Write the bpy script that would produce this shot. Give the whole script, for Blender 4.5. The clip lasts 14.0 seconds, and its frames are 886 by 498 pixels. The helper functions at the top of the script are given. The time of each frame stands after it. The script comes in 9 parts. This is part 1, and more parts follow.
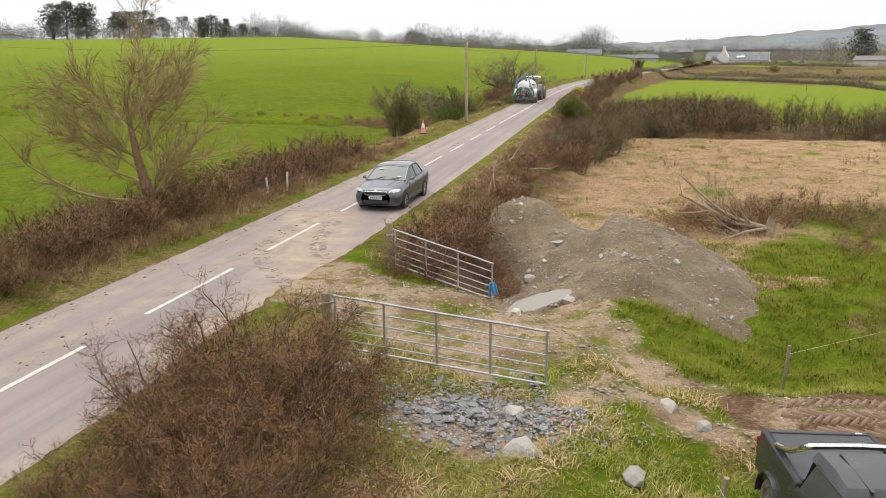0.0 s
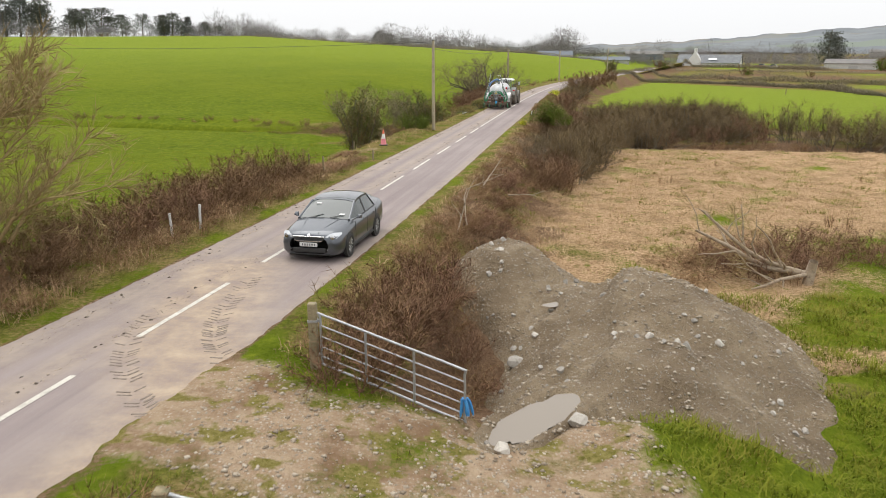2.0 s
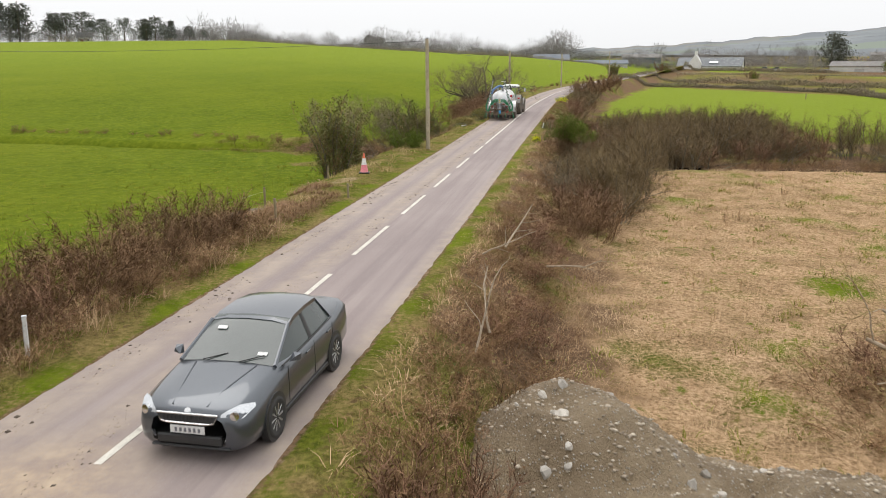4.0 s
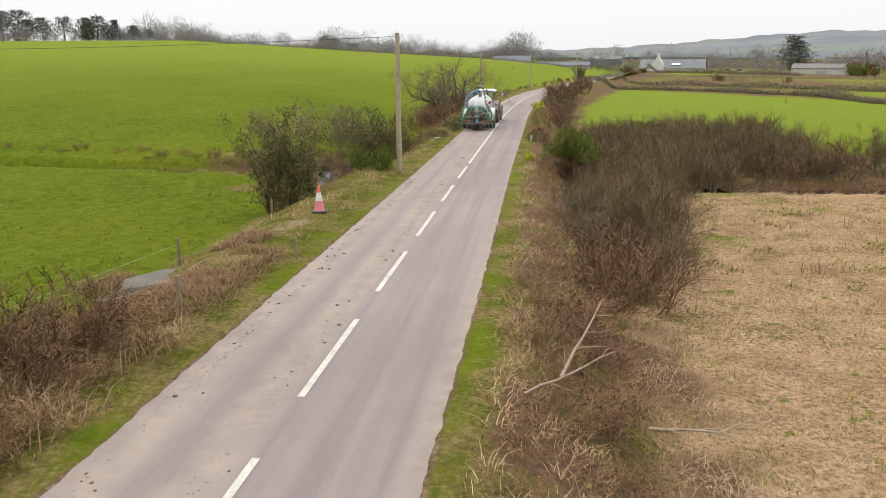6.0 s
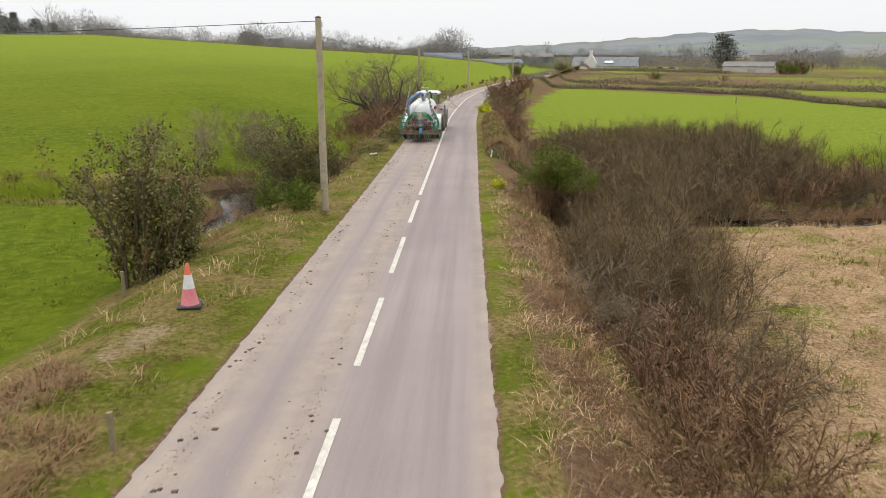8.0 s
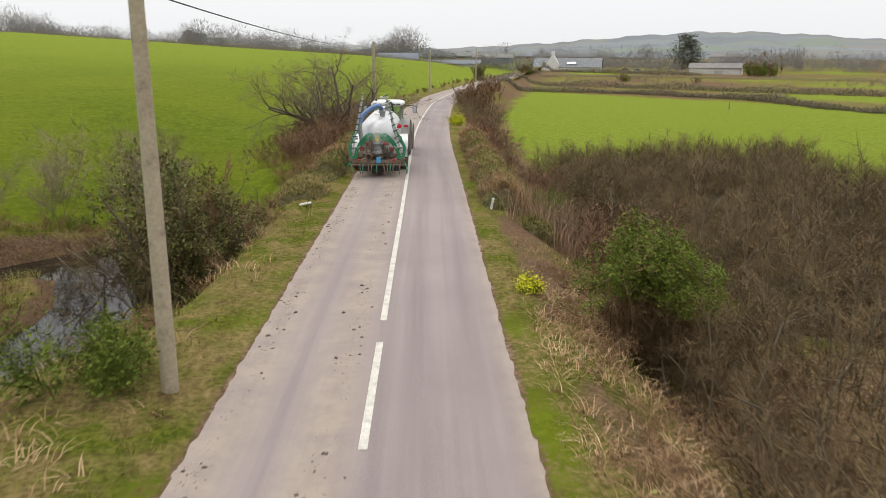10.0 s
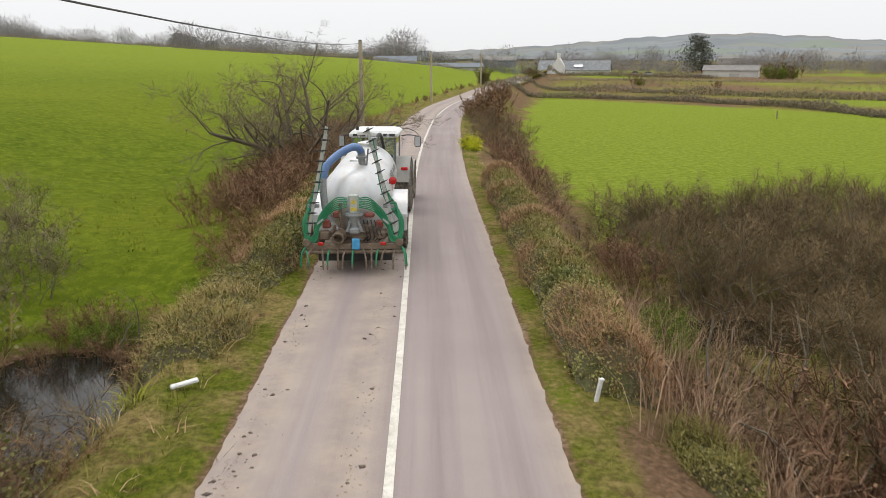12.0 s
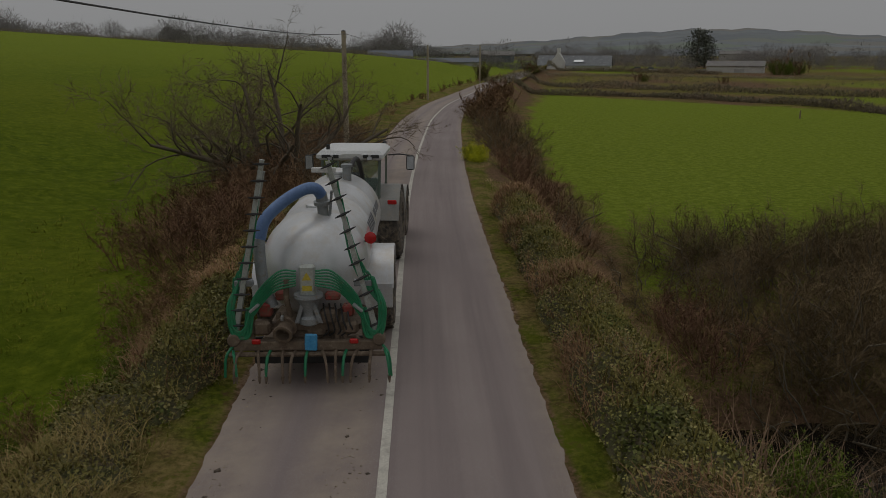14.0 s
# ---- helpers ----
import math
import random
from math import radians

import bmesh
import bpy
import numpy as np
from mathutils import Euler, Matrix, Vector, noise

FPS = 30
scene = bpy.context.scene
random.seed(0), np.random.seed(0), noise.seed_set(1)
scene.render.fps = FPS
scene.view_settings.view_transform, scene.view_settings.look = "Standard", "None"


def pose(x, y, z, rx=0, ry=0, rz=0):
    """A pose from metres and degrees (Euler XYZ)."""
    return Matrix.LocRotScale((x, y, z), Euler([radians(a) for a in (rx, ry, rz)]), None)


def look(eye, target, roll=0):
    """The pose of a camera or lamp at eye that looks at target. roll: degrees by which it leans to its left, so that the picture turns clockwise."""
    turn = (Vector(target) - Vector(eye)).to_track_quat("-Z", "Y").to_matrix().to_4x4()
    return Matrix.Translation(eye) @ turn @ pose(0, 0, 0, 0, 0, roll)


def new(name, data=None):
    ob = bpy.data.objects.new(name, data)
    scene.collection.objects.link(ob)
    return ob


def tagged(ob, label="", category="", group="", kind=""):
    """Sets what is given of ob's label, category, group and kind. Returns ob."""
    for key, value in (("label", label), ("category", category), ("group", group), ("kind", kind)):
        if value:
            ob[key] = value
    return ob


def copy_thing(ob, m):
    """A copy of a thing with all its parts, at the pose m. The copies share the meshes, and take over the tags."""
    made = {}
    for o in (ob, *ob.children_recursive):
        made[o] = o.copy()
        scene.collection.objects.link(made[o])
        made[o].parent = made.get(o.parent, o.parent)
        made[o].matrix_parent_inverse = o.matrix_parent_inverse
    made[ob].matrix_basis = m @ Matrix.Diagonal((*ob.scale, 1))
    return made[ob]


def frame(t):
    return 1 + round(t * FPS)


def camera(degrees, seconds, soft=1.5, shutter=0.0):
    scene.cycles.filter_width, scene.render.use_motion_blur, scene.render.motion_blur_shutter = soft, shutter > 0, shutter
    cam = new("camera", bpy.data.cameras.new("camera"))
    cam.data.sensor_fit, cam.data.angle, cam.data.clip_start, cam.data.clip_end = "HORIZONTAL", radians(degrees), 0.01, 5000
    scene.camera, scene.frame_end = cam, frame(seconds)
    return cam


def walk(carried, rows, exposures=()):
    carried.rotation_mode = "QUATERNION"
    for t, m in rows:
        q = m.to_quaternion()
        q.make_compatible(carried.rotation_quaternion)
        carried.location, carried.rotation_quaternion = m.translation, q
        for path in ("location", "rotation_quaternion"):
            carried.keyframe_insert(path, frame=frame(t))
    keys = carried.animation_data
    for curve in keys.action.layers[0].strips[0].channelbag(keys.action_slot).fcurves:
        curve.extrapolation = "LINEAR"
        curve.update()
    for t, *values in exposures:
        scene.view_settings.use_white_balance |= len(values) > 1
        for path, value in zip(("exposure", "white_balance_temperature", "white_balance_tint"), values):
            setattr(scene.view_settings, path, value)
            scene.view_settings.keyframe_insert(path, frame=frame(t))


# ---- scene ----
cam = camera(59.35, 14.0, soft=0.65, shutter=0.2)
# seconds, x, y, z, then pitch, roll and yaw in degrees
PATH = [
    (0.0, 0.139, -6.751, 5.856, 75.638, 0.442, 0.871),
    (0.5, 0.091, -5.597, 5.845, 75.637, 0.360, -0.041),
    (1.0, 0.114, -4.035, 5.820, 75.668, 0.330, -0.687),
    (1.5, 0.287, -2.000, 5.821, 75.684, 0.216, -1.283),
    (2.0, 0.435, 0.522, 5.796, 75.678, 0.085, -1.302),
    (2.5, 0.502, 3.246, 5.730, 75.748, 0.100, -1.243),
    (3.0, 0.510, 6.103, 5.691, 75.842, 0.189, -1.435),
    (5.5, -0.021, 19.147, 5.469, 76.113, 0.258, -3.801),
    (6.0, -0.174, 21.346, 5.480, 76.087, 0.195, -5.095),
    (6.5, -0.256, 23.718, 5.460, 75.987, 0.068, -6.501),
    (7.0, -0.236, 26.294, 5.400, 75.978, 0.015, -7.786),
    (7.5, -0.012, 29.091, 5.383, 75.918, 0.014, -9.077),
    (10.0, 2.498, 47.435, 5.077, 75.969, -0.187, -13.646),
    (10.5, 3.315, 51.591, 5.001, 75.963, -0.199, -13.850),
    (11.0, 4.055, 55.528, 5.032, 76.071, -0.149, -13.830),
    (11.5, 4.759, 59.035, 5.058, 76.121, -0.086, -13.797),
    (12.0, 5.312, 61.904, 5.054, 76.174, 0.046, -13.810),
    (12.5, 5.743, 64.134, 5.033, 76.191, 0.134, -13.898),
    (13.0, 6.086, 65.891, 5.045, 76.098, 0.126, -13.982),
    (13.5, 6.426, 67.348, 5.042, 75.991, 0.061, -14.095),
    (14.0, 6.827, 68.612, 5.011, 75.821, -0.042, -14.080),
]
FADE = [(0.0, 0.25), (3.0, 0.21), (6.5, 0.18), (10.0, 0.12), (13.2, 0.12), (13.5, -0.62), (14.0, -1.85)]
walk(cam, [(row[0], pose(*row[1:])) for row in PATH], FADE)

# ---- light ----
world = bpy.data.worlds.new("overcast_sky")
scene.world = world
world.use_nodes = True
wn = world.node_tree.nodes
wl = world.node_tree.links
sky = wn.new("ShaderNodeTexSky")
sky.sky_type = "NISHITA"
sky.sun_disc = False
sky.sun_elevation = radians(67)
sky.sun_rotation = radians(331)
sky.air_density = 1.0
sky.dust_density = 1.0
sky.ozone_density = 1.0
pale = wn.new("ShaderNodeHueSaturation")
pale.inputs["Saturation"].default_value = 0.10
pale.inputs["Value"].default_value = 1.0
wl.new(sky.outputs[0], pale.inputs["Color"])
cloud = wn.new("ShaderNodeMix")
cloud.data_type = "RGBA"
cloud.inputs[0].default_value = 0.9
cloud.inputs[7].default_value = (8.35, 8.4, 8.5, 1.0)
wl.new(pale.outputs[0], cloud.inputs[6])
# an overcast sky is about twice as bright overhead as at the horizon
height = wn.new("ShaderNodeSeparateXYZ")
wl.new(wn.new("ShaderNodeTexCoord").outputs["Generated"], height.inputs[0])
rise = wn.new("ShaderNodeMapRange")
rise.inputs["To Min"].default_value, rise.inputs["To Max"].default_value = 1.0, 1.8
wl.new(height.outputs[2], rise.inputs["Value"])
dome = wn.new("ShaderNodeVectorMath")
dome.operation = "SCALE"
wl.new(cloud.outputs[2], dome.inputs[0])
wl.new(rise.outputs[0], dome.inputs["Scale"])
wl.new(dome.outputs[0], wn["Background"].inputs[0])
wn["Background"].inputs[1].default_value = 0.1
sun = new("sun", bpy.data.lights.new("sun", "SUN"))
sun.data.energy = 1.3
sun.data.angle = radians(50)
sun.data.color = (1.0, 0.97, 0.93)
sun.matrix_world = look((0, 0, 60), (12, -22, 0))


# ---- materials ----
def nodes_of(name):
    m = bpy.data.materials.new(name)
    m.use_nodes = True
    return m, m.node_tree.nodes, m.node_tree.links, m.node_tree.nodes["Principled BSDF"]


def noise_node(n, l, vec, scale, detail=4.0, rough=0.55):
    t = n.new("ShaderNodeTexNoise")
    t.inputs["Scale"].default_value = scale
    t.inputs["Detail"].default_value = detail
    t.inputs["Roughness"].default_value = rough
    if vec is not None:
        l.new(vec, t.inputs["Vector"])
    return t.outputs["Fac"]


def ramp(n, l, fac, lo, hi):
    r = n.new("ShaderNodeMapRange")
    r.inputs["From Min"].default_value, r.inputs["From Max"].default_value = lo, hi
    l.new(fac, r.inputs["Value"])
    return r.outputs["Result"]


def mixc(n, l, fac, a, b, mode="MIX"):
    m = n.new("ShaderNodeMix")
    m.data_type, m.blend_type = "RGBA", mode
    if isinstance(fac, (int, float)):
        m.inputs[0].default_value = fac
    else:
        l.new(fac, m.inputs[0])
    for sock, val in ((m.inputs[6], a), (m.inputs[7], b)):
        if isinstance(val, tuple):
            sock.default_value = (*val, 1.0)
        else:
            l.new(val, sock)
    return m.outputs[2]


def calc(n, l, op, a, b):
    m = n.new("ShaderNodeMath")
    m.operation = op
    m.use_clamp = False
    for sock, val in ((m.inputs[0], a), (m.inputs[1], b)):
        if isinstance(val, (int, float)):
            sock.default_value = val
        else:
            l.new(val, sock)
    return m.outputs[0]


def bump(n, l, bsdf, height, strength, distance):
    b = n.new("ShaderNodeBump")
    b.inputs["Strength"].default_value = strength
    b.inputs["Distance"].default_value = distance
    l.new(height, b.inputs["Height"])
    l.new(b.outputs[0], bsdf.inputs["Normal"])


def surface(name, c1, c2, scale=3.0, fine=40.0, rough=0.7, metal=0.0, dirt=None, dirt_amount=0.3, relief=0.15, depth=0.01,
            spread=0.0, coat=0.0):
    """A plain material: two tones in large patches, a fine grain, dirt in patches of its own, relief, and an own tone for each object."""
    m, n, l, bsdf = nodes_of(name)
    co = n.new("ShaderNodeTexCoord").outputs["Object"]
    big = ramp(n, l, noise_node(n, l, co, scale), 0.3, 0.7)
    grain = noise_node(n, l, co, fine, 3.0)
    col = mixc(n, l, big, c1, c2)
    col = mixc(n, l, ramp(n, l, grain, 0.2, 0.8), col, mixc(n, l, 0.35, col, (0.02, 0.02, 0.02)))
    if dirt is not None:
        spots = ramp(n, l, noise_node(n, l, co, scale * 2.3, 6.0, 0.7), 0.62 - 0.3 * dirt_amount, 0.78 - 0.2 * dirt_amount)
        col = mixc(n, l, spots, col, dirt)
    if spread:
        info = n.new("ShaderNodeObjectInfo").outputs["Random"]
        hs = n.new("ShaderNodeHueSaturation")
        l.new(col, hs.inputs["Color"])
        l.new(ramp_to(n, l, info, 1 - spread, 1 + spread), hs.inputs["Value"])
        col = hs.outputs[0]
    l.new(col, bsdf.inputs["Base Color"])
    bsdf.inputs["Metallic"].default_value = metal
    l.new(ramp_to(n, l, grain, max(0.02, rough - 0.12), min(1.0, rough + 0.12)), bsdf.inputs["Roughness"])
    bsdf.inputs["Coat Weight"].default_value = coat
    if relief:
        bump(n, l, bsdf, grain, relief, depth)
    return m


def ramp_to(n, l, fac, lo, hi):
    r = n.new("ShaderNodeMapRange")
    r.inputs["To Min"].default_value, r.inputs["To Max"].default_value = lo, hi
    l.new(fac, r.inputs["Value"])
    return r.outputs["Result"]


def foliage(name, c1, c2, c3, scale=0.7, rough=0.75, through_light=0.0):
    """Twigs, blades or leaves: tones by island, by object and by place."""
    m, n, l, bsdf = nodes_of(name)
    geo = n.new("ShaderNodeNewGeometry")
    isl = geo.outputs["Random Per Island"]
    col = mixc(n, l, isl, c1, c2)
    place = ramp(n, l, noise_node(n, l, geo.outputs["Position"], scale, 3.0), 0.35, 0.7)
    col = mixc(n, l, place, col, c3)
    hs = n.new("ShaderNodeHueSaturation")
    l.new(col, hs.inputs["Color"])
    l.new(ramp_to(n, l, n.new("ShaderNodeObjectInfo").outputs["Random"], 0.8, 1.2), hs.inputs["Value"])
    l.new(hs.outputs[0], bsdf.inputs["Base Color"])
    bsdf.inputs["Roughness"].default_value = rough
    bsdf.inputs["Specular IOR Level"].default_value = 0.1
    if through_light:
        thin = n.new("ShaderNodeBsdfTranslucent")
        l.new(hs.outputs[0], thin.inputs["Color"])
        both = n.new("ShaderNodeMixShader")
        both.inputs[0].default_value = through_light
        l.new(bsdf.outputs[0], both.inputs[1])
        l.new(thin.outputs[0], both.inputs[2])
        l.new(both.outputs[0], n["Material Output"].inputs["Surface"])
    return m


M_TWIG = foliage("bare_twigs", (0.075, 0.042, 0.023), (0.38, 0.235, 0.125), (0.17, 0.102, 0.057), 1.6)
M_TWIG_RED = foliage("red_brown_twigs", (0.08, 0.04, 0.024), (0.35, 0.20, 0.12), (0.19, 0.108, 0.066), 1.6)
M_TWIG_PALE = foliage("pale_willow_twigs", (0.24, 0.18, 0.085), (0.46, 0.355, 0.18), (0.26, 0.185, 0.085))
M_TWIG_GREY = foliage("grey_lichen_twigs", (0.17, 0.15, 0.115), (0.27, 0.24, 0.18), (0.12, 0.10, 0.075))
M_BRAMBLE = foliage("dry_bramble", (0.14, 0.072, 0.037), (0.44, 0.28, 0.15), (0.24, 0.143, 0.074), 1.6)
M_STRAW = foliage("dry_grass", (0.40, 0.265, 0.145), (0.70, 0.505, 0.31), (0.34, 0.215, 0.11), 0.8)
M_GRASS = foliage("verge_grass", (0.075, 0.10, 0.012), (0.20, 0.205, 0.03), (0.22, 0.165, 0.055), 0.8)
M_LUSH = foliage("lush_grass", (0.125, 0.165, 0.010), (0.235, 0.26, 0.022), (0.25, 0.225, 0.035), 0.8)
M_IVY = foliage("ivy_leaves", (0.09, 0.10, 0.02), (0.30, 0.29, 0.085), (0.34, 0.28, 0.12), 1.2, 0.5)
M_GORSE = foliage("gorse_green", (0.06, 0.10, 0.014), (0.19, 0.23, 0.03), (0.10, 0.13, 0.02), 1.5)
M_IVY_DARK = foliage("dark_ivy_leaves", (0.045, 0.062, 0.014), (0.17, 0.185, 0.05), (0.19, 0.165, 0.065), 1.0, 0.45)
M_THORN = foliage("dark_thorn_twigs", (0.065, 0.033, 0.018), (0.37, 0.215, 0.118), (0.19, 0.106, 0.056), 1.8)
M_OLIVE = foliage("olive_dead_grass", (0.08, 0.072, 0.016), (0.245, 0.205, 0.062), (0.14, 0.122, 0.03), 1.6)
M_ENTRY = foliage("yellowed_grass", (0.17, 0.21, 0.02), (0.33, 0.34, 0.07), (0.40, 0.34, 0.11), 1.2)
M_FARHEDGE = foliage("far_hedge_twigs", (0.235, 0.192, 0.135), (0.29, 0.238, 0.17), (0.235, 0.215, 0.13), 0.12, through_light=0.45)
M_LITTER = foliage("dead_brown_leaves", (0.13, 0.078, 0.04), (0.30, 0.185, 0.10), (0.20, 0.122, 0.066), 1.5)
M_OLIVETWIG = foliage("brown_willow_twigs", (0.085, 0.06, 0.028), (0.25, 0.182, 0.088), (0.165, 0.118, 0.067), 1.2, through_light=0.12)
M_REED = foliage("pink_brown_reeds", (0.20, 0.12, 0.075), (0.56, 0.395, 0.265), (0.32, 0.205, 0.13), 0.8)
M_OAKTWIG = foliage("grey_brown_twigs", (0.15, 0.118, 0.08), (0.30, 0.24, 0.165), (0.21, 0.16, 0.10), 0.5)
M_FLOWER = foliage("yellow_flowers", (0.80, 0.74, 0.015), (0.88, 0.84, 0.03), (0.75, 0.74, 0.02), 2.0)
# needle green paled to carry the haze of distance
M_PINE = foliage("hazed_pine_needles", (0.085, 0.095, 0.075), (0.13, 0.14, 0.11), (0.105, 0.11, 0.09), 0.3)
# bare-wood brown greyed so that distance haze sits in the colour
M_FARWOOD = foliage("hazed_bare_wood", (0.205, 0.19, 0.178), (0.24, 0.223, 0.21), (0.215, 0.203, 0.195), 0.05, through_light=0.45)
M_BARK = surface("bark", (0.11, 0.085, 0.06), (0.17, 0.135, 0.095), 4.0, 30.0, 0.9, dirt=(0.09, 0.11, 0.05), relief=0.5, depth=0.02)
M_BARK_IVY = surface("bark_with_dead_ivy", (0.15, 0.082, 0.038), (0.26, 0.15, 0.07), 6.0, 25.0, 0.9, dirt=(0.09, 0.065, 0.04), relief=0.6, depth=0.03)
M_DEADWOOD = surface("bleached_dead_wood", (0.50, 0.41, 0.30), (0.38, 0.29, 0.20), 3.0, 25.0, 0.85, dirt=(0.14, 0.10, 0.06), relief=0.3)
M_POLE = surface("weathered_pole_wood", (0.38, 0.315, 0.215), (0.49, 0.42, 0.30), 1.5, 18.0, 0.85, dirt=(0.20, 0.17, 0.12), relief=0.3)
M_POST = surface("treated_post_wood", (0.24, 0.19, 0.11), (0.33, 0.27, 0.16), 3.0, 30.0, 0.85, dirt=(0.14, 0.14, 0.07), relief=0.3, spread=0.15)
M_GALV = surface("galvanised_steel", (0.42, 0.43, 0.44), (0.54, 0.55, 0.56), 3.0, 60.0, 0.48, 0.75, dirt=(0.30, 0.29, 0.27), relief=0.05)
M_STONE = surface("pale_stone", (0.37, 0.335, 0.285), (0.55, 0.505, 0.44), 2.0, 18.0, 0.85, dirt=(0.25, 0.22, 0.18), relief=0.35, spread=0.25)
M_SLATE = surface("blue_grey_slate", (0.165, 0.163, 0.165), (0.30, 0.293, 0.285), 2.0, 20.0, 0.7, dirt=(0.24, 0.21, 0.17), relief=0.3, spread=0.25)
M_WHITE_PAINT = surface("white_paint", (0.74, 0.74, 0.72), (0.82, 0.82, 0.80), 1.0, 30.0, 0.6, dirt=(0.55, 0.53, 0.48), relief=0.05)
M_RUBBER = surface("muddy_tyre_rubber", (0.045, 0.042, 0.04), (0.09, 0.08, 0.068), 3.0, 30.0, 0.85, dirt=(0.22, 0.18, 0.13), dirt_amount=0.7, relief=0.3)
M_DARK = surface("dark_plastic", (0.018, 0.018, 0.019), (0.035, 0.034, 0.033), 4.0, 50.0, 0.55, relief=0.05)


# ---- building blocks ----
class Geo:
    """Gathers faces of one part."""

    def __init__(self):
        self.v, self.f = [], []

    def add(self, vs, fs):
        k = len(self.v)
        self.v.extend(tuple(p) for p in vs)
        self.f.extend(tuple(i + k for i in q) for q in fs)
        return self

    def box(self, c, s, b=0.0, m=None):
        """A box with centre c, size s and chamfers b, turned by the matrix m."""
        h = [q / 2 for q in s]
        bm = bmesh.new()
        b = min(b, 0.45 * min(s))
        for sx in (-1, 1):
            for sy in (-1, 1):
                for sz in (-1, 1):
                    if b:
                        for k in range(3):
                            o = [h[0] - b, h[1] - b, h[2] - b]
                            o[k] = h[k]
                            bm.verts.new((sx * o[0], sy * o[1], sz * o[2]))
                    else:
                        bm.verts.new((sx * h[0], sy * h[1], sz * h[2]))
        bmesh.ops.convex_hull(bm, input=bm.verts)
        bmesh.ops.dissolve_limit(bm, angle_limit=0.02, verts=bm.verts, edges=bm.edges)
        bm.verts.index_update()
        turn = m or Matrix()
        vs = [turn @ v.co + Vector(c) for v in bm.verts]
        self.add(vs, [[v.index for v in f.verts] for f in bm.faces])
        bm.free()
        return self

    def hull(self, pts):
        """The convex body round the points."""
        bm = bmesh.new()
        for p in pts:
            bm.verts.new(p)
        bmesh.ops.convex_hull(bm, input=bm.verts)
        bmesh.ops.delete(bm, geom=[v for v in bm.verts if not v.link_faces], context="VERTS")
        bmesh.ops.dissolve_limit(bm, angle_limit=0.03, verts=bm.verts, edges=bm.edges)
        bm.verts.index_update()
        self.add([v.co.copy() for v in bm.verts], [[v.index for v in f.verts] for f in bm.faces])
        bm.free()
        return self

    def tube(self, pts, r, n=8, cap=True):
        """A round bar along pts; r is one radius or one for each point."""
        pts = [Vector(p) for p in pts]
        rs = [r] * len(pts) if isinstance(r, (int, float)) else list(r)
        side = None
        rings = []
        for i, p in enumerate(pts):
            way = (pts[min(i + 1, len(pts) - 1)] - pts[max(i - 1, 0)]).normalized()
            if side is None:
                side = way.orthogonal().normalized()
            side = (side - way * side.dot(way)).normalized()
            up = way.cross(side)
            rings.append([p + rs[i] * (math.cos(a) * side + math.sin(a) * up) for a in (2 * math.pi * k / n for k in range(n))])
        vs = [q for ring in rings for q in ring]
        fs = [(i * n + k, i * n + (k + 1) % n, (i + 1) * n + (k + 1) % n, (i + 1) * n + k) for i in range(len(pts) - 1) for k in range(n)]
        if cap:
            fs += [tuple(range(n))[::-1], tuple((len(pts) - 1) * n + k for k in range(n))]
        return self.add(vs, fs)

    def lathe(self, base, axis, prof, n=24):
        """A turned body: prof holds (distance along the axis, radius)."""
        base, axis = Vector(base), Vector(axis).normalized()
        s = axis.orthogonal().normalized()
        u = axis.cross(s)
        vs = [base + axis * d + r * (math.cos(a) * s + math.sin(a) * u) for d, r in prof for a in (2 * math.pi * k / n for k in range(n))]
        fs = [(i * n + k, i * n + (k + 1) % n, (i + 1) * n + (k + 1) % n, (i + 1) * n + k) for i in range(len(prof) - 1) for k in range(n)]
        fs += [tuple(range(n))[::-1], tuple((len(prof) - 1) * n + k for k in range(n))]
        return self.add(vs, fs)

    def sheet(self, rows, thick=None):
        """A skin through rows of points; thick gives it a second side along that vector."""
        m, k = len(rows), len(rows[0])
        vs = [Vector(p) for row in rows for p in row]
        fs = [(i * k + j, i * k + j + 1, (i + 1) * k + j + 1, (i + 1) * k + j) for i in range(m - 1) for j in range(k - 1)]
        if thick is not None:
            t = Vector(thick)
            o = len(vs)
            vs += [p + t for p in vs]
            fs += [tuple(o + q for q in f[::-1]) for f in fs[:]]
            rim = [j for j in range(k)] + [i * k + k - 1 for i in range(1, m)] + [(m - 1) * k + j for j in range(k - 2, -1, -1)] + [i * k for i in range(m - 2, 0, -1)]
            fs += [(rim[i], rim[(i + 1) % len(rim)], o + rim[(i + 1) % len(rim)], o + rim[i]) for i in range(len(rim))]
        return self.add(vs, fs)

    def mesh(self, name, material, smooth=None):
        me = bpy.data.meshes.new(name)
        me.from_pydata(self.v, [], self.f)
        bm = bmesh.new()
        bm.from_mesh(me)
        bmesh.ops.recalc_face_normals(bm, faces=bm.faces)
        bm.to_mesh(me)
        bm.free()
        me.materials.append(material)
        if smooth:
            me.shade_smooth()
            me.set_sharp_from_angle(angle=radians(smooth))
        return me


def part(name, geo, material, parent, label="", smooth=35):
    ob = new(name, geo.mesh(name, material, smooth))
    ob.parent = parent
    return tagged(ob, label)


def thing(name, label, category, at=None, group="", kind=""):
    """An empty at a thing's base, to which its parts are hung."""
    ob = new(name)
    ob.empty_display_size = 0.2
    if at is not None:
        ob.matrix_basis = at
    return tagged(ob, label, category, group, kind)


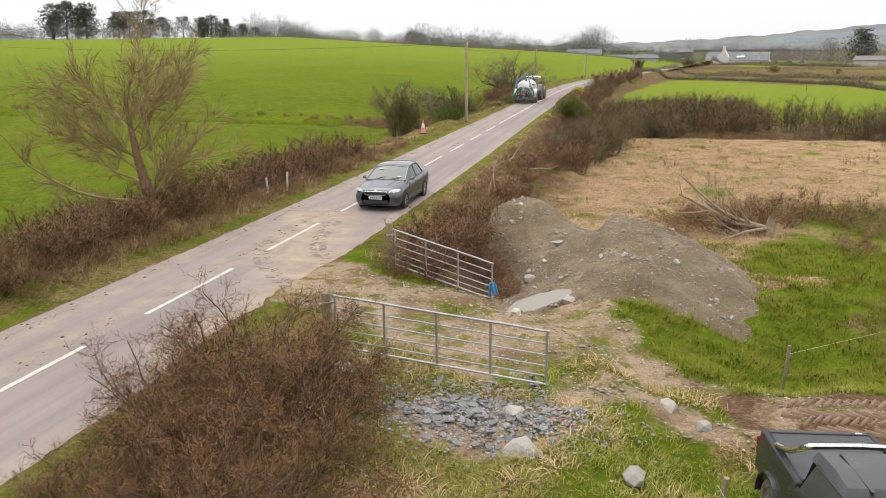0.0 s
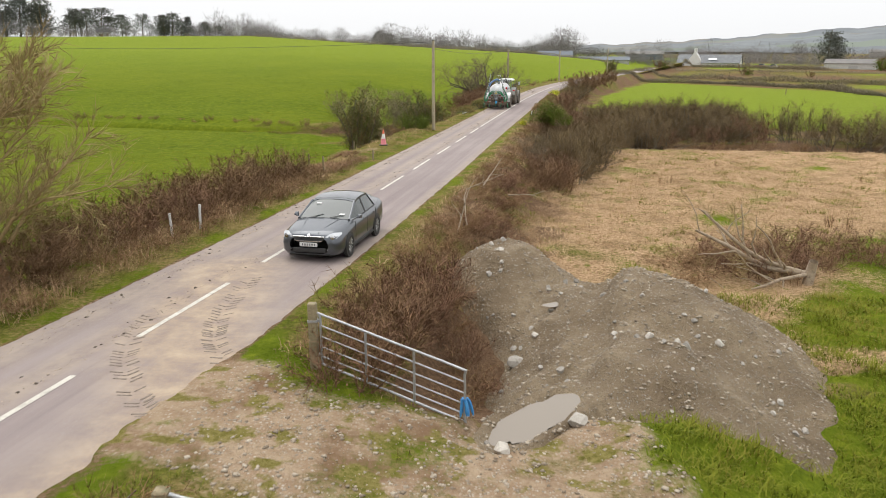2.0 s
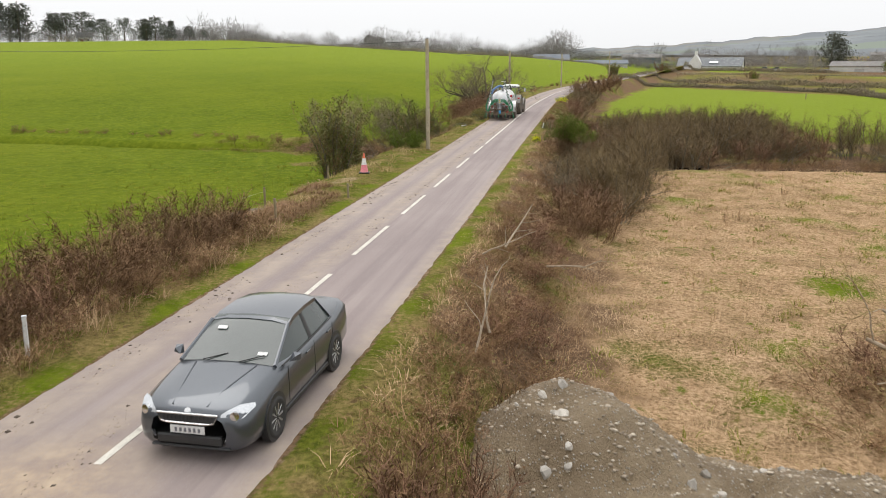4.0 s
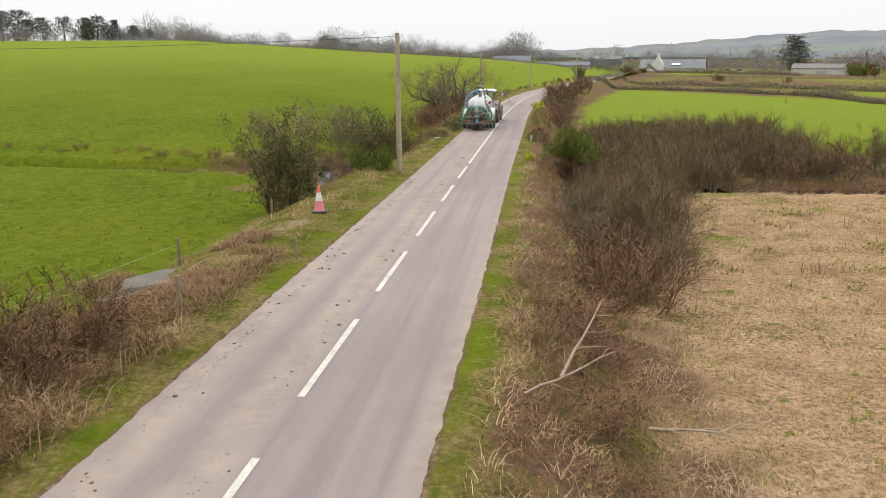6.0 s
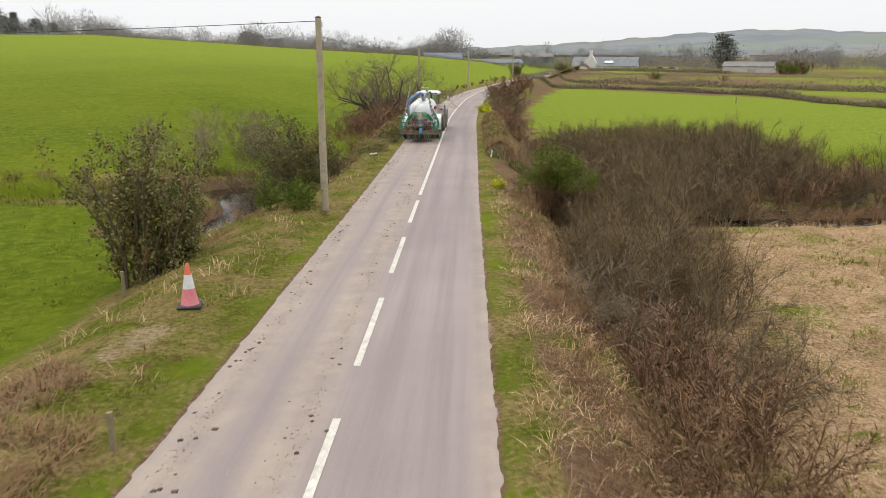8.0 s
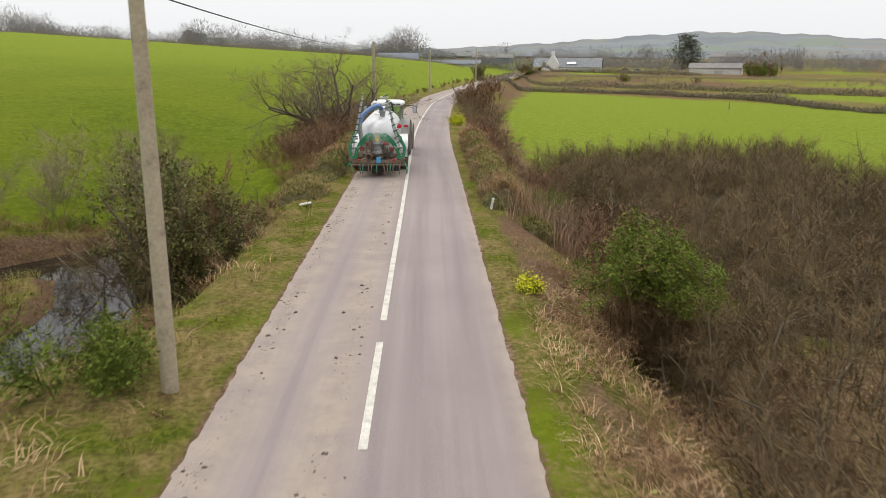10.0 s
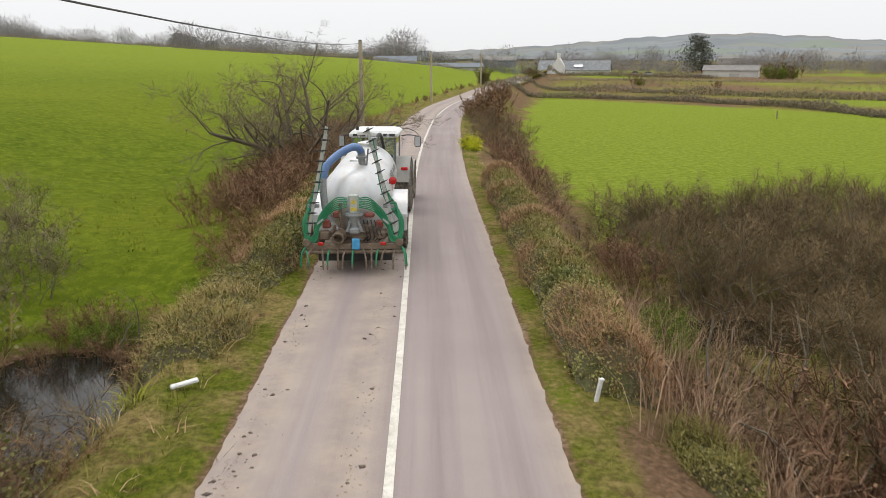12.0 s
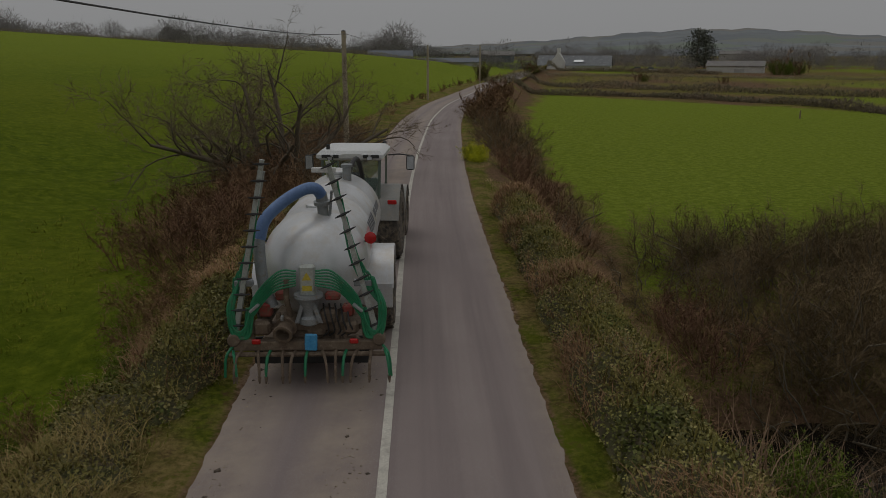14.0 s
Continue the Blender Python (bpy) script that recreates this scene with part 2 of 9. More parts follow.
def raw_mesh(name, verts, faces, material, smooth=False):
    """A mesh from numpy arrays of triangles or quads."""
    me = bpy.data.meshes.new(name)
    verts = np.asarray(verts, dtype=np.float32)
    faces = np.asarray(faces, dtype=np.int32)
    n, k = faces.shape
    me.vertices.add(len(verts))
    me.vertices.foreach_set("co", verts.ravel())
    me.loops.add(n * k)
    me.loops.foreach_set("vertex_index", faces.ravel())
    me.polygons.add(n)
    me.polygons.foreach_set("loop_start", np.arange(0, n * k, k, dtype=np.int32))
    me.polygons.foreach_set("loop_total", np.full(n, k, dtype=np.int32))
    if smooth:
        me.polygons.foreach_set("use_smooth", np.ones(n, dtype=bool))
    me.update(calc_edges=True)
    me.materials.append(material)
    return me


# ---- the lie of the land ----
ROAD = [(-36.0, -110.0), (-26.3, -70.0), (-14.3, -20.0), (-7.4, 8.3), (-3.25, 25.4), (0.66, 42.95), (4.53, 60.6), (7.99, 76.1), (12.06, 94.6),
        (14.85, 106.0), (20.4, 126.7), (26.3, 144.6), (34.8, 165.0), (46.2, 193.0), (57.4, 217.0), (72.2, 252.0), (90.0, 290.0),
        (113.0, 335.0), (150.0, 390.0), (210.0, 460.0)]
_ry = np.arange(-110.0, 460.0, 0.5)
_px, _py = np.array([p[0] for p in ROAD]), np.array([p[1] for p in ROAD])
_rx = np.interp(_ry, _py, _px)
for _ in range(3):
    _k = np.ones(17) / 17
    _rx = np.convolve(np.pad(_rx, 8, mode="reflect", reflect_type="odd"), _k, mode="valid")
_rs = np.gradient(_rx, _ry)


def road_x(y):
    return np.interp(y, _ry, _rx)


def road_slope(y):
    return np.interp(y, _ry, _rs)


def half_width(y):
    return np.interp(y, [-100, 40, 60, 400], [2.55, 2.46, 2.33, 2.33])


def across(x, y):
    """Signed distance from the road's centre line, to the right."""
    return (x - road_x(y)) / np.sqrt(1 + road_slope(y) ** 2)


def step(v, a, b):
    t = np.clip((v - a) / (b - a), 0, 1)
    return t * t * (3 - 2 * t)


def near_line(x, y, pts):
    """Distance to a line through pts."""
    best = np.full(np.shape(x), 1e9)
    for (ax, ay), (bx, by) in zip(pts, pts[1:]):
        dx, dy = bx - ax, by - ay
        t = np.clip(((x - ax) * dx + (y - ay) * dy) / (dx * dx + dy * dy), 0, 1)
        best = np.minimum(best, np.hypot(x - ax - t * dx, y - ay - t * dy))
    return best


STREAM = [(-130.0, 118.5), (-70.0, 94.8), (-39.0, 82.0), (-27.0, 77.6), (-16.5, 73.6), (-9.5, 72.6), (-6.6, 75.0), (-4.0, 77.2), (-1.6, 77.8), (1.5, 79.4),
          (8.8, 80.0), (14.0, 79.8), (18.0, 79.2), (20.6, 78.4), (22.6, 75.5), (21.0, 70.0), (18.0, 64.4), (40.0, 61.5), (90.0, 56.0)]
BEND = [(0.6, 80.2), (0.9, 78.2), (0.5, 75.0), (-0.4, 73.6)]
POOL = [(-3.2, 76.2), (-2.4, 73.2), (-2.3, 70.6), (-2.9, 68.4), (-4.2, 65.2)]
TRACK = [(-4.0, 13.0), (-1.2, 11.2), (1.6, 9.4), (4.2, 8.6), (6.6, 6.9), (10.5, 6.4), (16.0, 5.8)]


def wobble(x, y, wave, seed=0.0):
    """A cheap smooth unevenness, about -1 to 1."""
    a = np.sin(x / wave * 1.7 + seed) * np.cos(y / wave * 1.3 + 1.3 * seed)
    b = np.sin((x * 0.6 + y * 0.8) / wave * 2.9 + 2.1 * seed) * np.cos((x * 0.8 - y * 0.6) / wave * 2.3 + 0.7 * seed)
    c = np.sin((x * 0.9 - y * 0.4) / wave * 5.3 + 3.3 * seed) * np.sin((x * 0.3 + y * 0.95) / wave * 4.7 + seed)
    return 0.5 * a + 0.32 * b + 0.18 * c


def beyond_ditch(x, y):
    """Distance past the ditch that crosses the meadow."""
    return (y - 73.0 + 0.4 * (x + 8.0)) / 1.077


def brow(x, y):
    """Bearing from the bridge, distance as a share of the way to the meadow's upper edge, and that edge's height."""
    b = np.degrees(np.arctan2(x - 5.3, y - 61.9))
    reach = np.interp(b, [-120, -40, -16, -2.5, 7.8, 15.7, 25], [290, 290, 280, 255, 235, 240, 240])
    top = np.interp(b, [-120, -45, -16, -2.5, 7.8, 15.7, 25], [13.8, 13.2, 12.4, 8.2, 5.7, 2.6, 1.2])
    return b, np.hypot(x - 5.3, y - 61.9) / reach, top


def meadow_hill(x, y):
    """Height of the meadow over its low part: it climbs from the ditch to a brow and falls away behind it."""
    b, r, top = brow(x, y)
    rise = np.maximum(beyond_ditch(x, y), 0) / 205.0
    share = (1 - np.exp(-1.7 * rise)) / (1 - math.exp(-1.7))
    h = 0.35 * step(rise, 0.0, 0.012) + top * np.minimum(share, 1.0) * (0.55 + 0.45 * step(r, 0.2, 1.0))
    fall = 0.25 * step(b, -24, -10)
    return h * (1 - fall * step(r, 1.0, 1.22))


def ground_z(x, y):
    x, y = np.asarray(x, float), np.asarray(y, float)
    d, hw = across(x, y), half_width(y)
    e = np.abs(d) - hw
    # right side: a bank down to the wet field, gentler at the field entrance
    bank = -1.85 * step(e, 0.9, 4.4) - 0.25 * step(e, 6, 60)
    entry = -0.75 * step(e, 0.0, 6.5) - 1.55 * step(e, 7.5, 12.5)
    gate = step(y, 16.5, 13.0)
    right = bank * (1 - gate) + entry * gate
    yard = step(x, 3.4, 4.7) * step(y, 10.6, 8.4) * step(x, 17, 10)
    right = right * (1 - yard) - 1.26 * yard
    right = right + 1.6 * step(y, 190, 330)
    # left side: a low verge, the meadow, and the hill behind
    by_stream = step(y, 61, 66) * step(y, 90, 84)
    left = 0.12 * step(e, 0.2, 1.4) - 1.4 * step(e, 2.0, 6.5) * (1 - by_stream) - 2.1 * step(e, 1.3, 3.7) * by_stream + 0.7 * step(e, 9, 14) * by_stream
    left = left + meadow_hill(x, y) * step(e, 6, 26)
    z = np.where(d > 0, right, left)
    # stream bed
    s = np.minimum(near_line(x, y, STREAM), near_line(x, y, POOL) + 0.25)
    s = np.minimum(s, near_line(x, y, BEND) - 0.65) + 0.22 * wobble(x, y, 0.9, 5.0)
    cut = step(s, 2.3, 0.9) * step(e, 1.6, 2.8)
    z = z * (1 - cut) + cut * np.minimum(z, -2.75)
    z = z - 0.85 * np.exp(-(((x + 6.45) / 0.95) ** 2 + ((y - 42.4) / 1.05) ** 2) ** 2)
    rough = step(e, 0.2, 2.0)
    z = z + (d > 0) * step(e, 3.5, 6) * step(y, 21, 25) * step(y, 62, 58) * (0.1 * wobble(x, y, 1.3, 9.0) + 0.06 * wobble(x, y, 0.75, 3.0))
    tufts = step(d, 7.0, 9.5) * step(y, 26, 20) * (0.2 * wobble(x, y, 1.0, 7.0) + 0.1 * wobble(x, y, 1.7, 4.0))
    z = z + tufts + rough * (0.07 * wobble(x, y, 1.9) + 0.05 * wobble(x, y, 0.8, 2.0)) * step(np.abs(d), 200, 60)
    z = np.where(e < 0.05, -0.06, np.where(e < 0.45, -0.06 + (z + 0.06) * step(e, 0.05, 0.45), z))
    pud = np.hypot(((x - 2.45) * 0.66 + (y - 13.85) * 0.75) / 1.5, (-(x - 2.45) * 0.75 + (y - 13.85) * 0.66) / 0.6)
    z = z + (-0.97 - z) * step(pud, 1.4, 0.95)
    return z


def g(x, y):
    return float(ground_z(np.array([x]), np.array([y]))[0])


def stretch_axis(lo, hi, fine, far_lo, far_hi, growth=1.09):
    mid = list(np.arange(lo, hi, fine))
    up, s = [hi], fine
    while up[-1] < far_hi:
        s *= growth
        up.append(up[-1] + s)
    down, s = [lo], fine
    while down[-1] > far_lo:
        s *= growth
        down.append(down[-1] - s)
    return np.array(down[:0:-1] + mid + up)


def field_masks(x, y):
    """Straw, gravel, rough verge and mud, each 0 to 1."""
    d, hw = across(x, y), half_width(y)
    e = np.abs(d) - hw
    w = wobble(x, y, 3.1, 0.4)
    w2 = wobble(x, y, 1.1, 1.7)
    reed = (d > 0) * step(e, 2.2, 4.5) * step(y + 2.5 * w, 20.0, 24.5) * step(y, 63.5, 60.5)
    reed = np.maximum(reed, (d > 0) * step(np.hypot((x - 10.8) / 2.6, (y - 19.0) / 1.2) + 0.25 * w2, 1.1, 0.7))
    straw = reed * np.clip(0.82 + 0.5 * w + 0.35 * w2, 0, 1)
    straw = straw * (1 - 0.55 * step(x, 12.0, 16.0) * step(y, 36, 30))
    t = near_line(x, y, TRACK)
    gravel = step(t + 0.6 * w + 0.5 * w2, 2.3, 1.0) * (d > 0) * step(e, -0.9, -0.1) * np.clip(0.66 + 0.6 * w2 + 0.6 * wobble(x, y, 0.5, 2.2) + 0.5 * step(e, 2.0, 0.5), 0, 1)
    gravel = gravel * (1 - 0.75 * step(t + 0.3 * w2, 0.55, 0.2) * step(x, 1.5, 3.5))
    yard = step(near_line(x, y, [(-1.4, 12.0), (1.2, 12.2), (2.9, 13.6), (3.4, 11.4), (1.6, 10.4)]) + 0.5 * w + 0.4 * w2, 1.7, 0.9)
    gravel = np.maximum(gravel, yard * np.clip(0.74 + 0.5 * w2 + 0.4 * wobble(x, y, 0.6, 4.2), 0, 1))
    gravel = np.maximum(gravel, step(np.hypot((x - 0.7) / 2.0, (y - 6.1) / 1.2) + 0.3 * w2, 1.1, 0.7))
    gravel = np.maximum(gravel, (0.3 + 0.3 * w2) * step(e, 0.2, 0.0))
    gravel = np.maximum(gravel, 0.5 * step(near_line(x, y, [(-7.5, 41.0), (-4.4, 44.5), (-2.6, 47.5)]) + 0.4 * w2, 0.7, 0.25))
    verge = np.clip(0.56 + 0.22 * step(y, 58, 66) + 0.3 * w + 0.3 * w2 + 0.5 * step(e, 0.3, 1.0), 0, 1) * step(e, -1.2, -0.7) * step(e, 7.0 + 1.5 * w, 4.0 + 1.2 * w)
    verge = np.where(d > 0, np.maximum(verge, step(y, 70, 64) * step(e, 0.9, 1.6) * step(e, 9, 6)), verge)
    verge = verge * step(t, 1.6, 4.0)
    verge = np.maximum(verge, (d > 0) * step(e, 0.0, 0.5) * step(np.hypot((x + 0.5) / 4.5, (y - 8.0) / 6.0), 1.1, 0.8) * np.clip(0.62 + 0.4 * w + 0.4 * w2, 0, 1))
    mud = step(near_line(x, y, [(6.6, 7.4), (16.0, 6.8)]) + 0.25 * w2, 1.5, 0.9) * (x > 5.5)
    mud = np.maximum(mud, step(near_line(x, y, [(0.9, 14.6), (1.6, 17.0), (1.6, 20.0)]) + 0.3 * w2, 1.6, 1.0))
    mud = np.maximum(mud, 0.6 * gravel * step(w, 0.1, 0.5) * (e > 0.4))
    mud = np.maximum(mud, step(np.abs(t - 0.95) + 0.25 * w2, 0.55, 0.2) * step(x, 2.5, 5.0) * (y < 10))
    mud = np.maximum(mud, (0.62 + 0.25 * w2) * step(e, 0.16, 0.02))
    scrub = (d > 0) * step(y, 60, 64) * step(y + 0.55 * x, 101, 96) * step(e, 1.2, 2.2)
    verge = np.maximum(verge, 0.9 * scrub)
    beyond = (d > 4) * step(y + 1.75 * x, 284, 296) * np.clip(0.8 + 0.8 * wobble(x, y, 26.0, 1.0), 0, 1)
    crest = (d < -4) * step(brow(x, y)[1], 1.0, 1.06)
    verge = np.maximum(verge, np.maximum(beyond, crest))
    s = np.minimum(np.minimum(near_line(x, y, STREAM), near_line(x, y, POOL)), near_line(x, y, BEND) - 0.65)
    mud = np.maximum(mud, step(s + 0.5 * w2, 1.7 + 0.9 * step(x, -12, -8), 0.8 + 0.7 * step(x, -12, -8)) * step(e, 1.4, 2.4))
    verge = np.maximum(verge, (d < 0) * step(s + 0.9 * w + 0.5 * w2, 4.6, 2.6) * step(e, 1.4, 2.4) * step(x, -14, -9))
    mud = np.maximum(mud, scrub * np.clip(0.45 + 0.5 * w + 0.4 * w2, 0, 0.8))
    mud = np.maximum(mud, (d < 0) * step(e, 1.8, 2.6) * step(e, 8, 5) * step(y, 60, 64) * step(y, 84, 81.5) * np.clip(0.6 + 0.5 * w2, 0, 0.85))
    verge = np.where((d < 0) & (y > 81), verge * step(e, 4.6 + 0.8 * w2, 3.2), verge)
    mud = np.maximum(mud, (d > 0) * step(e, 0.45, 0.95) * step(e, 7, 4) * step(y, 22, 28) * np.clip(0.58 + 0.4 * w + 0.4 * w2, 0, 0.9))
    mud = np.maximum(mud, 0.7 * step(np.hypot(x + 6.3, y - 42.0) + 0.5 * w2, 2.4, 1.2))
    verge = np.maximum(verge, (d > 0) * step(e, 4.5, 6.5) * step(y, 24, 20) * step(w + 0.6 * w2, 0.15, 0.5))
    mud = np.maximum(mud, beyond * np.clip(0.55 + 0.5 * wobble(x, y, 9.0, 2.0), 0, 0.85))
    return straw, gravel, verge, mud


def ground_material():
    m, n, l, bsdf = nodes_of("land_cover")
    pos = n.new("ShaderNodeNewGeometry").outputs["Position"]
    att = n.new("ShaderNodeAttribute")
    att.attribute_name = "cover"
    sep = n.new("ShaderNodeSeparateColor")
    l.new(att.outputs["Color"], sep.inputs[0])
    straw, gravel, verge, mud = sep.outputs[0], sep.outputs[1], sep.outputs[2], att.outputs["Alpha"]
    big = noise_node(n, l, pos, 0.05, 5.0)
    mid = noise_node(n, l, pos, 0.6, 5.0, 0.65)
    fine = noise_node(n, l, pos, 9.0, 5.0, 0.7)
    sward_haze = n.new("ShaderNodeAttribute")
    sward_haze.attribute_name = "pasture"
    tiny = noise_node(n, l, pos, 45.0, 3.0, 0.6)
    grass = mixc(n, l, ramp(n, l, mid, 0.3, 0.7), (0.068, 0.103, 0.008), (0.12, 0.161, 0.012))
    grass = mixc(n, l, ramp(n, l, big, 0.4, 0.65), grass, (0.138, 0.166, 0.013))
    clump = noise_node(n, l, pos, 2.6, 5.0, 0.7)
    grass = mixc(n, l, ramp(n, l, clump, 0.45, 0.68), grass, (0.175, 0.207, 0.017))
    hollow = noise_node(n, l, pos, 1.5, 4.0, 0.6)
    grass = mixc(n, l, ramp(n, l, hollow, 0.54, 0.7), grass, (0.088, 0.125, 0.008))
    grass = mixc(n, l, ramp(n, l, fine, 0.54, 0.76), grass, (0.055, 0.085, 0.004))
    # paler grass: right-hand pasture's own tint, painted haze on the far left meadow
    tuft = mixc(n, l, ramp(n, l, clump, 0.4, 0.66), (0.158, 0.205, 0.022), (0.25, 0.305, 0.042))
    grass = mixc(n, l, sward_haze.outputs["Fac"], grass, mixc(n, l, ramp(n, l, fine, 0.5, 0.75), tuft, (0.125, 0.175, 0.012)))
    rough = mixc(n, l, ramp(n, l, fine, 0.3, 0.7), (0.10, 0.082, 0.022), (0.33, 0.245, 0.105))
    rough = mixc(n, l, ramp(n, l, mid, 0.42, 0.6), rough, mixc(n, l, ramp(n, l, fine, 0.35, 0.65), (0.055, 0.075, 0.01), (0.16, 0.17, 0.022)))
    rough = mixc(n, l, ramp(n, l, clump, 0.55, 0.7), rough, (0.115, 0.072, 0.036))
    dry = mixc(n, l, ramp(n, l, fine, 0.35, 0.65), (0.22, 0.135, 0.068), (0.62, 0.43, 0.26))
    dry = mixc(n, l, ramp(n, l, mid, 0.45, 0.62), dry, mixc(n, l, ramp(n, l, fine, 0.35, 0.65), (0.15, 0.098, 0.048), (0.42, 0.285, 0.16)))
    dry = mixc(n, l, ramp(n, l, clump, 0.56, 0.68), dry, (0.17, 0.145, 0.04))
    dry = mixc(n, l, ramp(n, l, hollow, 0.62, 0.7), dry, (0.13, 0.155, 0.02))
    vor = n.new("ShaderNodeTexVoronoi")
    vor.inputs["Scale"].default_value = 17.0
    vor.inputs["Randomness"].default_value = 1.0
    l.new(pos, vor.inputs["Vector"])
    chip = n.new("ShaderNodeSeparateColor")
    l.new(vor.outputs["Color"], chip.inputs[0])
    stones = mixc(n, l, ramp(n, l, chip.outputs[0], 0.35, 1.0), (0.37, 0.285, 0.2), (0.58, 0.52, 0.44))
    stones = mixc(n, l, ramp(n, l, vor.outputs["Distance"], 0.2, 0.5), stones, (0.36, 0.255, 0.165))
    stones = mixc(n, l, ramp(n, l, clump, 0.46, 0.62), stones, (0.43, 0.325, 0.22))
    stones = mixc(n, l, ramp(n, l, mid, 0.5, 0.62), stones, (0.235, 0.15, 0.09))
    stones = mixc(n, l, ramp(n, l, hollow, 0.53, 0.6), stones, mixc(n, l, ramp(n, l, fine, 0.35, 0.65), (0.15, 0.13, 0.03), (0.27, 0.23, 0.085)))
    # brown earth, its tone also darkened to deepen the shade under scrub
    earth = mixc(n, l, ramp(n, l, fine, 0.3, 0.7), (0.085, 0.05, 0.029), (0.23, 0.148, 0.09))

    def over(col, mask, top, lo=0.35, hi=0.65):
        edge = calc(n, l, "ADD", mask, calc(n, l, "MULTIPLY", calc(n, l, "SUBTRACT", fine, 0.5), 0.9))
        return mixc(n, l, ramp(n, l, edge, lo, hi), col, top)

    col = over(grass, verge, rough)
    col = over(col, straw, dry)
    col = over(col, mud, earth)
    col = over(col, gravel, stones, 0.3, 0.7)
    l.new(col, bsdf.inputs["Base Color"])
    bsdf.inputs["Roughness"].default_value = 1.0
    bsdf.inputs["Specular IOR Level"].default_value = 0.03
    h = calc(n, l, "ADD", calc(n, l, "MULTIPLY", fine, 1.0), calc(n, l, "MULTIPLY", tiny, 0.35))
    bump(n, l, bsdf, h, 0.9, 0.12)
    return m


def cover(me, x, y):
    """What grows where, and how far haze pales the meadow, kept on the mesh for its material."""
    a = me.color_attributes.new("cover", "FLOAT_COLOR", "POINT")
    s, gr, v, mu = field_masks(x, y)
    a.data.foreach_set("color", np.stack([s, gr, v, mu], 1).astype(np.float32).ravel())
    # right term is the pasture itself, left term paints haze up the slope
    p = me.attributes.new("pasture", "FLOAT", "POINT")
    p.data.foreach_set("value", (0.85 * (across(x, y) > 4) * step(y, 80, 92) + 0.75 * (across(x, y) < -4) * step(y, 100, 230)).astype(np.float32))


def build_road_edges(material):
    """Soil and turf lapping over both edges of the asphalt, ragged at the field entrance."""
    ys = np.concatenate([np.arange(-12.0, 120.0, 0.16), np.arange(120.0, 300.0, 0.8)])
    for side in (-1, 1):
        rows = []
        for k, e in enumerate((-0.1, -0.02, 0.12, 0.3, 0.55, 0.8)):
            lap = 0.02 * wobble(ys, ys * 0.21 + side, 1.6, 3.0) + 0.01 * wobble(ys, ys * 0.3, 0.11, side)
            if side > 0:
                lap = lap + step(np.abs(ys - 11.2), 5.2, 2.2) * (0.28 + 0.16 * wobble(ys, ys * 0.4, 0.5, 8.0))
            ee = e - np.where(e < 0.2, 1.0, 0.4) * lap
            d = side * (half_width(ys) + ee)
            s = road_slope(ys)
            t = 1 / np.sqrt(1 + s * s)
            x, y = road_x(ys) + d * t, ys - d * s * t
            top = 0.035 - 0.012 * np.abs(d)
            if k == 0:
                z = top - 0.006
            elif k < 4:
                z = top + (0.004, 0.02, 0.03)[k - 1] + 0.008 * wobble(ys + e, ys * 0.5 + 3 * e, 0.25, 2.0)
                z = z if k < 3 else np.maximum(z, ground_z(x, y) + 0.02)
            else:
                z = ground_z(x, y) + (0.035 if k == 4 else -0.12)
            rows.append(np.stack([x, y, z], 1))
        v = np.stack(rows, 1)
        n = v.shape[1]
        i = (np.arange(len(ys) - 1)[:, None] * n + np.arange(n - 1)[None, :]).ravel()
        f = np.stack([i, i + 1, i + n + 1, i + n], 1)
        v = v.reshape(-1, 3)
        me = raw_mesh("verge_edge", v, f if side > 0 else f[:, ::-1], material, True)
        cover(me, v[:, 0], v[:, 1])
        tagged(new("verge_edge", me), "strip of soil and turf along the road's edge", "verge", kind="structure")


def build_ground():
    xs = stretch_axis(-24.0, 27.0, 0.42, -2600, 2600)
    ys = stretch_axis(-8.0, 112.0, 0.42, -160, 3600, 1.075)
    X, Y = np.meshgrid(xs, ys)
    x, y = X.ravel(), Y.ravel()
    z = ground_z(x, y)
    nx, ny = len(xs), len(ys)
    i = (np.arange(ny - 1)[:, None] * nx + np.arange(nx - 1)[None, :]).ravel()
    quads = np.stack([i, i + 1, i + nx + 1, i + nx], 1)
    me = raw_mesh("ground", np.stack([x, y, z], 1), quads, ground_material(), True)
    cover(me, x, y)
    tagged(new("ground", me), "green meadow, rough verges, straw-coloured wet field and gravel track", "ground", kind="structure")
    return me.materials[0]


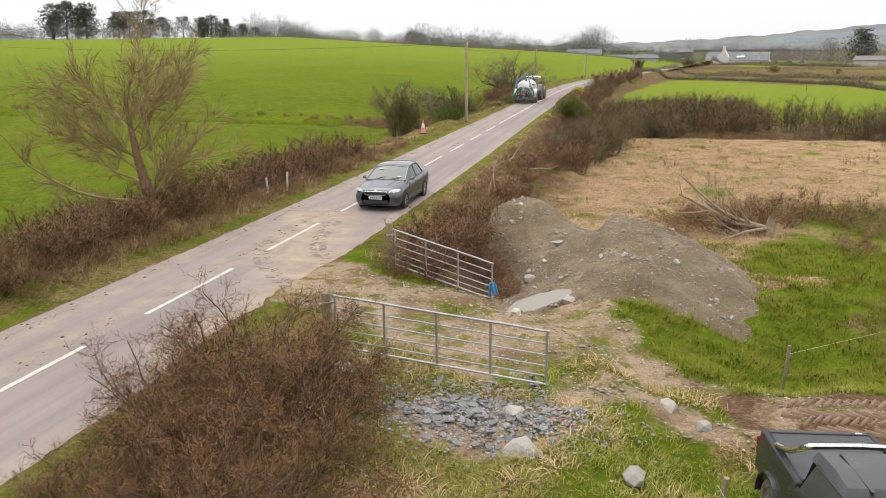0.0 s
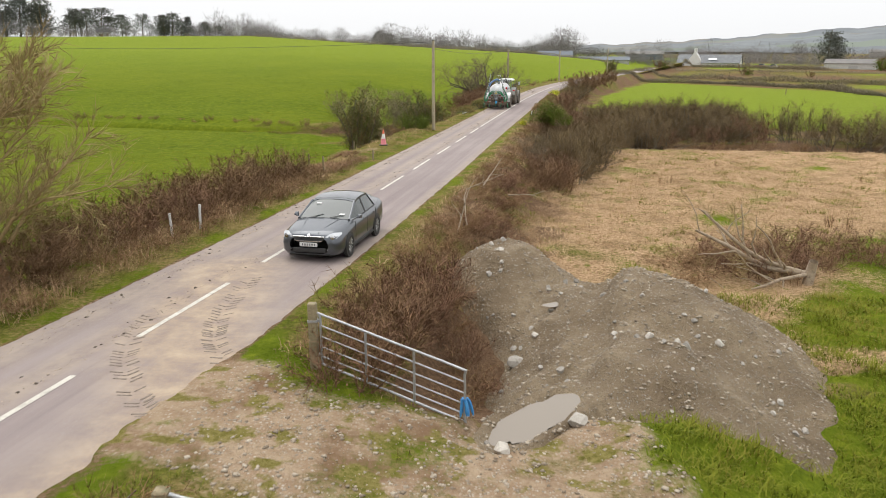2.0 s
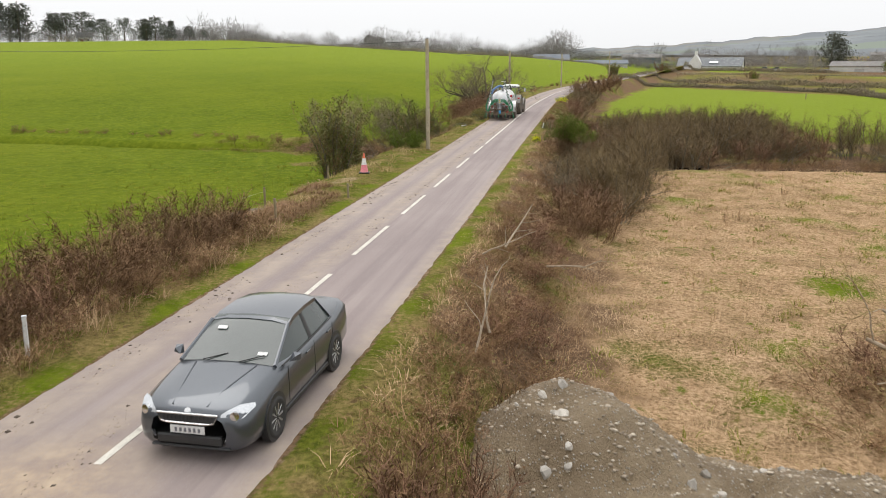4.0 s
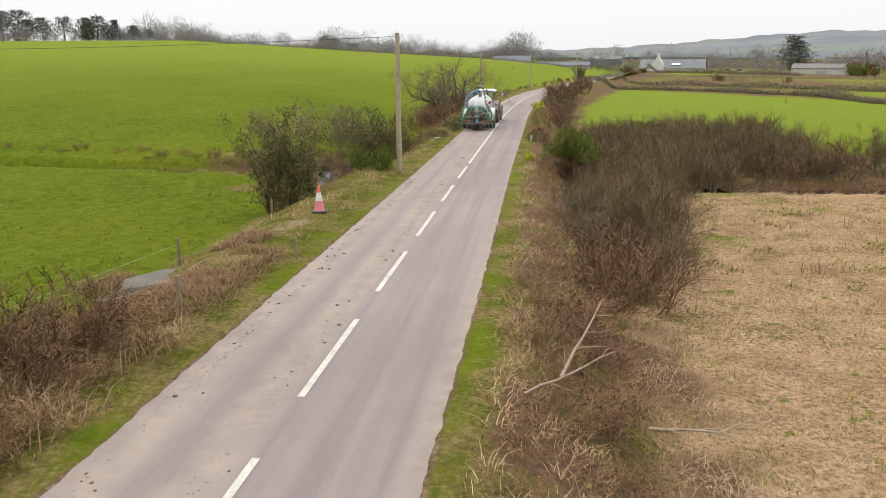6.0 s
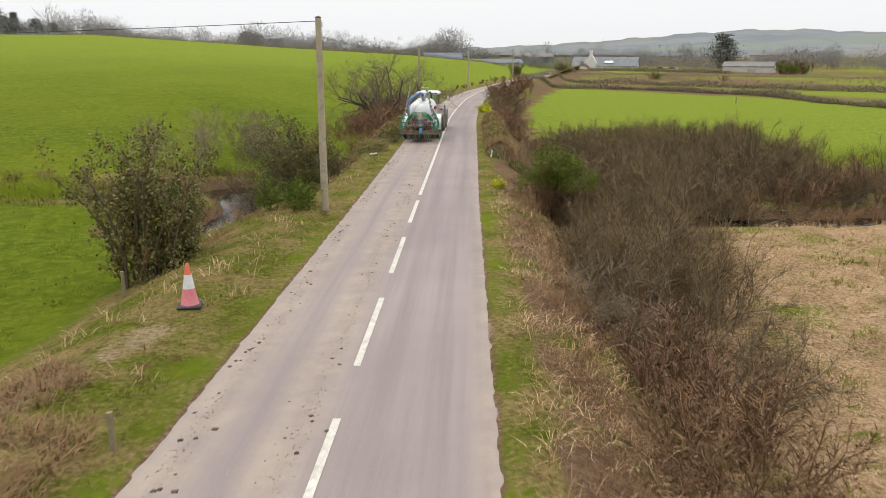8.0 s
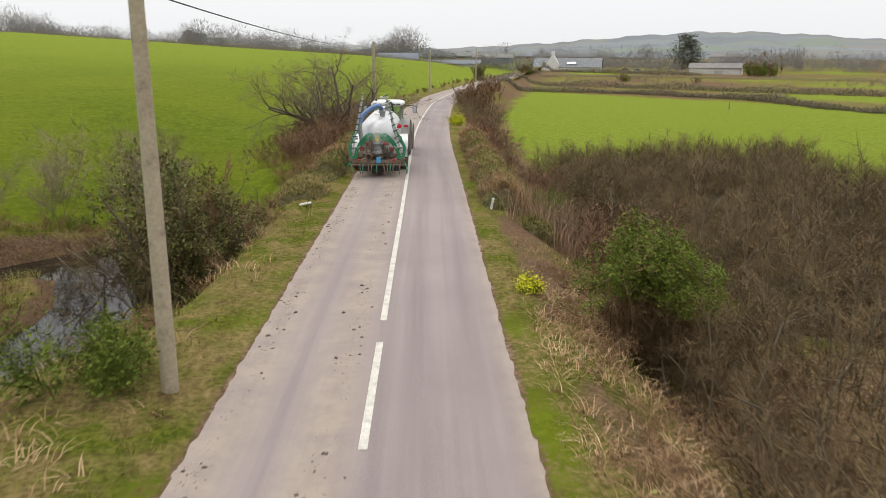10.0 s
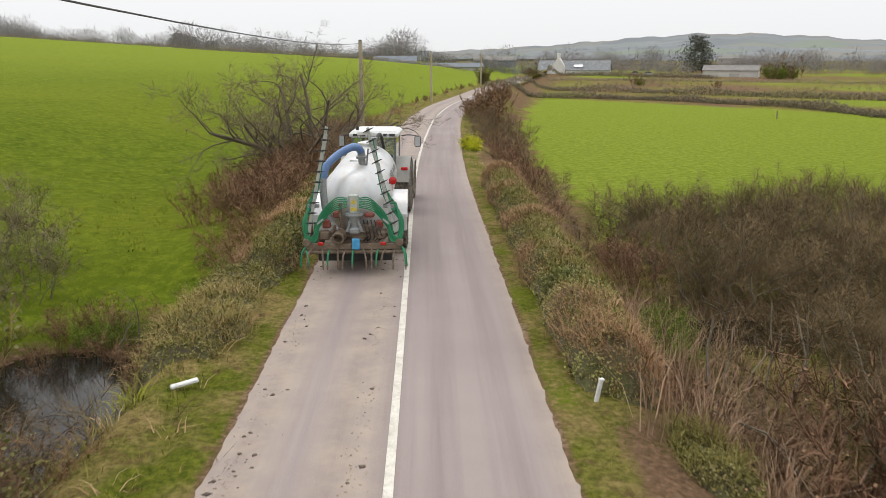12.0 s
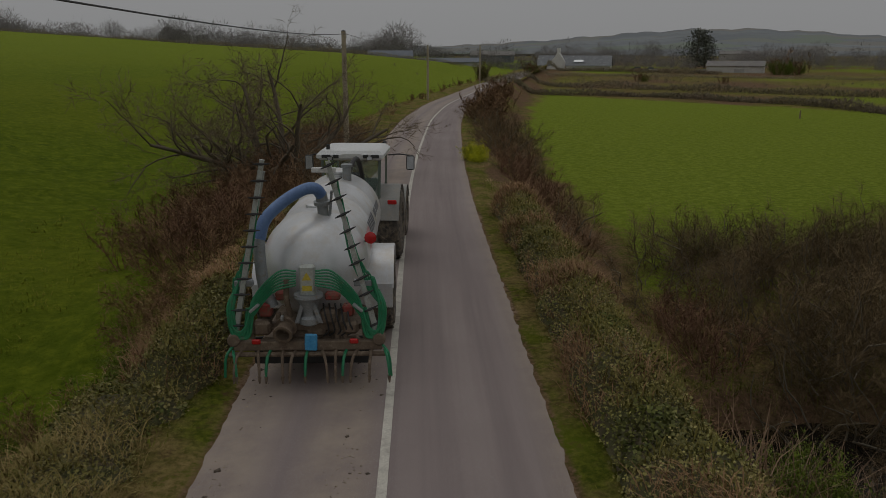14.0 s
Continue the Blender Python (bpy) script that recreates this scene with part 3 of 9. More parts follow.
def road_material():
    m, n, l, bsdf = nodes_of("worn_asphalt")
    pos = n.new("ShaderNodeNewGeometry").outputs["Position"]
    uv = n.new("ShaderNodeUVMap")
    uv.uv_map = "lane"
    sep = n.new("ShaderNodeSeparateXYZ")
    l.new(uv.outputs[0], sep.inputs[0])
    off = sep.outputs[0]
    big = noise_node(n, l, pos, 0.16, 5.0, 0.6)
    mid = noise_node(n, l, pos, 1.3, 6.0, 0.7)
    chip = noise_node(n, l, pos, 70.0, 2.0, 0.5)
    col = mixc(n, l, ramp(n, l, big, 0.35, 0.65), (0.226, 0.182, 0.172), (0.286, 0.236, 0.219))
    streak_map = n.new("ShaderNodeMapping")
    streak_map.inputs["Scale"].default_value = (2.2, 0.05, 1.0)
    l.new(uv.outputs[0], streak_map.inputs["Vector"])
    streak = noise_node(n, l, streak_map.outputs[0], 1.0, 5.0, 0.6)
    col = mixc(n, l, ramp(n, l, streak, 0.4, 0.7), col, (0.192, 0.152, 0.147))

    def band(centre, wide, soft):
        return ramp(n, l, calc(n, l, "ABSOLUTE", calc(n, l, "SUBTRACT", off, centre), 0.0), wide + soft, wide)

    # dried soil carried out by tyres, thick on one lane and along both edges
    soil = calc(n, l, "MULTIPLY", calc(n, l, "MAXIMUM", band(-0.6, 0.22, 0.4), band(-2.0, 0.25, 0.5)), 0.55)
    soil = calc(n, l, "MAXIMUM", soil, calc(n, l, "MULTIPLY", band(2.35, 0.05, 0.4), 0.6))
    patch = n.new("ShaderNodeAttribute")
    patch.attribute_name = "soil"
    soil = calc(n, l, "MAXIMUM", soil, patch.outputs["Fac"])
    soil = calc(n, l, "MULTIPLY", soil, ramp(n, l, mid, 0.22, 0.6))
    soil_col = mixc(n, l, ramp(n, l, mid, 0.3, 0.75), (0.31, 0.248, 0.182), (0.41, 0.335, 0.255))
    soil_col = mixc(n, l, patch.outputs["Fac"], soil_col, mixc(n, l, ramp(n, l, mid, 0.3, 0.7), (0.27, 0.19, 0.125), (0.42, 0.33, 0.235)))
    col = mixc(n, l, soil, col, soil_col)
    col = mixc(n, l, ramp(n, l, chip, 0.55, 0.8), col, (0.30, 0.28, 0.27))
    l.new(col, bsdf.inputs["Base Color"])
    bsdf.inputs["Roughness"].default_value = 0.82
    bsdf.inputs["Specular IOR Level"].default_value = 0.3
    bump(n, l, bsdf, chip, 0.35, 0.006)
    return m


def ribbon(ys, offs, lift):
    """Points along the road at the offsets offs(y), in rows."""
    rows = []
    for y in ys:
        x, s = float(road_x(y)), float(road_slope(y))
        k = 1 / math.sqrt(1 + s * s)
        rows.append([(x + o * k, y - o * s * k, lift - 0.012 * abs(o)) for o in offs(y)])
    return rows


def build_road():
    ys = np.arange(-60.0, 330.0, 0.5)

    def offs(y):
        h = float(half_width(y)) + 0.04 * float(wobble(np.array([y * 1.0]), np.array([y * 0.37]), 1.1)[0])
        h2 = float(half_width(y)) + 0.04 * float(wobble(np.array([y * 0.9 + 40]), np.array([y * 0.5]), 1.0)[0])
        return [-h, -2, -1.3, -0.6, 0, 0.6, 1.3, 2, h2]

    rows = ribbon(ys, offs, 0.035)
    k = len(rows[0])
    v = np.array(rows).reshape(-1, 3)
    i = (np.arange(len(rows) - 1)[:, None] * k + np.arange(k - 1)[None, :]).ravel()
    f = np.stack([i, i + 1, i + k + 1, i + k], 1)
    me = raw_mesh("road", v, f, road_material(), True)
    uv = me.uv_layers.new(name="lane")
    lane = np.array([[o, y] for y in ys for o in offs(y)], dtype=np.float32)
    uv.data.foreach_set("uv", lane[f.ravel()].ravel())
    soil = me.attributes.new("soil", "FLOAT", "POINT")
    px, py = v[:, 0], v[:, 1]
    spread = step(near_line(px, py, [(-4.6, 8.0), (-3.4, 11.0), (-3.6, 13.5), (-4.6, 16.0), (-4.9, 21.0)]), 2.4, 0.6) * 1.0
    soil.data.foreach_set("value", spread.astype(np.float32))
    return tagged(new("road", me), "narrow worn grey asphalt road with dried mud on it", "road", kind="structure")


M_MARK = surface("worn_road_paint", (0.58, 0.545, 0.465), (0.69, 0.655, 0.575), 2.0, 35.0, 0.7, dirt=(0.34, 0.31, 0.27), dirt_amount=0.45, relief=0.1)


def build_markings(road):
    def stripe(a, b, wide):
        ys = np.linspace(a, b, max(2, int((b - a) / 0.5)))
        geo = Geo().sheet(ribbon(ys, lambda y: [-wide / 2, wide / 2], 0.041))
        part("road_marking", geo, M_MARK, road, "worn white centre line", None)

    first = 10.05 - 5.83 * 11
    for k in range(20):
        a = first + 5.83 * k
        if a < 60:
            stripe(a, a + 3.85, 0.125)
    a = 61.7
    for b in (110.0, 160.0, 240.0, 325.0):
        stripe(a, b, 0.125)
        a = b


M_LAND = build_ground()
ROAD_OB = build_road()
build_road_edges(M_LAND)
build_markings(ROAD_OB)

M_WATER, _n, _l, _b = nodes_of("stream_water")
_b.inputs["Base Color"].default_value = (0.014, 0.012, 0.009, 1)
_b.inputs["Roughness"].default_value = 0.03
_b.inputs["IOR"].default_value = 1.33
bump(_n, _l, _b, noise_node(_n, _l, _n.new("ShaderNodeNewGeometry").outputs["Position"], 3.0, 2.0), 0.05, 0.02)


def build_stream(line):
    pts = np.array(line)
    t = np.arange(len(pts))
    tt = np.linspace(0, len(pts) - 1, 90)
    cx, cy = np.interp(tt, t, pts[:, 0]), np.interp(tt, t, pts[:, 1])
    dx, dy = np.gradient(cx), np.gradient(cy)
    k = np.hypot(dx, dy)
    wide = np.full(len(cx), 2.2)
    h = -2.35 if line is STREAM else -2.356
    rows = [[(x - w * b / q, y + w * a / q, h), (x, y, h), (x + w * b / q, y - w * a / q, h)]
            for x, y, a, b, q, w in zip(cx, cy, dx, dy, k, wide)]
    ob = new("water", Geo().sheet(rows).mesh("water", M_WATER))
    tagged(ob, "dark still stream water between grassy banks", "water", kind="structure")


build_stream(STREAM)
pool = new("water", Geo().add([(-14.0, 62.0, -2.33), (4.6, 62.0, -2.33), (4.6, 84.0, -2.33), (-14.0, 84.0, -2.33)], [(0, 1, 2, 3)]).mesh("water", M_WATER))
tagged(pool, "still pool of the stream mirroring the pale sky", "water", kind="structure")


# ---- plants: growing tools ----
def soften(me, normals):
    """Shades fine twigs by the outline of the crown they belong to."""
    me.polygons.foreach_set("use_smooth", np.ones(len(me.polygons), dtype=bool))
    k = normals / (np.linalg.norm(normals, axis=1, keepdims=True) + 1e-9)
    co = np.empty(len(me.vertices) * 3, dtype=np.float32)
    me.vertices.foreach_get("co", co)
    co = co.reshape(-1, 3, 3)
    turned = np.einsum("ij,ij->i", np.cross(co[:, 1] - co[:, 0], co[:, 2] - co[:, 0]), k[::3]) < 0
    co[turned] = co[turned][:, [1, 0, 2]]
    me.vertices.foreach_set("co", co.ravel())
    me.update()
    me.normals_split_custom_set_from_vertices([tuple(q) for q in k])


def grow(rng, p, way, length, r, level, rules, out):
    """Adds the pieces (start, end, radius at both, level) of a branch and of all that it bears."""
    rule = rules[level]
    n = rule["pieces"]
    step_len = length / n
    pts = [(p.copy(), r)]
    for i in range(n):
        jitter = np.array([rng.gauss(0, 1), rng.gauss(0, 1), rng.gauss(0, 1)]) * rule["crook"]
        way = way + jitter + np.array([rule.get("wind", 0.0), 0, rule["lift"]])
        way = way / np.linalg.norm(way)
        q = p + way * step_len
        r2 = r * (1 - (1 - rule["taper"]) * (i + 1) / n) if n else r
        out.append((p, q, pts[-1][1], r2, level))
        p = q
        pts.append((p.copy(), r2))
        if level + 1 < len(rules) and i >= rule.get("bare", 0):
            kids = rules[level + 1]["count"]
            for _ in range(int(kids) + (rng.random() < kids % 1)):
                s = np.array([rng.gauss(0, 1), rng.gauss(0, 1), rng.gauss(0, 1)])
                s -= way * s.dot(way)
                s /= np.linalg.norm(s) + 1e-9
                ang = rule.get("angle", 0.8) * rng.uniform(0.7, 1.3)
                kid = way * math.cos(ang) + s * math.sin(ang)
                back = rng.random()
                grow(rng, p - way * step_len * back, kid, rules[level + 1]["length"] * rng.uniform(0.6, 1.25) * (1 - 0.35 * i / n),
                     r2 * rules[level + 1]["thick"], level + 1, rules, out)


def limbs_mesh(name, pieces, material, sides=4):
    """Tapered four-sided limbs."""
    if not pieces:
        return None
    a, b = np.array([q[0] for q in pieces]), np.array([q[1] for q in pieces])
    ra, rb = np.array([q[2] for q in pieces]), np.array([q[3] for q in pieces])
    w = b - a
    w /= np.linalg.norm(w, axis=1, keepdims=True) + 1e-9
    ref = np.where(np.abs(w[:, 2:3]) > 0.9, np.array([[1.0, 0, 0]]), np.array([[0, 0, 1.0]]))
    s = np.cross(w, ref)
    s /= np.linalg.norm(s, axis=1, keepdims=True)
    u = np.cross(w, s)
    v = np.empty((len(a), 2, sides, 3))
    for k in range(sides):
        t = 2 * math.pi * k / sides
        o = math.cos(t) * s + math.sin(t) * u
        v[:, 0, k] = a + ra[:, None] * o
        v[:, 1, k] = b + rb[:, None] * o
    base = np.arange(len(a))[:, None] * 2 * sides
    f = np.concatenate([base + np.array([[k, (k + 1) % sides, sides + (k + 1) % sides, sides + k]]) for k in range(sides)])
    return raw_mesh(name, v.reshape(-1, 3), f, material, True)


def twigs_mesh(name, pieces, material, seed, least=0.0035):
    """Thin twigs, each a sliver that runs out to a point."""
    rs = np.random.default_rng(seed)
    a, b = np.array([q[0] for q in pieces]), np.array([q[1] for q in pieces])
    r = np.maximum(np.array([q[2] for q in pieces]), least)[:, None]
    w = b - a
    s = np.cross(w, rs.normal(size=a.shape))
    s /= np.linalg.norm(s, axis=1, keepdims=True) + 1e-9
    v = np.stack([a + s * r, a - s * r, b + w * 0.35], 1)
    return raw_mesh(name, v.reshape(-1, 3), np.arange(len(a) * 3).reshape(-1, 3), material)


def leaves_mesh(name, at, size, material, seed, flat=0.3, narrow=0.75):
    """Leaves, each folded once along its middle."""
    rng = np.random.default_rng(seed)
    n = len(at)
    up = rng.normal(size=(n, 3)) + np.array([0, 0, flat * 3])
    up /= np.linalg.norm(up, axis=1, keepdims=True)
    w = np.cross(up, rng.normal(size=(n, 3)))
    w /= np.linalg.norm(w, axis=1, keepdims=True) + 1e-9
    s = np.cross(up, w)
    k = size * rng.uniform(0.6, 1.35, (n, 1))
    at = np.asarray(at)
    v = np.stack([at - w * k * 0.5, at + s * k * 0.5 * narrow + up * k * 0.12, at + w * k * 0.5, at - s * k * 0.5 * narrow + up * k * 0.12], 1)
    i = np.arange(n)[:, None] * 4
    return raw_mesh(name, v.reshape(-1, 3), i + np.array([[0, 1, 2, 3]]), material)


def blades_mesh(name, roots, each, length, width, lean, material, seed, spread=0.1, droop=0.0):
    """Grass: for each root a tuft of blades, each bent once."""
    rng = np.random.default_rng(seed)
    roots = np.repeat(np.asarray(roots, float), each, axis=0)
    n = len(roots)
    az = rng.uniform(0, 2 * math.pi, n)
    out = np.stack([np.cos(az), np.sin(az), np.zeros(n)], 1)
    side = np.stack([-np.sin(az), np.cos(az), np.zeros(n)], 1)
    L = length * rng.uniform(0.55, 1.3, n)[:, None]
    k = (lean * rng.uniform(0.3, 1.5, n))[:, None]
    p0 = roots + out * rng.uniform(0, spread, n)[:, None] + side * rng.normal(0, spread * 0.5, n)[:, None]
    mid = p0 + L * 0.55 * (out * k * 0.6 + np.array([[0, 0, 1.0]]) / np.sqrt(1 + (k * 0.6) ** 2))
    tip = mid + L * 0.45 * (out * k * 1.3 + np.array([[0, 0, 1.0 - droop]]) / np.sqrt(1 + (k * 1.3) ** 2))
    w = width * rng.uniform(0.7, 1.3, n)[:, None]
    v = np.stack([p0 - side * w, p0 + side * w, mid + side * w * 0.8, mid - side * w * 0.8, tip + side * w * 0.15, tip - side * w * 0.15], 1)
    i = np.arange(n)[:, None] * 6
    f = np.concatenate([i + np.array([[0, 1, 2, 3]]), i + np.array([[3, 2, 4, 5]])])
    return raw_mesh(name, v.reshape(-1, 3), f, material)


BUSH = [dict(pieces=5, crook=0.16, lift=0.05, taper=0.45, bare=0, angle=0.65),
        dict(pieces=3, crook=0.2, lift=0.06, taper=0.4, count=1.6, length=0.75, thick=0.6, angle=0.7),
        dict(pieces=2, crook=0.25, lift=0.05, taper=0.5, count=1.7, length=0.42, thick=0.6)]


def bush_parts(seed, height, wide, stems, rules=BUSH, stem_r=0.02, tilt=0.75):
    rng = random.Random(seed)
    out = []
    for _ in range(stems):
        a = rng.uniform(0, 2 * math.pi)
        q = wide * 0.38 * math.sqrt(rng.random())
        lean = tilt * rng.uniform(0.2, 1.0)
        way = np.array([math.cos(a) * lean, math.sin(a) * lean, 1.0])
        grow(rng, np.array([math.cos(a) * q, math.sin(a) * q, -0.1]), way / np.linalg.norm(way), height * rng.uniform(0.65, 1.1),
             stem_r * rng.uniform(0.6, 1.2), 0, rules, out)
    return [q for q in out if q[4] == 0], [q for q in out if q[4] > 0]


def bush(name, label, category, seed, height, wide, stems, twig_mat, stem_mat=None, rules=BUSH, stem_r=0.02, tilt=0.75, least=0.005,
         leaves=0, leaf_mat=None, leaf_size=0.07, leaf_from=0.0):
    """A bush at the origin; it is copied to its places."""
    thick, thin = bush_parts(seed, height, wide, stems, rules, stem_r, tilt)
    ob = thing(name, label, category)
    s = tagged(new("stem_clump", limbs_mesh("stem_clump", thick, stem_mat or twig_mat, 3)), kind="stuff")
    s.parent = ob
    me = twigs_mesh("crown", thin, twig_mat, seed, least)
    co = np.repeat(np.array([q[0] for q in thin]), 3, 0)
    nr = np.random.default_rng(seed + 500)
    soften(me, (co - np.array([0, 0, 0.4 * height])) / np.array([0.5 * wide + 0.5, 0.5 * wide + 0.5, 0.6 * height]) + np.array([0, 0, 0.45])
           + np.repeat(nr.normal(0, 0.45, (len(thin), 3)), 3, 0))
    t = tagged(new("crown", me), kind="stuff")
    t.parent = ob
    if leaves:
        rng = np.random.default_rng(seed)
        ends = np.array([q[1] for q in thin if q[1][2] >= leaf_from])
        at = ends[rng.integers(0, len(ends), leaves)] + rng.normal(0, 0.07, (leaves, 3))
        k = tagged(new("foliage", leaves_mesh("foliage", at, leaf_size, leaf_mat, seed)), kind="stuff")
        k.parent = ob
    return ob


def place(model, x, y, size=1.0, turn=0.0, sink=0.05, tall=1.0, label="", z=None):
    """A copy of a model standing on the ground at x, y."""
    z = g(x, y) if z is None else z
    ob = copy_thing(model, pose(x, y, z - sink, 0, 0, turn))
    ob.scale = (size, size, size * tall)
    if label:
        ob["label"] = label
    return ob


def drop_model(ob):
    """Takes a model away once its copies stand."""
    for o in [*ob.children_recursive, ob]:
        bpy.data.objects.remove(o)


def on_road(y, d):
    """The place at distance d to the right of the road's centre line."""
    s = float(road_slope(y))
    k = 1 / math.sqrt(1 + s * s)
    return float(road_x(y)) + d * k, y - d * s * k


def soft_row(rng, y0, y1, gap, d0, d1):
    y = y0
    while y < y1:
        yield on_road(y, rng.uniform(d0, d1))
        y += gap * rng.uniform(0.7, 1.3)


# ---- plants: bushes and hedges ----
rng = random.Random(11)
DENSE = [dict(pieces=4, crook=0.14, lift=0.03, taper=0.45, bare=0, angle=0.6),
         dict(pieces=3, crook=0.2, lift=0.06, taper=0.4, count=2.0, length=0.8, thick=0.6, angle=0.65),
         dict(pieces=1, crook=0.3, lift=0.04, taper=0.5, count=4.6, length=0.3, thick=0.6)]
ARCH = [dict(pieces=5, crook=0.15, lift=-0.2, taper=0.5, bare=0, angle=0.8),
        dict(pieces=3, crook=0.25, lift=-0.08, taper=0.5, count=1.5, length=0.5, thick=0.7, angle=0.8),
        dict(pieces=1, crook=0.3, lift=0.0, taper=0.5, count=2.6, length=0.24, thick=0.7)]
CROOKED = [dict(pieces=5, crook=0.22, lift=0.02, taper=0.4, bare=1, angle=0.8),
           dict(pieces=4, crook=0.28, lift=0.05, taper=0.4, count=2.2, length=0.75, thick=0.6, angle=0.8),
           dict(pieces=2, crook=0.3, lift=0.03, taper=0.5, count=2.4, length=0.36, thick=0.65, angle=0.8),
           dict(pieces=1, crook=0.3, lift=0.03, taper=0.5, count=2.0, length=0.12, thick=0.65)]
FINE = [dict(pieces=5, crook=0.16, lift=0.03, taper=0.4, bare=1, angle=0.7),
        dict(pieces=4, crook=0.22, lift=0.05, taper=0.4, count=2.0, length=0.95, thick=0.55, angle=0.75),
        dict(pieces=1, crook=0.22, lift=0.12, taper=0.5, count=6.0, length=0.55, thick=0.45)]
OPEN = [dict(pieces=5, crook=0.25, lift=0.0, taper=0.4, bare=1, angle=0.9),
        dict(pieces=4, crook=0.3, lift=0.04, taper=0.4, count=2.0, length=1.0, thick=0.6, angle=0.85),
        dict(pieces=1, crook=0.3, lift=0.1, taper=0.5, count=5.5, length=0.5, thick=0.45)]
HEDGE_A = bush("hedgerow_bush", "brown bare hedgerow bush of tangled twigs", "bush", 1, 1.75, 2.2, 15, M_TWIG, rules=DENSE, least=0.007, leaves=260, leaf_mat=M_LITTER, leaf_size=0.06)
HEDGE_B = bush("hedgerow_bush", "reddish-brown leafless hedgerow bush", "bush", 2, 1.6, 2.2, 15, M_TWIG_RED, rules=DENSE, least=0.007, leaves=260, leaf_mat=M_LITTER, leaf_size=0.06)
THORN = bush("blackthorn_bush", "dark bare blackthorn bush with crooked upright twigs", "bush", 3, 2.0, 2.4, 28, M_THORN, M_BARK,
             rules=CROOKED, stem_r=0.026, least=0.0038)
BRAMBLE = bush("bramble", "dry tangled bramble of arching brown canes", "bramble", 4, 1.5, 1.8, 18, M_BRAMBLE, rules=ARCH, stem_r=0.011,
               tilt=1.1, leaves=130, leaf_mat=M_IVY, leaf_size=0.05, least=0.007)
SCRUB = bush("willow_scrub", "grey-brown bare willow scrub with fine twigs", "bush", 5, 2.6, 3.2, 17, M_OLIVETWIG, M_TWIG_GREY, rules=FINE,
             stem_r=0.03, least=0.0048)
SCRUB_B = bush("willow_scrub", "grey-brown bare willow scrub with pale lichened stems", "bush", 6, 2.6, 3.4, 15, M_OLIVETWIG, M_TWIG_GREY, rules=OPEN,
               stem_r=0.04, least=0.0048)
FAR_BUSH = bush("far_bush", "dull brown bare bush far along the fields", "bush", 15, 2.4, 3.0, 7, M_TWIG, rules=DENSE, least=0.028)
GORSE = bush("gorse_bush", "dark green spiny gorse bush", "bush", 7, 1.2, 1.6, 14, M_GORSE, rules=DENSE, leaves=1500, leaf_mat=M_GORSE,
             leaf_size=0.075, least=0.006)
GORSE_TALL = bush("gorse_bush", "tall gorse bush, green above bare brown stems", "bush", 17, 2.7, 0.9, 18, M_TWIG, rules=DENSE, leaves=5200, leaf_mat=M_GORSE,
                  leaf_size=0.055, least=0.006, tilt=0.18, leaf_from=1.75)
THIN = bush("bare_bush", "sparse grey bare bush leaning over the stream", "bush", 19, 2.6, 2.2, 7, M_OAKTWIG, M_TWIG_GREY, rules=OPEN, stem_r=0.017, least=0.0045, tilt=0.9)
YELLOW = bush("gorse_bush", "gorse bush in bright yellow flower on the verge", "bush", 8, 0.5, 0.6, 12, M_GORSE, rules=DENSE, leaves=900,
              leaf_mat=M_FLOWER, leaf_size=0.06)
IVY_BUSH = bush("ivy_clad_tree", "bare tree smothered in dark green ivy beside the stream", "tree", 9, 2.9, 2.0, 26, M_TWIG, M_BARK,
                rules=DENSE, stem_r=0.05, leaves=11500, leaf_mat=M_IVY_DARK, leaf_size=0.08, tilt=0.24)

# hedge along the left verge, thick in front of the meadow
for x, y in soft_row(rng, 2, 35.2, 1.15, -5.2, -4.3):
    place(rng.choice((HEDGE_A, HEDGE_B, HEDGE_A)), x, y, rng.uniform(0.7, 0.95), rng.uniform(0, 360))
for x, y in soft_row(rng, 0, 35, 1.2, -6.0, -5.2):
    place(rng.choice((HEDGE_A, HEDGE_B, BRAMBLE)), x, y, rng.uniform(0.85, 1.1), rng.uniform(0, 360))
for x, y in soft_row(rng, 0, 35.4, 1.5, -4.1, -3.6):
    place(BRAMBLE, x, y, rng.uniform(0.45, 0.65), rng.uniform(0, 360))
for x, y in ((-6.2, 37.3), (-7.4, 37.8), (-5.6, 36.9)):
    place(BRAMBLE, x, y, rng.uniform(0.55, 0.8), rng.uniform(0, 360))
for x, y in soft_row(rng, 29, 35.6, 0.75, -4.5, -3.7):
    place(BRAMBLE, x, y, rng.uniform(0.5, 0.7), rng.uniform(0, 360), tall=0.8)
for x, y, k in ((0.9, 15.2, 0.4), (1.2, 16.2, 0.5), (1.3, 17.3, 0.55), (1.3, 18.4, 0.55), (1.0, 19.4, 0.6), (0.8, 20.4, 0.6), (1.8, 16.8, 0.35)):
    place(rng.choice((BRAMBLE, HEDGE_B)), x, y, k, rng.uniform(0, 360))
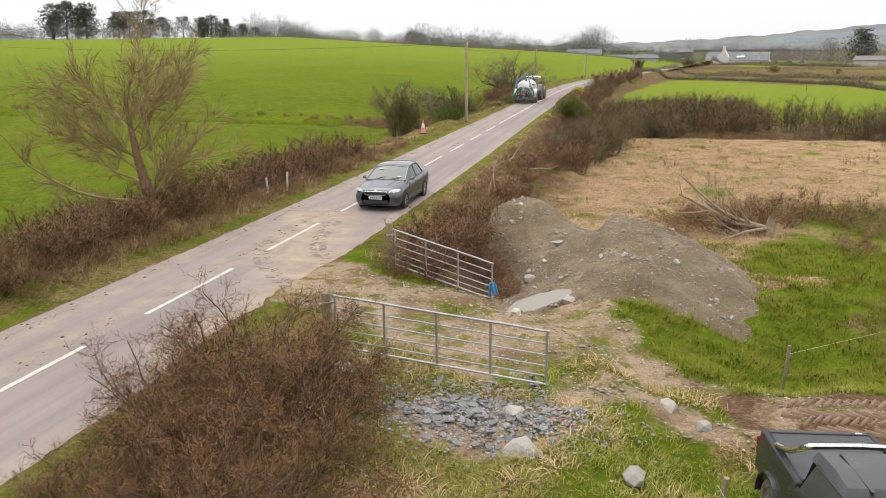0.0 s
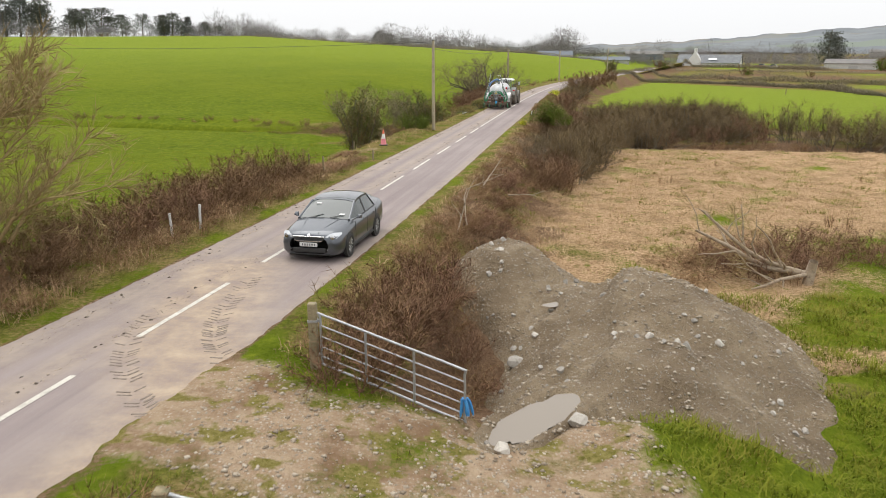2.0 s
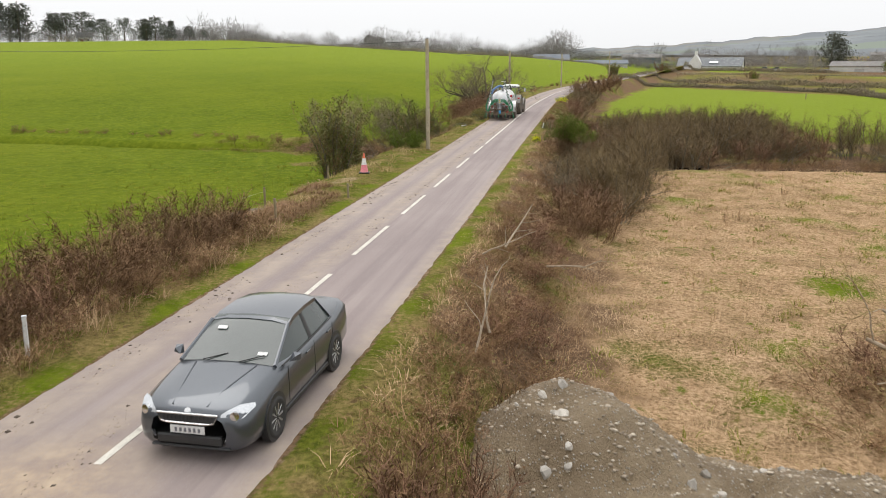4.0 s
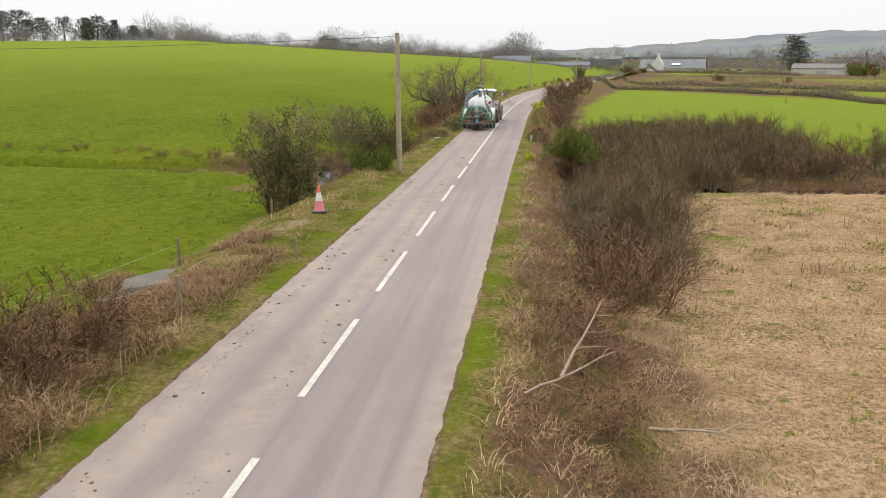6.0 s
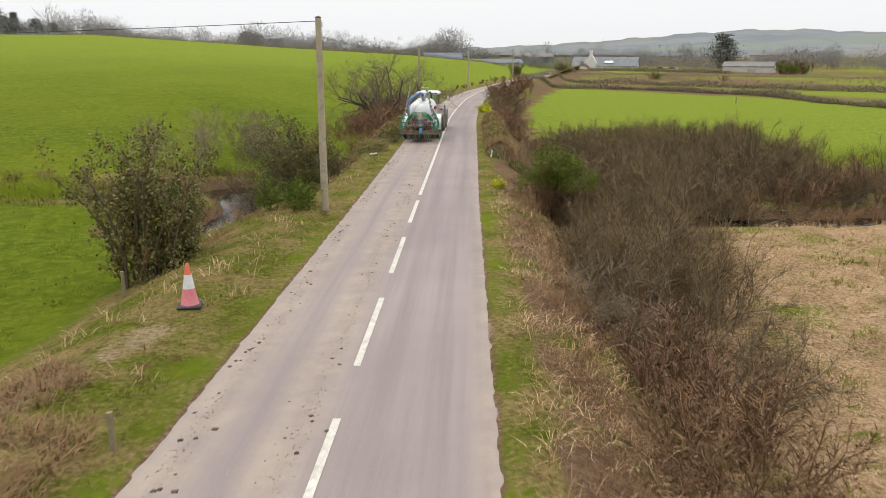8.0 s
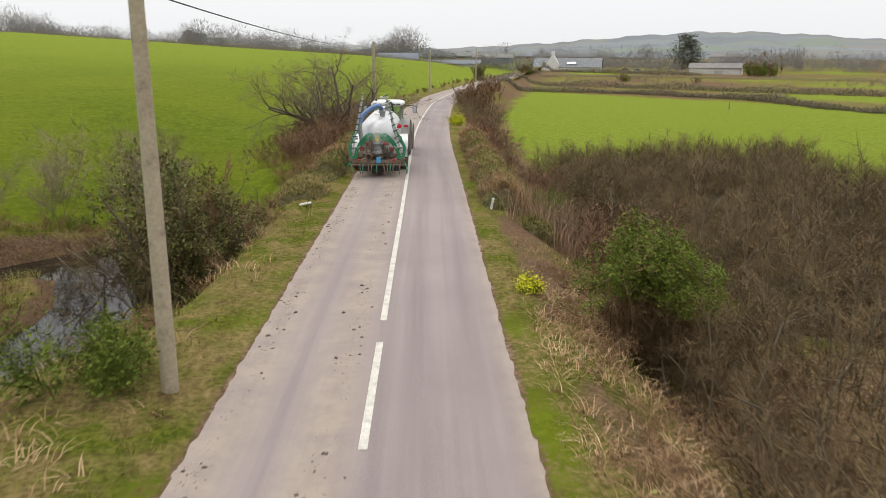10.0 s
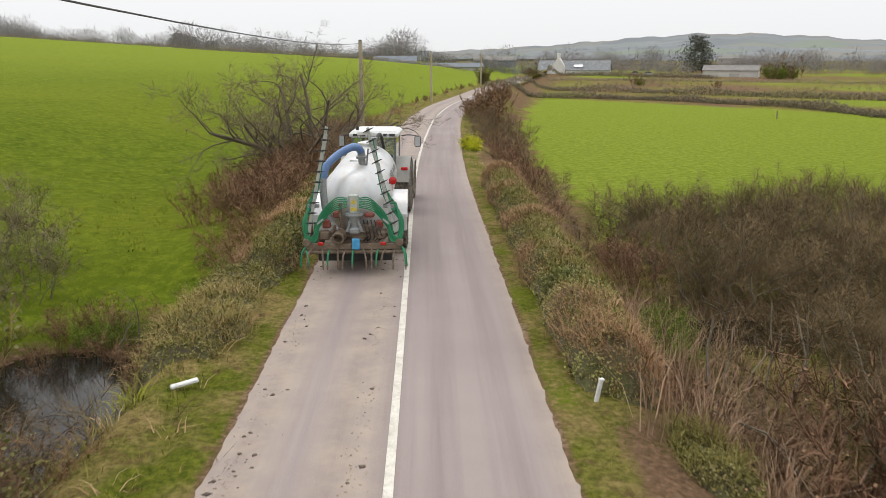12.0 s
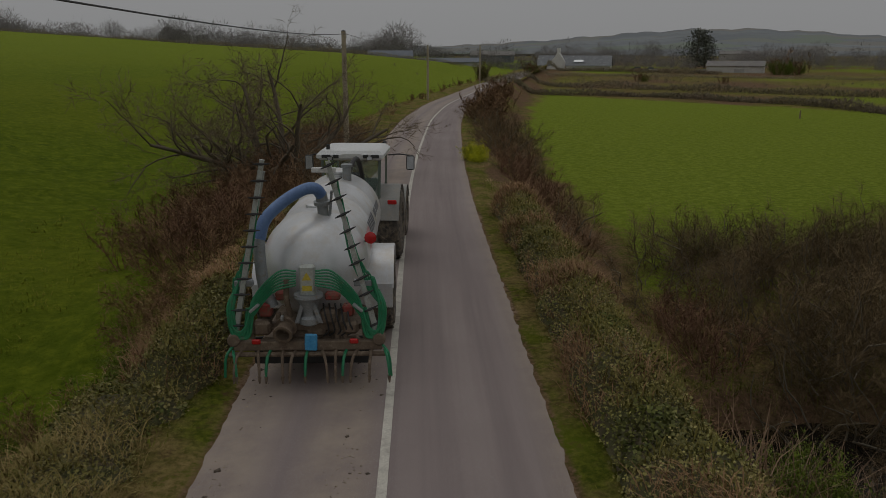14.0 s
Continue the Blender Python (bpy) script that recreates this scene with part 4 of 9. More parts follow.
# blackthorn by the gate, close under the camera's start
for x, y, k in ((-3.5, 6.5, 0.95), (-4.1, 5.0, 0.85), (-3.0, 5.2, 0.95), (-2.7, 3.8, 0.9), (-3.9, 3.3, 0.85), (-3.2, 2.0, 0.9), (-2.3, 6.0, 0.7),
                (-4.9, 2.6, 0.55), (-2.4, 1.8, 0.7)):
    place(THORN, x, y, k * rng.uniform(0.9, 1.1), rng.uniform(0, 360))
for x, y in ((-1.6, 4.6), (-1.9, 2.6), (-3.0, 6.9), (-1.2, 3.4)):
    place(BRAMBLE, x, y, 0.6, rng.uniform(0, 360))
# right-hand hedge from the gate to the wet field
for x, y in soft_row(rng, 15.4, 23.0, 0.75, 4.5, 5.1):
    place(rng.choice((HEDGE_B, HEDGE_B, HEDGE_A)), x, y, rng.uniform(0.72, 0.95), rng.uniform(0, 360), sink=0.15)
for x, y in soft_row(rng, 17.0, 30, 0.8, 4.0, 4.5):
    place(BRAMBLE, x, y, rng.uniform(0.45, 0.65), rng.uniform(0, 360))
for x, y in soft_row(rng, 23, 30, 1.0, 4.7, 6.0):
    place(rng.choice((BRAMBLE, BRAMBLE, HEDGE_A)), x, y, rng.uniform(0.5, 0.75), rng.uniform(0, 360), tall=0.8)
for x, y in soft_row(rng, 29, 43, 0.6, 4.1, 5.6):
    place(rng.choice((BRAMBLE, BRAMBLE, HEDGE_B)), x, y, rng.uniform(0.55, 0.8), rng.uniform(0, 360), tall=0.6)
for x, y in soft_row(rng, 30, 66, 1.1, 3.6, 4.5):
    place(BRAMBLE, x, y, rng.uniform(0.3, 0.45), rng.uniform(0, 360))
for x, y in soft_row(rng, 43, 49.5, 1.0, 5.6, 6.8):
    place(rng.choice((HEDGE_A, THIN, HEDGE_B)), x, y, rng.uniform(0.95, 1.15), rng.uniform(0, 360))
for x, y in ((8.9, 46.0), (9.3, 47.6)):
    place(SCRUB_B, x, y, rng.uniform(0.75, 0.9), rng.uniform(0, 360))
for x, y in soft_row(rng, 50, 68, 1.15, 5.8, 7.6):
    place(rng.choice((SCRUB, SCRUB_B, HEDGE_A)), x, y, rng.uniform(0.8, 1.0), rng.uniform(0, 360))
for x, y in soft_row(rng, 52, 66, 1.8, 7.6, 10.0):
    place(rng.choice((SCRUB, SCRUB_B)), x, y, rng.uniform(0.8, 1.05), rng.uniform(0, 360))
# scrub along the far side of the stream
for k in range(42):
    x = 13.5 + 58 * (k / 42) ** 1.15 + rng.uniform(-0.8, 0.8)
    y = 67.0 - 0.11 * (x - 14) + rng.uniform(-2.2, 6.0 if x < 34 else 3.0)
    place(rng.choice((SCRUB, SCRUB, SCRUB_B, HEDGE_B)), x, y, rng.uniform(0.9, 1.35), rng.uniform(0, 360))
k = 0
while k < 62:
    y = rng.uniform(66, 91.5)
    x = float(road_x(y)) + rng.uniform(6.2, 24.0)
    if near_line(np.array([x]), np.array([y]), STREAM)[0] < 1.5 or x < float(road_x(y)) + 8.6 - 2.6 * float(step(y, 82.5, 85.5)):
        continue
    place(rng.choice((SCRUB, SCRUB_B, SCRUB_B)), x, y, rng.uniform(0.7, 0.95), rng.uniform(0, 360), tall=0.9)
    k += 1
for k in range(18):
    x = 16.0 + 44 * rng.random()
    place(BRAMBLE, x, 62.6 - 0.1 * (x - 14) + rng.uniform(-1.6, 0.4) + 2, rng.uniform(0.5, 0.8), rng.uniform(0, 360), z=-2.0)
for x, y, k in ((19.5, 66.6, 0.9), (22.6, 70.6, 1.0), (20.0, 73.4, 0.85), (23.8, 75.2, 1.0), (20.6, 77.4, 0.9), (24.2, 79.0, 1.0), (18.6, 70.2, 0.8), (17.3, 80.7, 0.6), (18.2, 80.9, 0.75), (19.4, 80.2, 0.85), (18.6, 77.4, 0.6), (20.2, 77.0, 0.8), (16.9, 77.6, 0.4), (21.0, 79.6, 0.9), (18.0, 82.4, 0.7), (19.5, 82.0, 0.85)):
    place(rng.choice((SCRUB, SCRUB_B)), x, y, k, rng.uniform(0, 360))
# the thicket's edge against the pasture
for x, y, k in ((17.4, 86.6, 0.6), (18.0, 88.6, 0.7), (19.6, 88.0, 0.9), (21.0, 89.2, 1.05), (22.6, 88.4, 1.15), (24.2, 89.6, 1.15), (25.8, 88.2, 1.2), (27.6, 89.4, 1.2), (29.4, 88.6, 1.15),
                (31.5, 89.6, 1.2), (33.8, 88.4, 1.2), (20.4, 85.8, 1.0), (23.4, 86.2, 1.1), (26.6, 86.0, 1.15), (30.2, 85.8, 1.2), (18.6, 85.4, 0.75), (21.8, 83.6, 1.0), (25.0, 83.4, 1.1)):
    place(rng.choice((SCRUB, SCRUB_B)), x, y, 0.84 * k, rng.uniform(0, 360), tall=0.85)
# brambles and reeds by the bridge
for x, y in ((11.2, 71.5), (11.9, 72.6), (12.6, 73.8), (11.0, 69.8), (16.2, 83.4), (16.7, 84.6), (16.0, 82.0)):
    place(rng.choice((BRAMBLE, HEDGE_B)), x, y, rng.uniform(0.55, 0.75), rng.uniform(0, 360), z=-1.3)
for x, y in ((13.3, 75.0), (13.7, 76.0), (14.0, 76.8)):
    place(GORSE, x, y, 0.5, 90 * y, z=-0.9, label="green bramble and ivy clump behind the hedge")
for x, y in soft_row(rng, 93, 128, 1.3, 4.3, 5.6):
    place(rng.choice((HEDGE_A, HEDGE_B, SCRUB_B)), x, y, rng.uniform(0.55, 0.9), rng.uniform(0, 360))
for x, y in soft_row(rng, 128, 170, 1.9, 3.4, 5.2):
    place(FAR_BUSH, x, y, rng.uniform(0.7, 1.0), rng.uniform(0, 360), label="dull brown bare roadside bush")
for x, y in soft_row(rng, 87, 112, 0.9, -6.0, -4.0):
    place(rng.choice((HEDGE_A, HEDGE_B, HEDGE_A)), x, y, rng.uniform(0.75, 1.05), rng.uniform(0, 360))
for x, y in soft_row(rng, 90, 108, 1.3, -8.0, -5.6):
    place(rng.choice((HEDGE_A, HEDGE_B)), x, y, rng.uniform(0.8, 1.1), rng.uniform(0, 360))
for x, y in soft_row(rng, 112, 215, 3.6, -5.4, -3.6):
    place(rng.choice((FAR_BUSH, BRAMBLE, BRAMBLE)), x, y, rng.uniform(0.25, 0.5), rng.uniform(0, 360))
for x, y, k in ((9.7, 61.3, 0.98), (10.4, 62.0, 1.02), (10.2, 61.2, 0.9), (10.6, 60.4, 0.85), (11.0, 61.0, 0.85)):
    place(GORSE_TALL, x, y, k, rng.uniform(0, 360), z=-1.2)
for x, y, k in ((8.3, 62.9, 0.5), (17.4, 104.6, 0.95), (17.8, 106.0, 0.75), (17.3, 103.6, 0.6)):
    place(YELLOW, x, y, k, rng.uniform(0, 360))
place(GORSE, 0.15, 59.6, 0.6, 130, label="dark green bramble and gorse clump on the stream bank")
place(GORSE, -0.3, 59.5, 0.85, 40, label="dark green bramble and gorse clump on the stream bank")
# ivy-covered trees on the stream bank
for x, y, k in ((-2.2, 82.6, 1.0), (-3.8, 81.6, 1.05), (-5.6, 81.0, 1.0), (-1.2, 85.4, 0.85), (-7.4, 80.6, 0.9), (-3.0, 84.6, 0.9), (-1.6, 87.2, 1.15), (-4.2, 86.4, 1.2), (-6.4, 84.6, 1.2), (-3.4, 88.6, 1.1), (-8.2, 83.0, 1.1)):
    place(THIN, x, y, k, 210 * k + 30 * x, z=max(g(x, y), -1.7))
place(IVY_BUSH, -4.2, 54.6, 1.05, 30, tall=1.25)
place(IVY_BUSH, -3.7, 55.6, 0.8, 130)
place(IVY_BUSH, 0.2, 71.0, 1.05, 200, tall=1.3)
place(IVY_BUSH, 1.1, 70.4, 0.85, 80)
place(IVY_BUSH, -0.6, 72.0, 0.95, 10, tall=1.15)
for x, y, k in ((0.3, 71.8, 1.3), (-1.0, 72.8, 1.15), (1.5, 72.0, 1.05)):
    place(SCRUB_B, x, y, k, 97 * k, label="bare twiggy bush over the stream bank")
for x, y, k in ((3.3, 75.4, 0.4), (3.2, 82.4, 0.6), (2.6, 83.2, 0.55), (3.9, 83.6, 0.65), (4.7, 84.6, 0.7), (4.4, 86.0, 0.75), (5.3, 86.2, 0.8), (5.2, 87.6, 0.85), (4.2, 87.4, 0.7), (1.4, 83.4, 0.5), (0.4, 83.0, 0.5), (-3.6, 79.6, 0.55), (-5.2, 80.0, 0.5), (-1.6, 80.4, 0.5), (0.2, 81.8, 0.55), (1.6, 82.0, 0.5), (-2.8, 81.0, 0.45),
                (-7.0, 79.0, 0.5), (-4.6, 66.6, 0.5), (-5.0, 69.4, 0.5), (-5.4, 72.0, 0.5), (-1.0, 67.4, 0.5), (-1.8, 65.4, 0.5), (-0.6, 63.4, 0.45), (3.6, 82.6, 0.5), (4.4, 84.2, 0.5)):
    place(rng.choice((BRAMBLE, BRAMBLE, HEDGE_A)), x, y, k, 131 * k + 40 * x, label="dry bramble tangle on the stream bank")
for x, y, k in ((-4.4, 80.3, 0.45), (-1.4, 82.0, 0.4), (1.0, 82.6, 0.45), (3.7, 80.6, 0.6), (4.2, 81.6, 0.6), (4.6, 82.8, 0.5), (2.4, 82.0, 0.5), (1.6, 82.4, 0.45)):
    place(GORSE, x, y, k, 70 * x, label="low green bramble clump on the stream bank")
for x, y in ((2.2, 70.5), (2.6, 72.0), (1.5, 72.6), (1.2, 66.0), (1.7, 67.6), (0.2, 62.6), (0.5, 64.2), (-1.6, 59.0), (-2.6, 57.6)):
    place(BRAMBLE, x, y, rng.uniform(0.4, 0.6), rng.uniform(0, 360))
for k in range(30):
    x = -9 - 60 * (k / 30) + rng.uniform(-1, 1)
    y = 74.6 - 0.4 * (x + 9) + rng.uniform(-0.6, 0.6)
    place(rng.choice((BRAMBLE, HEDGE_A, BRAMBLE)), x, y, rng.uniform(0.3, 0.5), rng.uniform(0, 360))
# fallen branches' brushwood by the wet field
for x, y in ((10.0, 26.6), (11.2, 27.4), (12.4, 27.6), (9.0, 25.4), (13.6, 28.2), (15.0, 28.6), (16.4, 28.0), (11.6, 28.8), (12.0, 26.2), (13.0, 26.8), (14.4, 27.2), (10.6, 28.4), (12.8, 29.6), (14.2, 29.8), (16.0, 30.2), (17.6, 29.4), (19.0, 29.0),
             (17.4, 27.6), (9.6, 27.8)):
    place(rng.choice((BRAMBLE, HEDGE_B)), x, y, rng.uniform(0.75, 1.0), rng.uniform(0, 360), tall=0.7)
for x, y in ((15.6, 22.4), (16.2, 24.0), (17.6, 25.2), (18.6, 26.6)):
    place(BRAMBLE, x, y, rng.uniform(0.5, 0.7), rng.uniform(0, 360), label="clump of brown dead dock and bramble")


# ---- ivy-grown hedge banks by the bridge ----
def hedge_bank(name, label, y0, y1, d, top, wide, seed, first=True, last=True, dryness=-0.1, dry_mat=None):
    """An earth bank along the road under an uneven coat of ivy, grass and dead stalks."""
    ob = thing(name, label, "hedge")
    ys = np.arange(y0, y1 + 0.01, 0.4)
    rs = np.random.default_rng(seed)

    def shape(y, a):
        """Offset across and height of the bank's skin at the angle a over its section."""
        end = np.clip(np.minimum((y - y0) / 1.2 + 0.25 if first else 1.0, (y1 - y) / 1.2 + 0.25 if last else 1.0), 0, 1)
        lump = 1 + 0.17 * wobble(y, d * 3.0 + 0.0 * y, 0.9, 3.0) + 0.10 * wobble(y + 0.6 * a, a * 0.9, 0.42, 7.0) + 0.06 * wobble(y, 1.3 * a, 0.2, 2.0)
        dd = d - np.cos(a) * wide * lump * (0.6 + 0.4 * end)
        h = np.sin(a) ** 0.55 * (top + 1.0) * (0.55 + 0.45 * lump) * end - 1.0
        turn = 1 / np.sqrt(1 + road_slope(y) ** 2)
        return road_x(y) + dd * turn, y - dd * road_slope(y) * turn, h

    angles = np.linspace(0, math.pi, 13)
    rows = []
    for y in ys:
        x, yy, h = shape(np.full(13, y), angles)
        low = ground_z(x, yy) - 0.1
        rows.append([tuple(p) for p in np.stack([x, yy, np.maximum(h - 0.06, low)], 1)])
    part("bank", Geo().sheet(rows), M_EARTH_SHADE, ob, "earth bank", 80)
    n = 1000 * len(ys)
    a, yl = math.pi * rs.uniform(0.03, 0.97, n), rs.uniform(y0, y1, n)
    x, yy, h = shape(yl, a)
    at = np.stack([x, yy, h], 1) + rs.normal(0, 0.035, (n, 3))
    above = h > ground_z(x, yy) - 0.05
    tone = wobble(x + 0.7 * h, yy - 0.5 * h, 1.5, seed * 0.1) + 0.45 * wobble(x, yy + h, 0.5, 4.0) + 0.25 * rs.normal(size=n)
    crest = np.sin(a) > 0.8
    dry = above & ((tone < -0.28 + dryness) | (~crest & (tone < -0.05 + dryness)))
    dark = above & ~dry & (tone > 0.46) & (rs.random(n) < 0.9)
    pale = above & ~dry & ~dark
    for nm, at_part, mat, size, lab in (("ivy", at[dark], M_IVY_DARK, 0.062, "dark green ivy"), ("leaf_cover", at[pale], M_IVY, 0.046, "olive and yellowed leaves")):
        o = tagged(new(nm, leaves_mesh(nm, at_part, size, mat, seed)), lab, kind="stuff")
        o.parent = ob
    o = tagged(new("dead_grass", blades_mesh("dead_grass", at[dry][::6], 5, 0.24, 0.006, 1.2, dry_mat or M_BRAMBLE, seed, 0.12, 0.5)), kind="stuff")
    o.parent = ob
    o = tagged(new("grass_top", blades_mesh("grass_top", at[pale & crest][::14], 5, 0.15, 0.007, 1.0, M_OLIVE, seed + 1, 0.1, 0.4)), kind="stuff")
    o.parent = ob
    return ob


M_DEADMIX = foliage("dead_bank_grass", (0.10, 0.075, 0.022), (0.34, 0.255, 0.11), (0.19, 0.15, 0.05), 1.6)
# earth brown, darkened so bare gaps in the leaves read as shadow
M_EARTH_SHADE = surface("bank_earth_shade", (0.07, 0.055, 0.028), (0.13, 0.10, 0.05), 1.5, 14.0, 0.95, dirt=(0.07, 0.075, 0.02), dirt_amount=0.8, relief=0.6, depth=0.05)
for a, b in ((72.4, 78.6), (78.4, 83.6), (83.4, 88.6), (88.4, 94.0)):
    hedge_bank("ivy_hedge", "low ivy-grown hedge bank along the road", a, b, 3.5, 0.78, 0.72, int(a), a < 74, b > 93)
for a, b in ((78.6, 83.4), (83.2, 88.0), (87.8, 93.0)):
    hedge_bank("ivy_hedge", "low hedge bank of ivy and dry grass along the road", a, b, -3.4, 0.7, 0.72, int(a) + 50, a < 79, b > 92)
hedge_bank("bridge_bank", "overgrown bridge end with ivy and dry grass", 69.8, 73.0, 4.2, -0.1, 0.6, 91, dryness=-0.1, dry_mat=M_OLIVE)
hedge_bank("bridge_bank", "rounded bank of dry grass and ivy at the bridge", 73.4, 79.8, -3.75, 0.35, 0.95, 93, dryness=-0.2, dry_mat=M_DEADMIX)


# ---- trees ----
def tree(name, label, seed, rules, length, r, at, trunk_mat, limb_mat, twig_mat, start=(0, 0, 1), boles=1, least=0.006, leaves=0, leaf_mat=None,
         leaf_size=0.1, spread=0.25):
    rs = random.Random(seed)
    out = []
    for _ in range(boles):
        way = np.array(start, float) + np.array([rs.gauss(0, spread), rs.gauss(0, spread), 0]) * (boles > 1)
        grow(rs, np.array([rs.gauss(0, 0.12) * (boles > 1), rs.gauss(0, 0.12) * (boles > 1), -0.3]), way / np.linalg.norm(way),
             length * rs.uniform(0.85, 1.1), r, 0, rules, out)
    ob = thing(name, label, "tree", at)
    o = new("trunk", limbs_mesh("trunk", [q for q in out if q[4] == 0], trunk_mat, 8))
    o.parent = ob
    o = tagged(new("limb", limbs_mesh("limb", [q for q in out if q[4] == 1], limb_mat, 5)), kind="stuff")
    o.parent = ob
    o = tagged(new("crown", twigs_mesh("crown", [q for q in out if q[4] > 1], twig_mat, seed, least)), kind="stuff")
    o.parent = ob
    if leaves:
        rl = np.random.default_rng(seed)
        ends = np.array([q[1] for q in out if q[4] > 1])
        at2 = ends[rl.integers(0, len(ends), leaves)] + rl.normal(0, 0.15, (leaves, 3))
        o = tagged(new("foliage", leaves_mesh("foliage", at2, leaf_size, leaf_mat, seed)), kind="stuff")
        o.parent = ob
    return ob


WILLOW = [dict(pieces=9, crook=0.09, lift=0.02, taper=0.14, bare=1, angle=1.0),
          dict(pieces=7, crook=0.15, lift=0.035, taper=0.22, count=2.7, length=4.7, thick=0.32, angle=0.6, bare=1),
          dict(pieces=4, crook=0.2, lift=0.03, taper=0.3, count=3.4, length=1.6, thick=0.4, angle=0.55),
          dict(pieces=1, crook=0.2, lift=0.07, taper=0.4, count=5.4, length=0.5, thick=0.6)]
tree("willow_tree", "bare pale-twigged willow with a brown ivy-wrapped trunk behind the hedge", 21, WILLOW, 5.6, 0.27,
     pose(-10.1, 19.4, g(-10.1, 19.4)), M_BARK_IVY, M_TWIG_PALE, M_TWIG_PALE, (-0.2, 0.1, 1), least=0.0095)
OAK = [dict(pieces=7, crook=0.15, lift=0.015, taper=0.4, bare=1, angle=0.7),
       dict(pieces=6, crook=0.22, lift=0.015, taper=0.3, count=1.15, length=2.7, thick=0.6, angle=0.7, bare=1),
       dict(pieces=4, crook=0.26, lift=0.02, taper=0.35, count=1.2, length=1.35, thick=0.6, angle=0.75),
       dict(pieces=3, crook=0.25, lift=0.03, taper=0.4, count=1.5, length=0.65, thick=0.55, angle=0.7),
       dict(pieces=1, crook=0.25, lift=0.03, taper=0.5, count=1.7, length=0.3, thick=0.6)]
tree("oak_tree", "spreading bare oak with crooked limbs at the meadow's edge", 8, OAK, 4.3, 0.12, pose(7.7, 99.4, g(7.7, 99.4) + 0.2),
     M_BARK, M_BARK, M_OAKTWIG, (-0.35, 0, 0.62), boles=11, least=0.006, spread=0.85).scale = (1.25, 1.25, 1.08)
SAPLING = [dict(pieces=6, crook=0.2, lift=0.04, taper=0.3, bare=2, angle=0.8),
           dict(pieces=4, crook=0.3, lift=0.05, taper=0.3, count=1.3, length=1.0, thick=0.55, angle=0.8),
           dict(pieces=2, crook=0.3, lift=0.04, taper=0.4, count=0.9, length=0.4, thick=0.55)]
SMALL = [dict(r, length=r.get("length", 0) * 0.5) for r in WILLOW]
for x, y, n in ((2.5, 80.4, 1.7), (1.9, 80.9, 1.3)):
    tree("small_tree", "thin crooked bare sapling on the stream bank", int(10 * n), SAPLING, n, 0.026, pose(x, y, max(g(x, y), -1.7)), M_BARK, M_BARK, M_OAKTWIG, (0.1, 0, 1), least=0.006)
tree("small_tree", "slender bare tree with a dark trunk", 33, SMALL, 2.2, 0.1, pose(1.0, 71.6, -1.6), M_BARK, M_BARK, M_TWIG, least=0.006).scale = (0.7, 0.7, 1.0)
for _m in (HEDGE_A, HEDGE_B, THORN, BRAMBLE, SCRUB, SCRUB_B, THIN, YELLOW, GORSE_TALL):
    drop_model(_m)
GORSE_FAR, IVY_FAR = GORSE, IVY_BUSH


# ---- grass ----
PUDDLE_Z = -0.90


def heap_z(x, y):
    def mound(cx, cy, rx, ry, turn, top, k):
        c, s = math.cos(turn), math.sin(turn)
        u, v = ((x - cx) * c + (y - cy) * s) / rx, (-(x - cx) * s + (y - cy) * c) / ry
        return top - k * np.maximum(np.hypot(u, v) - 0.28, 0) ** 1.15
    a = mound(2.9, 23.4, 2.3, 2.6, 0.0, 0.05, 1.9)
    b = mound(6.2, 19.6, 3.2, 3.9, 0.2, 0.0, 1.9)
    c = mound(5.0, 16.0, 2.6, 3.0, 0.0, -0.4, 1.5)
    z = np.log(np.exp(5 * a) + np.exp(5 * b) + np.exp(5 * c)) / 5
    rut = 0.4 * step(near_line(x, y, [(2.2, 13.4), (4.2, 17.0), (5.4, 22.0)]), 0.7, 0.1)
    z = z - rut + 0.14 * wobble(x, y, 1.0, 4.0) + 0.1 * wobble(x, y, 0.45, 1.0) + 0.035 * wobble(x, y, 0.23, 5.0)
    q = np.hypot(((x - 2.45) * 0.66 + (y - 13.85) * 0.75) / 1.3, (-(x - 2.45) * 0.75 + (y - 13.85) * 0.66) / 0.42) + 0.12 * wobble(x, y, 0.5, 3.0)
    z = np.maximum(z, PUDDLE_Z + 0.12 * step(q, 0.9, 1.3) - 0.7 * np.maximum(q - 1.6, 0) - 0.05)
    wet = step(q, 1.15, 0.85)
    return z * (1 - wet) + wet * np.minimum(z, PUDDLE_Z - 0.04)


def scatter(n, x0, x1, y0, y1, keep, seed):
    rs = np.random.default_rng(seed)
    x, y = rs.uniform(x0, x1, n), rs.uniform(y0, y1, n)
    ok = keep(x, y, rs)
    x, y = x[ok], y[ok]
    return np.stack([x, y, ground_z(x, y) - 0.02], 1)


def stuff(name, me, label, category):
    tagged(new(name, me), label, category, kind="stuff")


def verge_keep(x, y, rs):
    e = np.abs(across(x, y)) - half_width(y)
    s, gr, v, mu = field_masks(x, y)
    return (e > 0.15) & (e < 5.0) & (gr < 0.4) & (mu < 0.5) & (rs.random(len(x)) < 1.15 - e / 5.0)


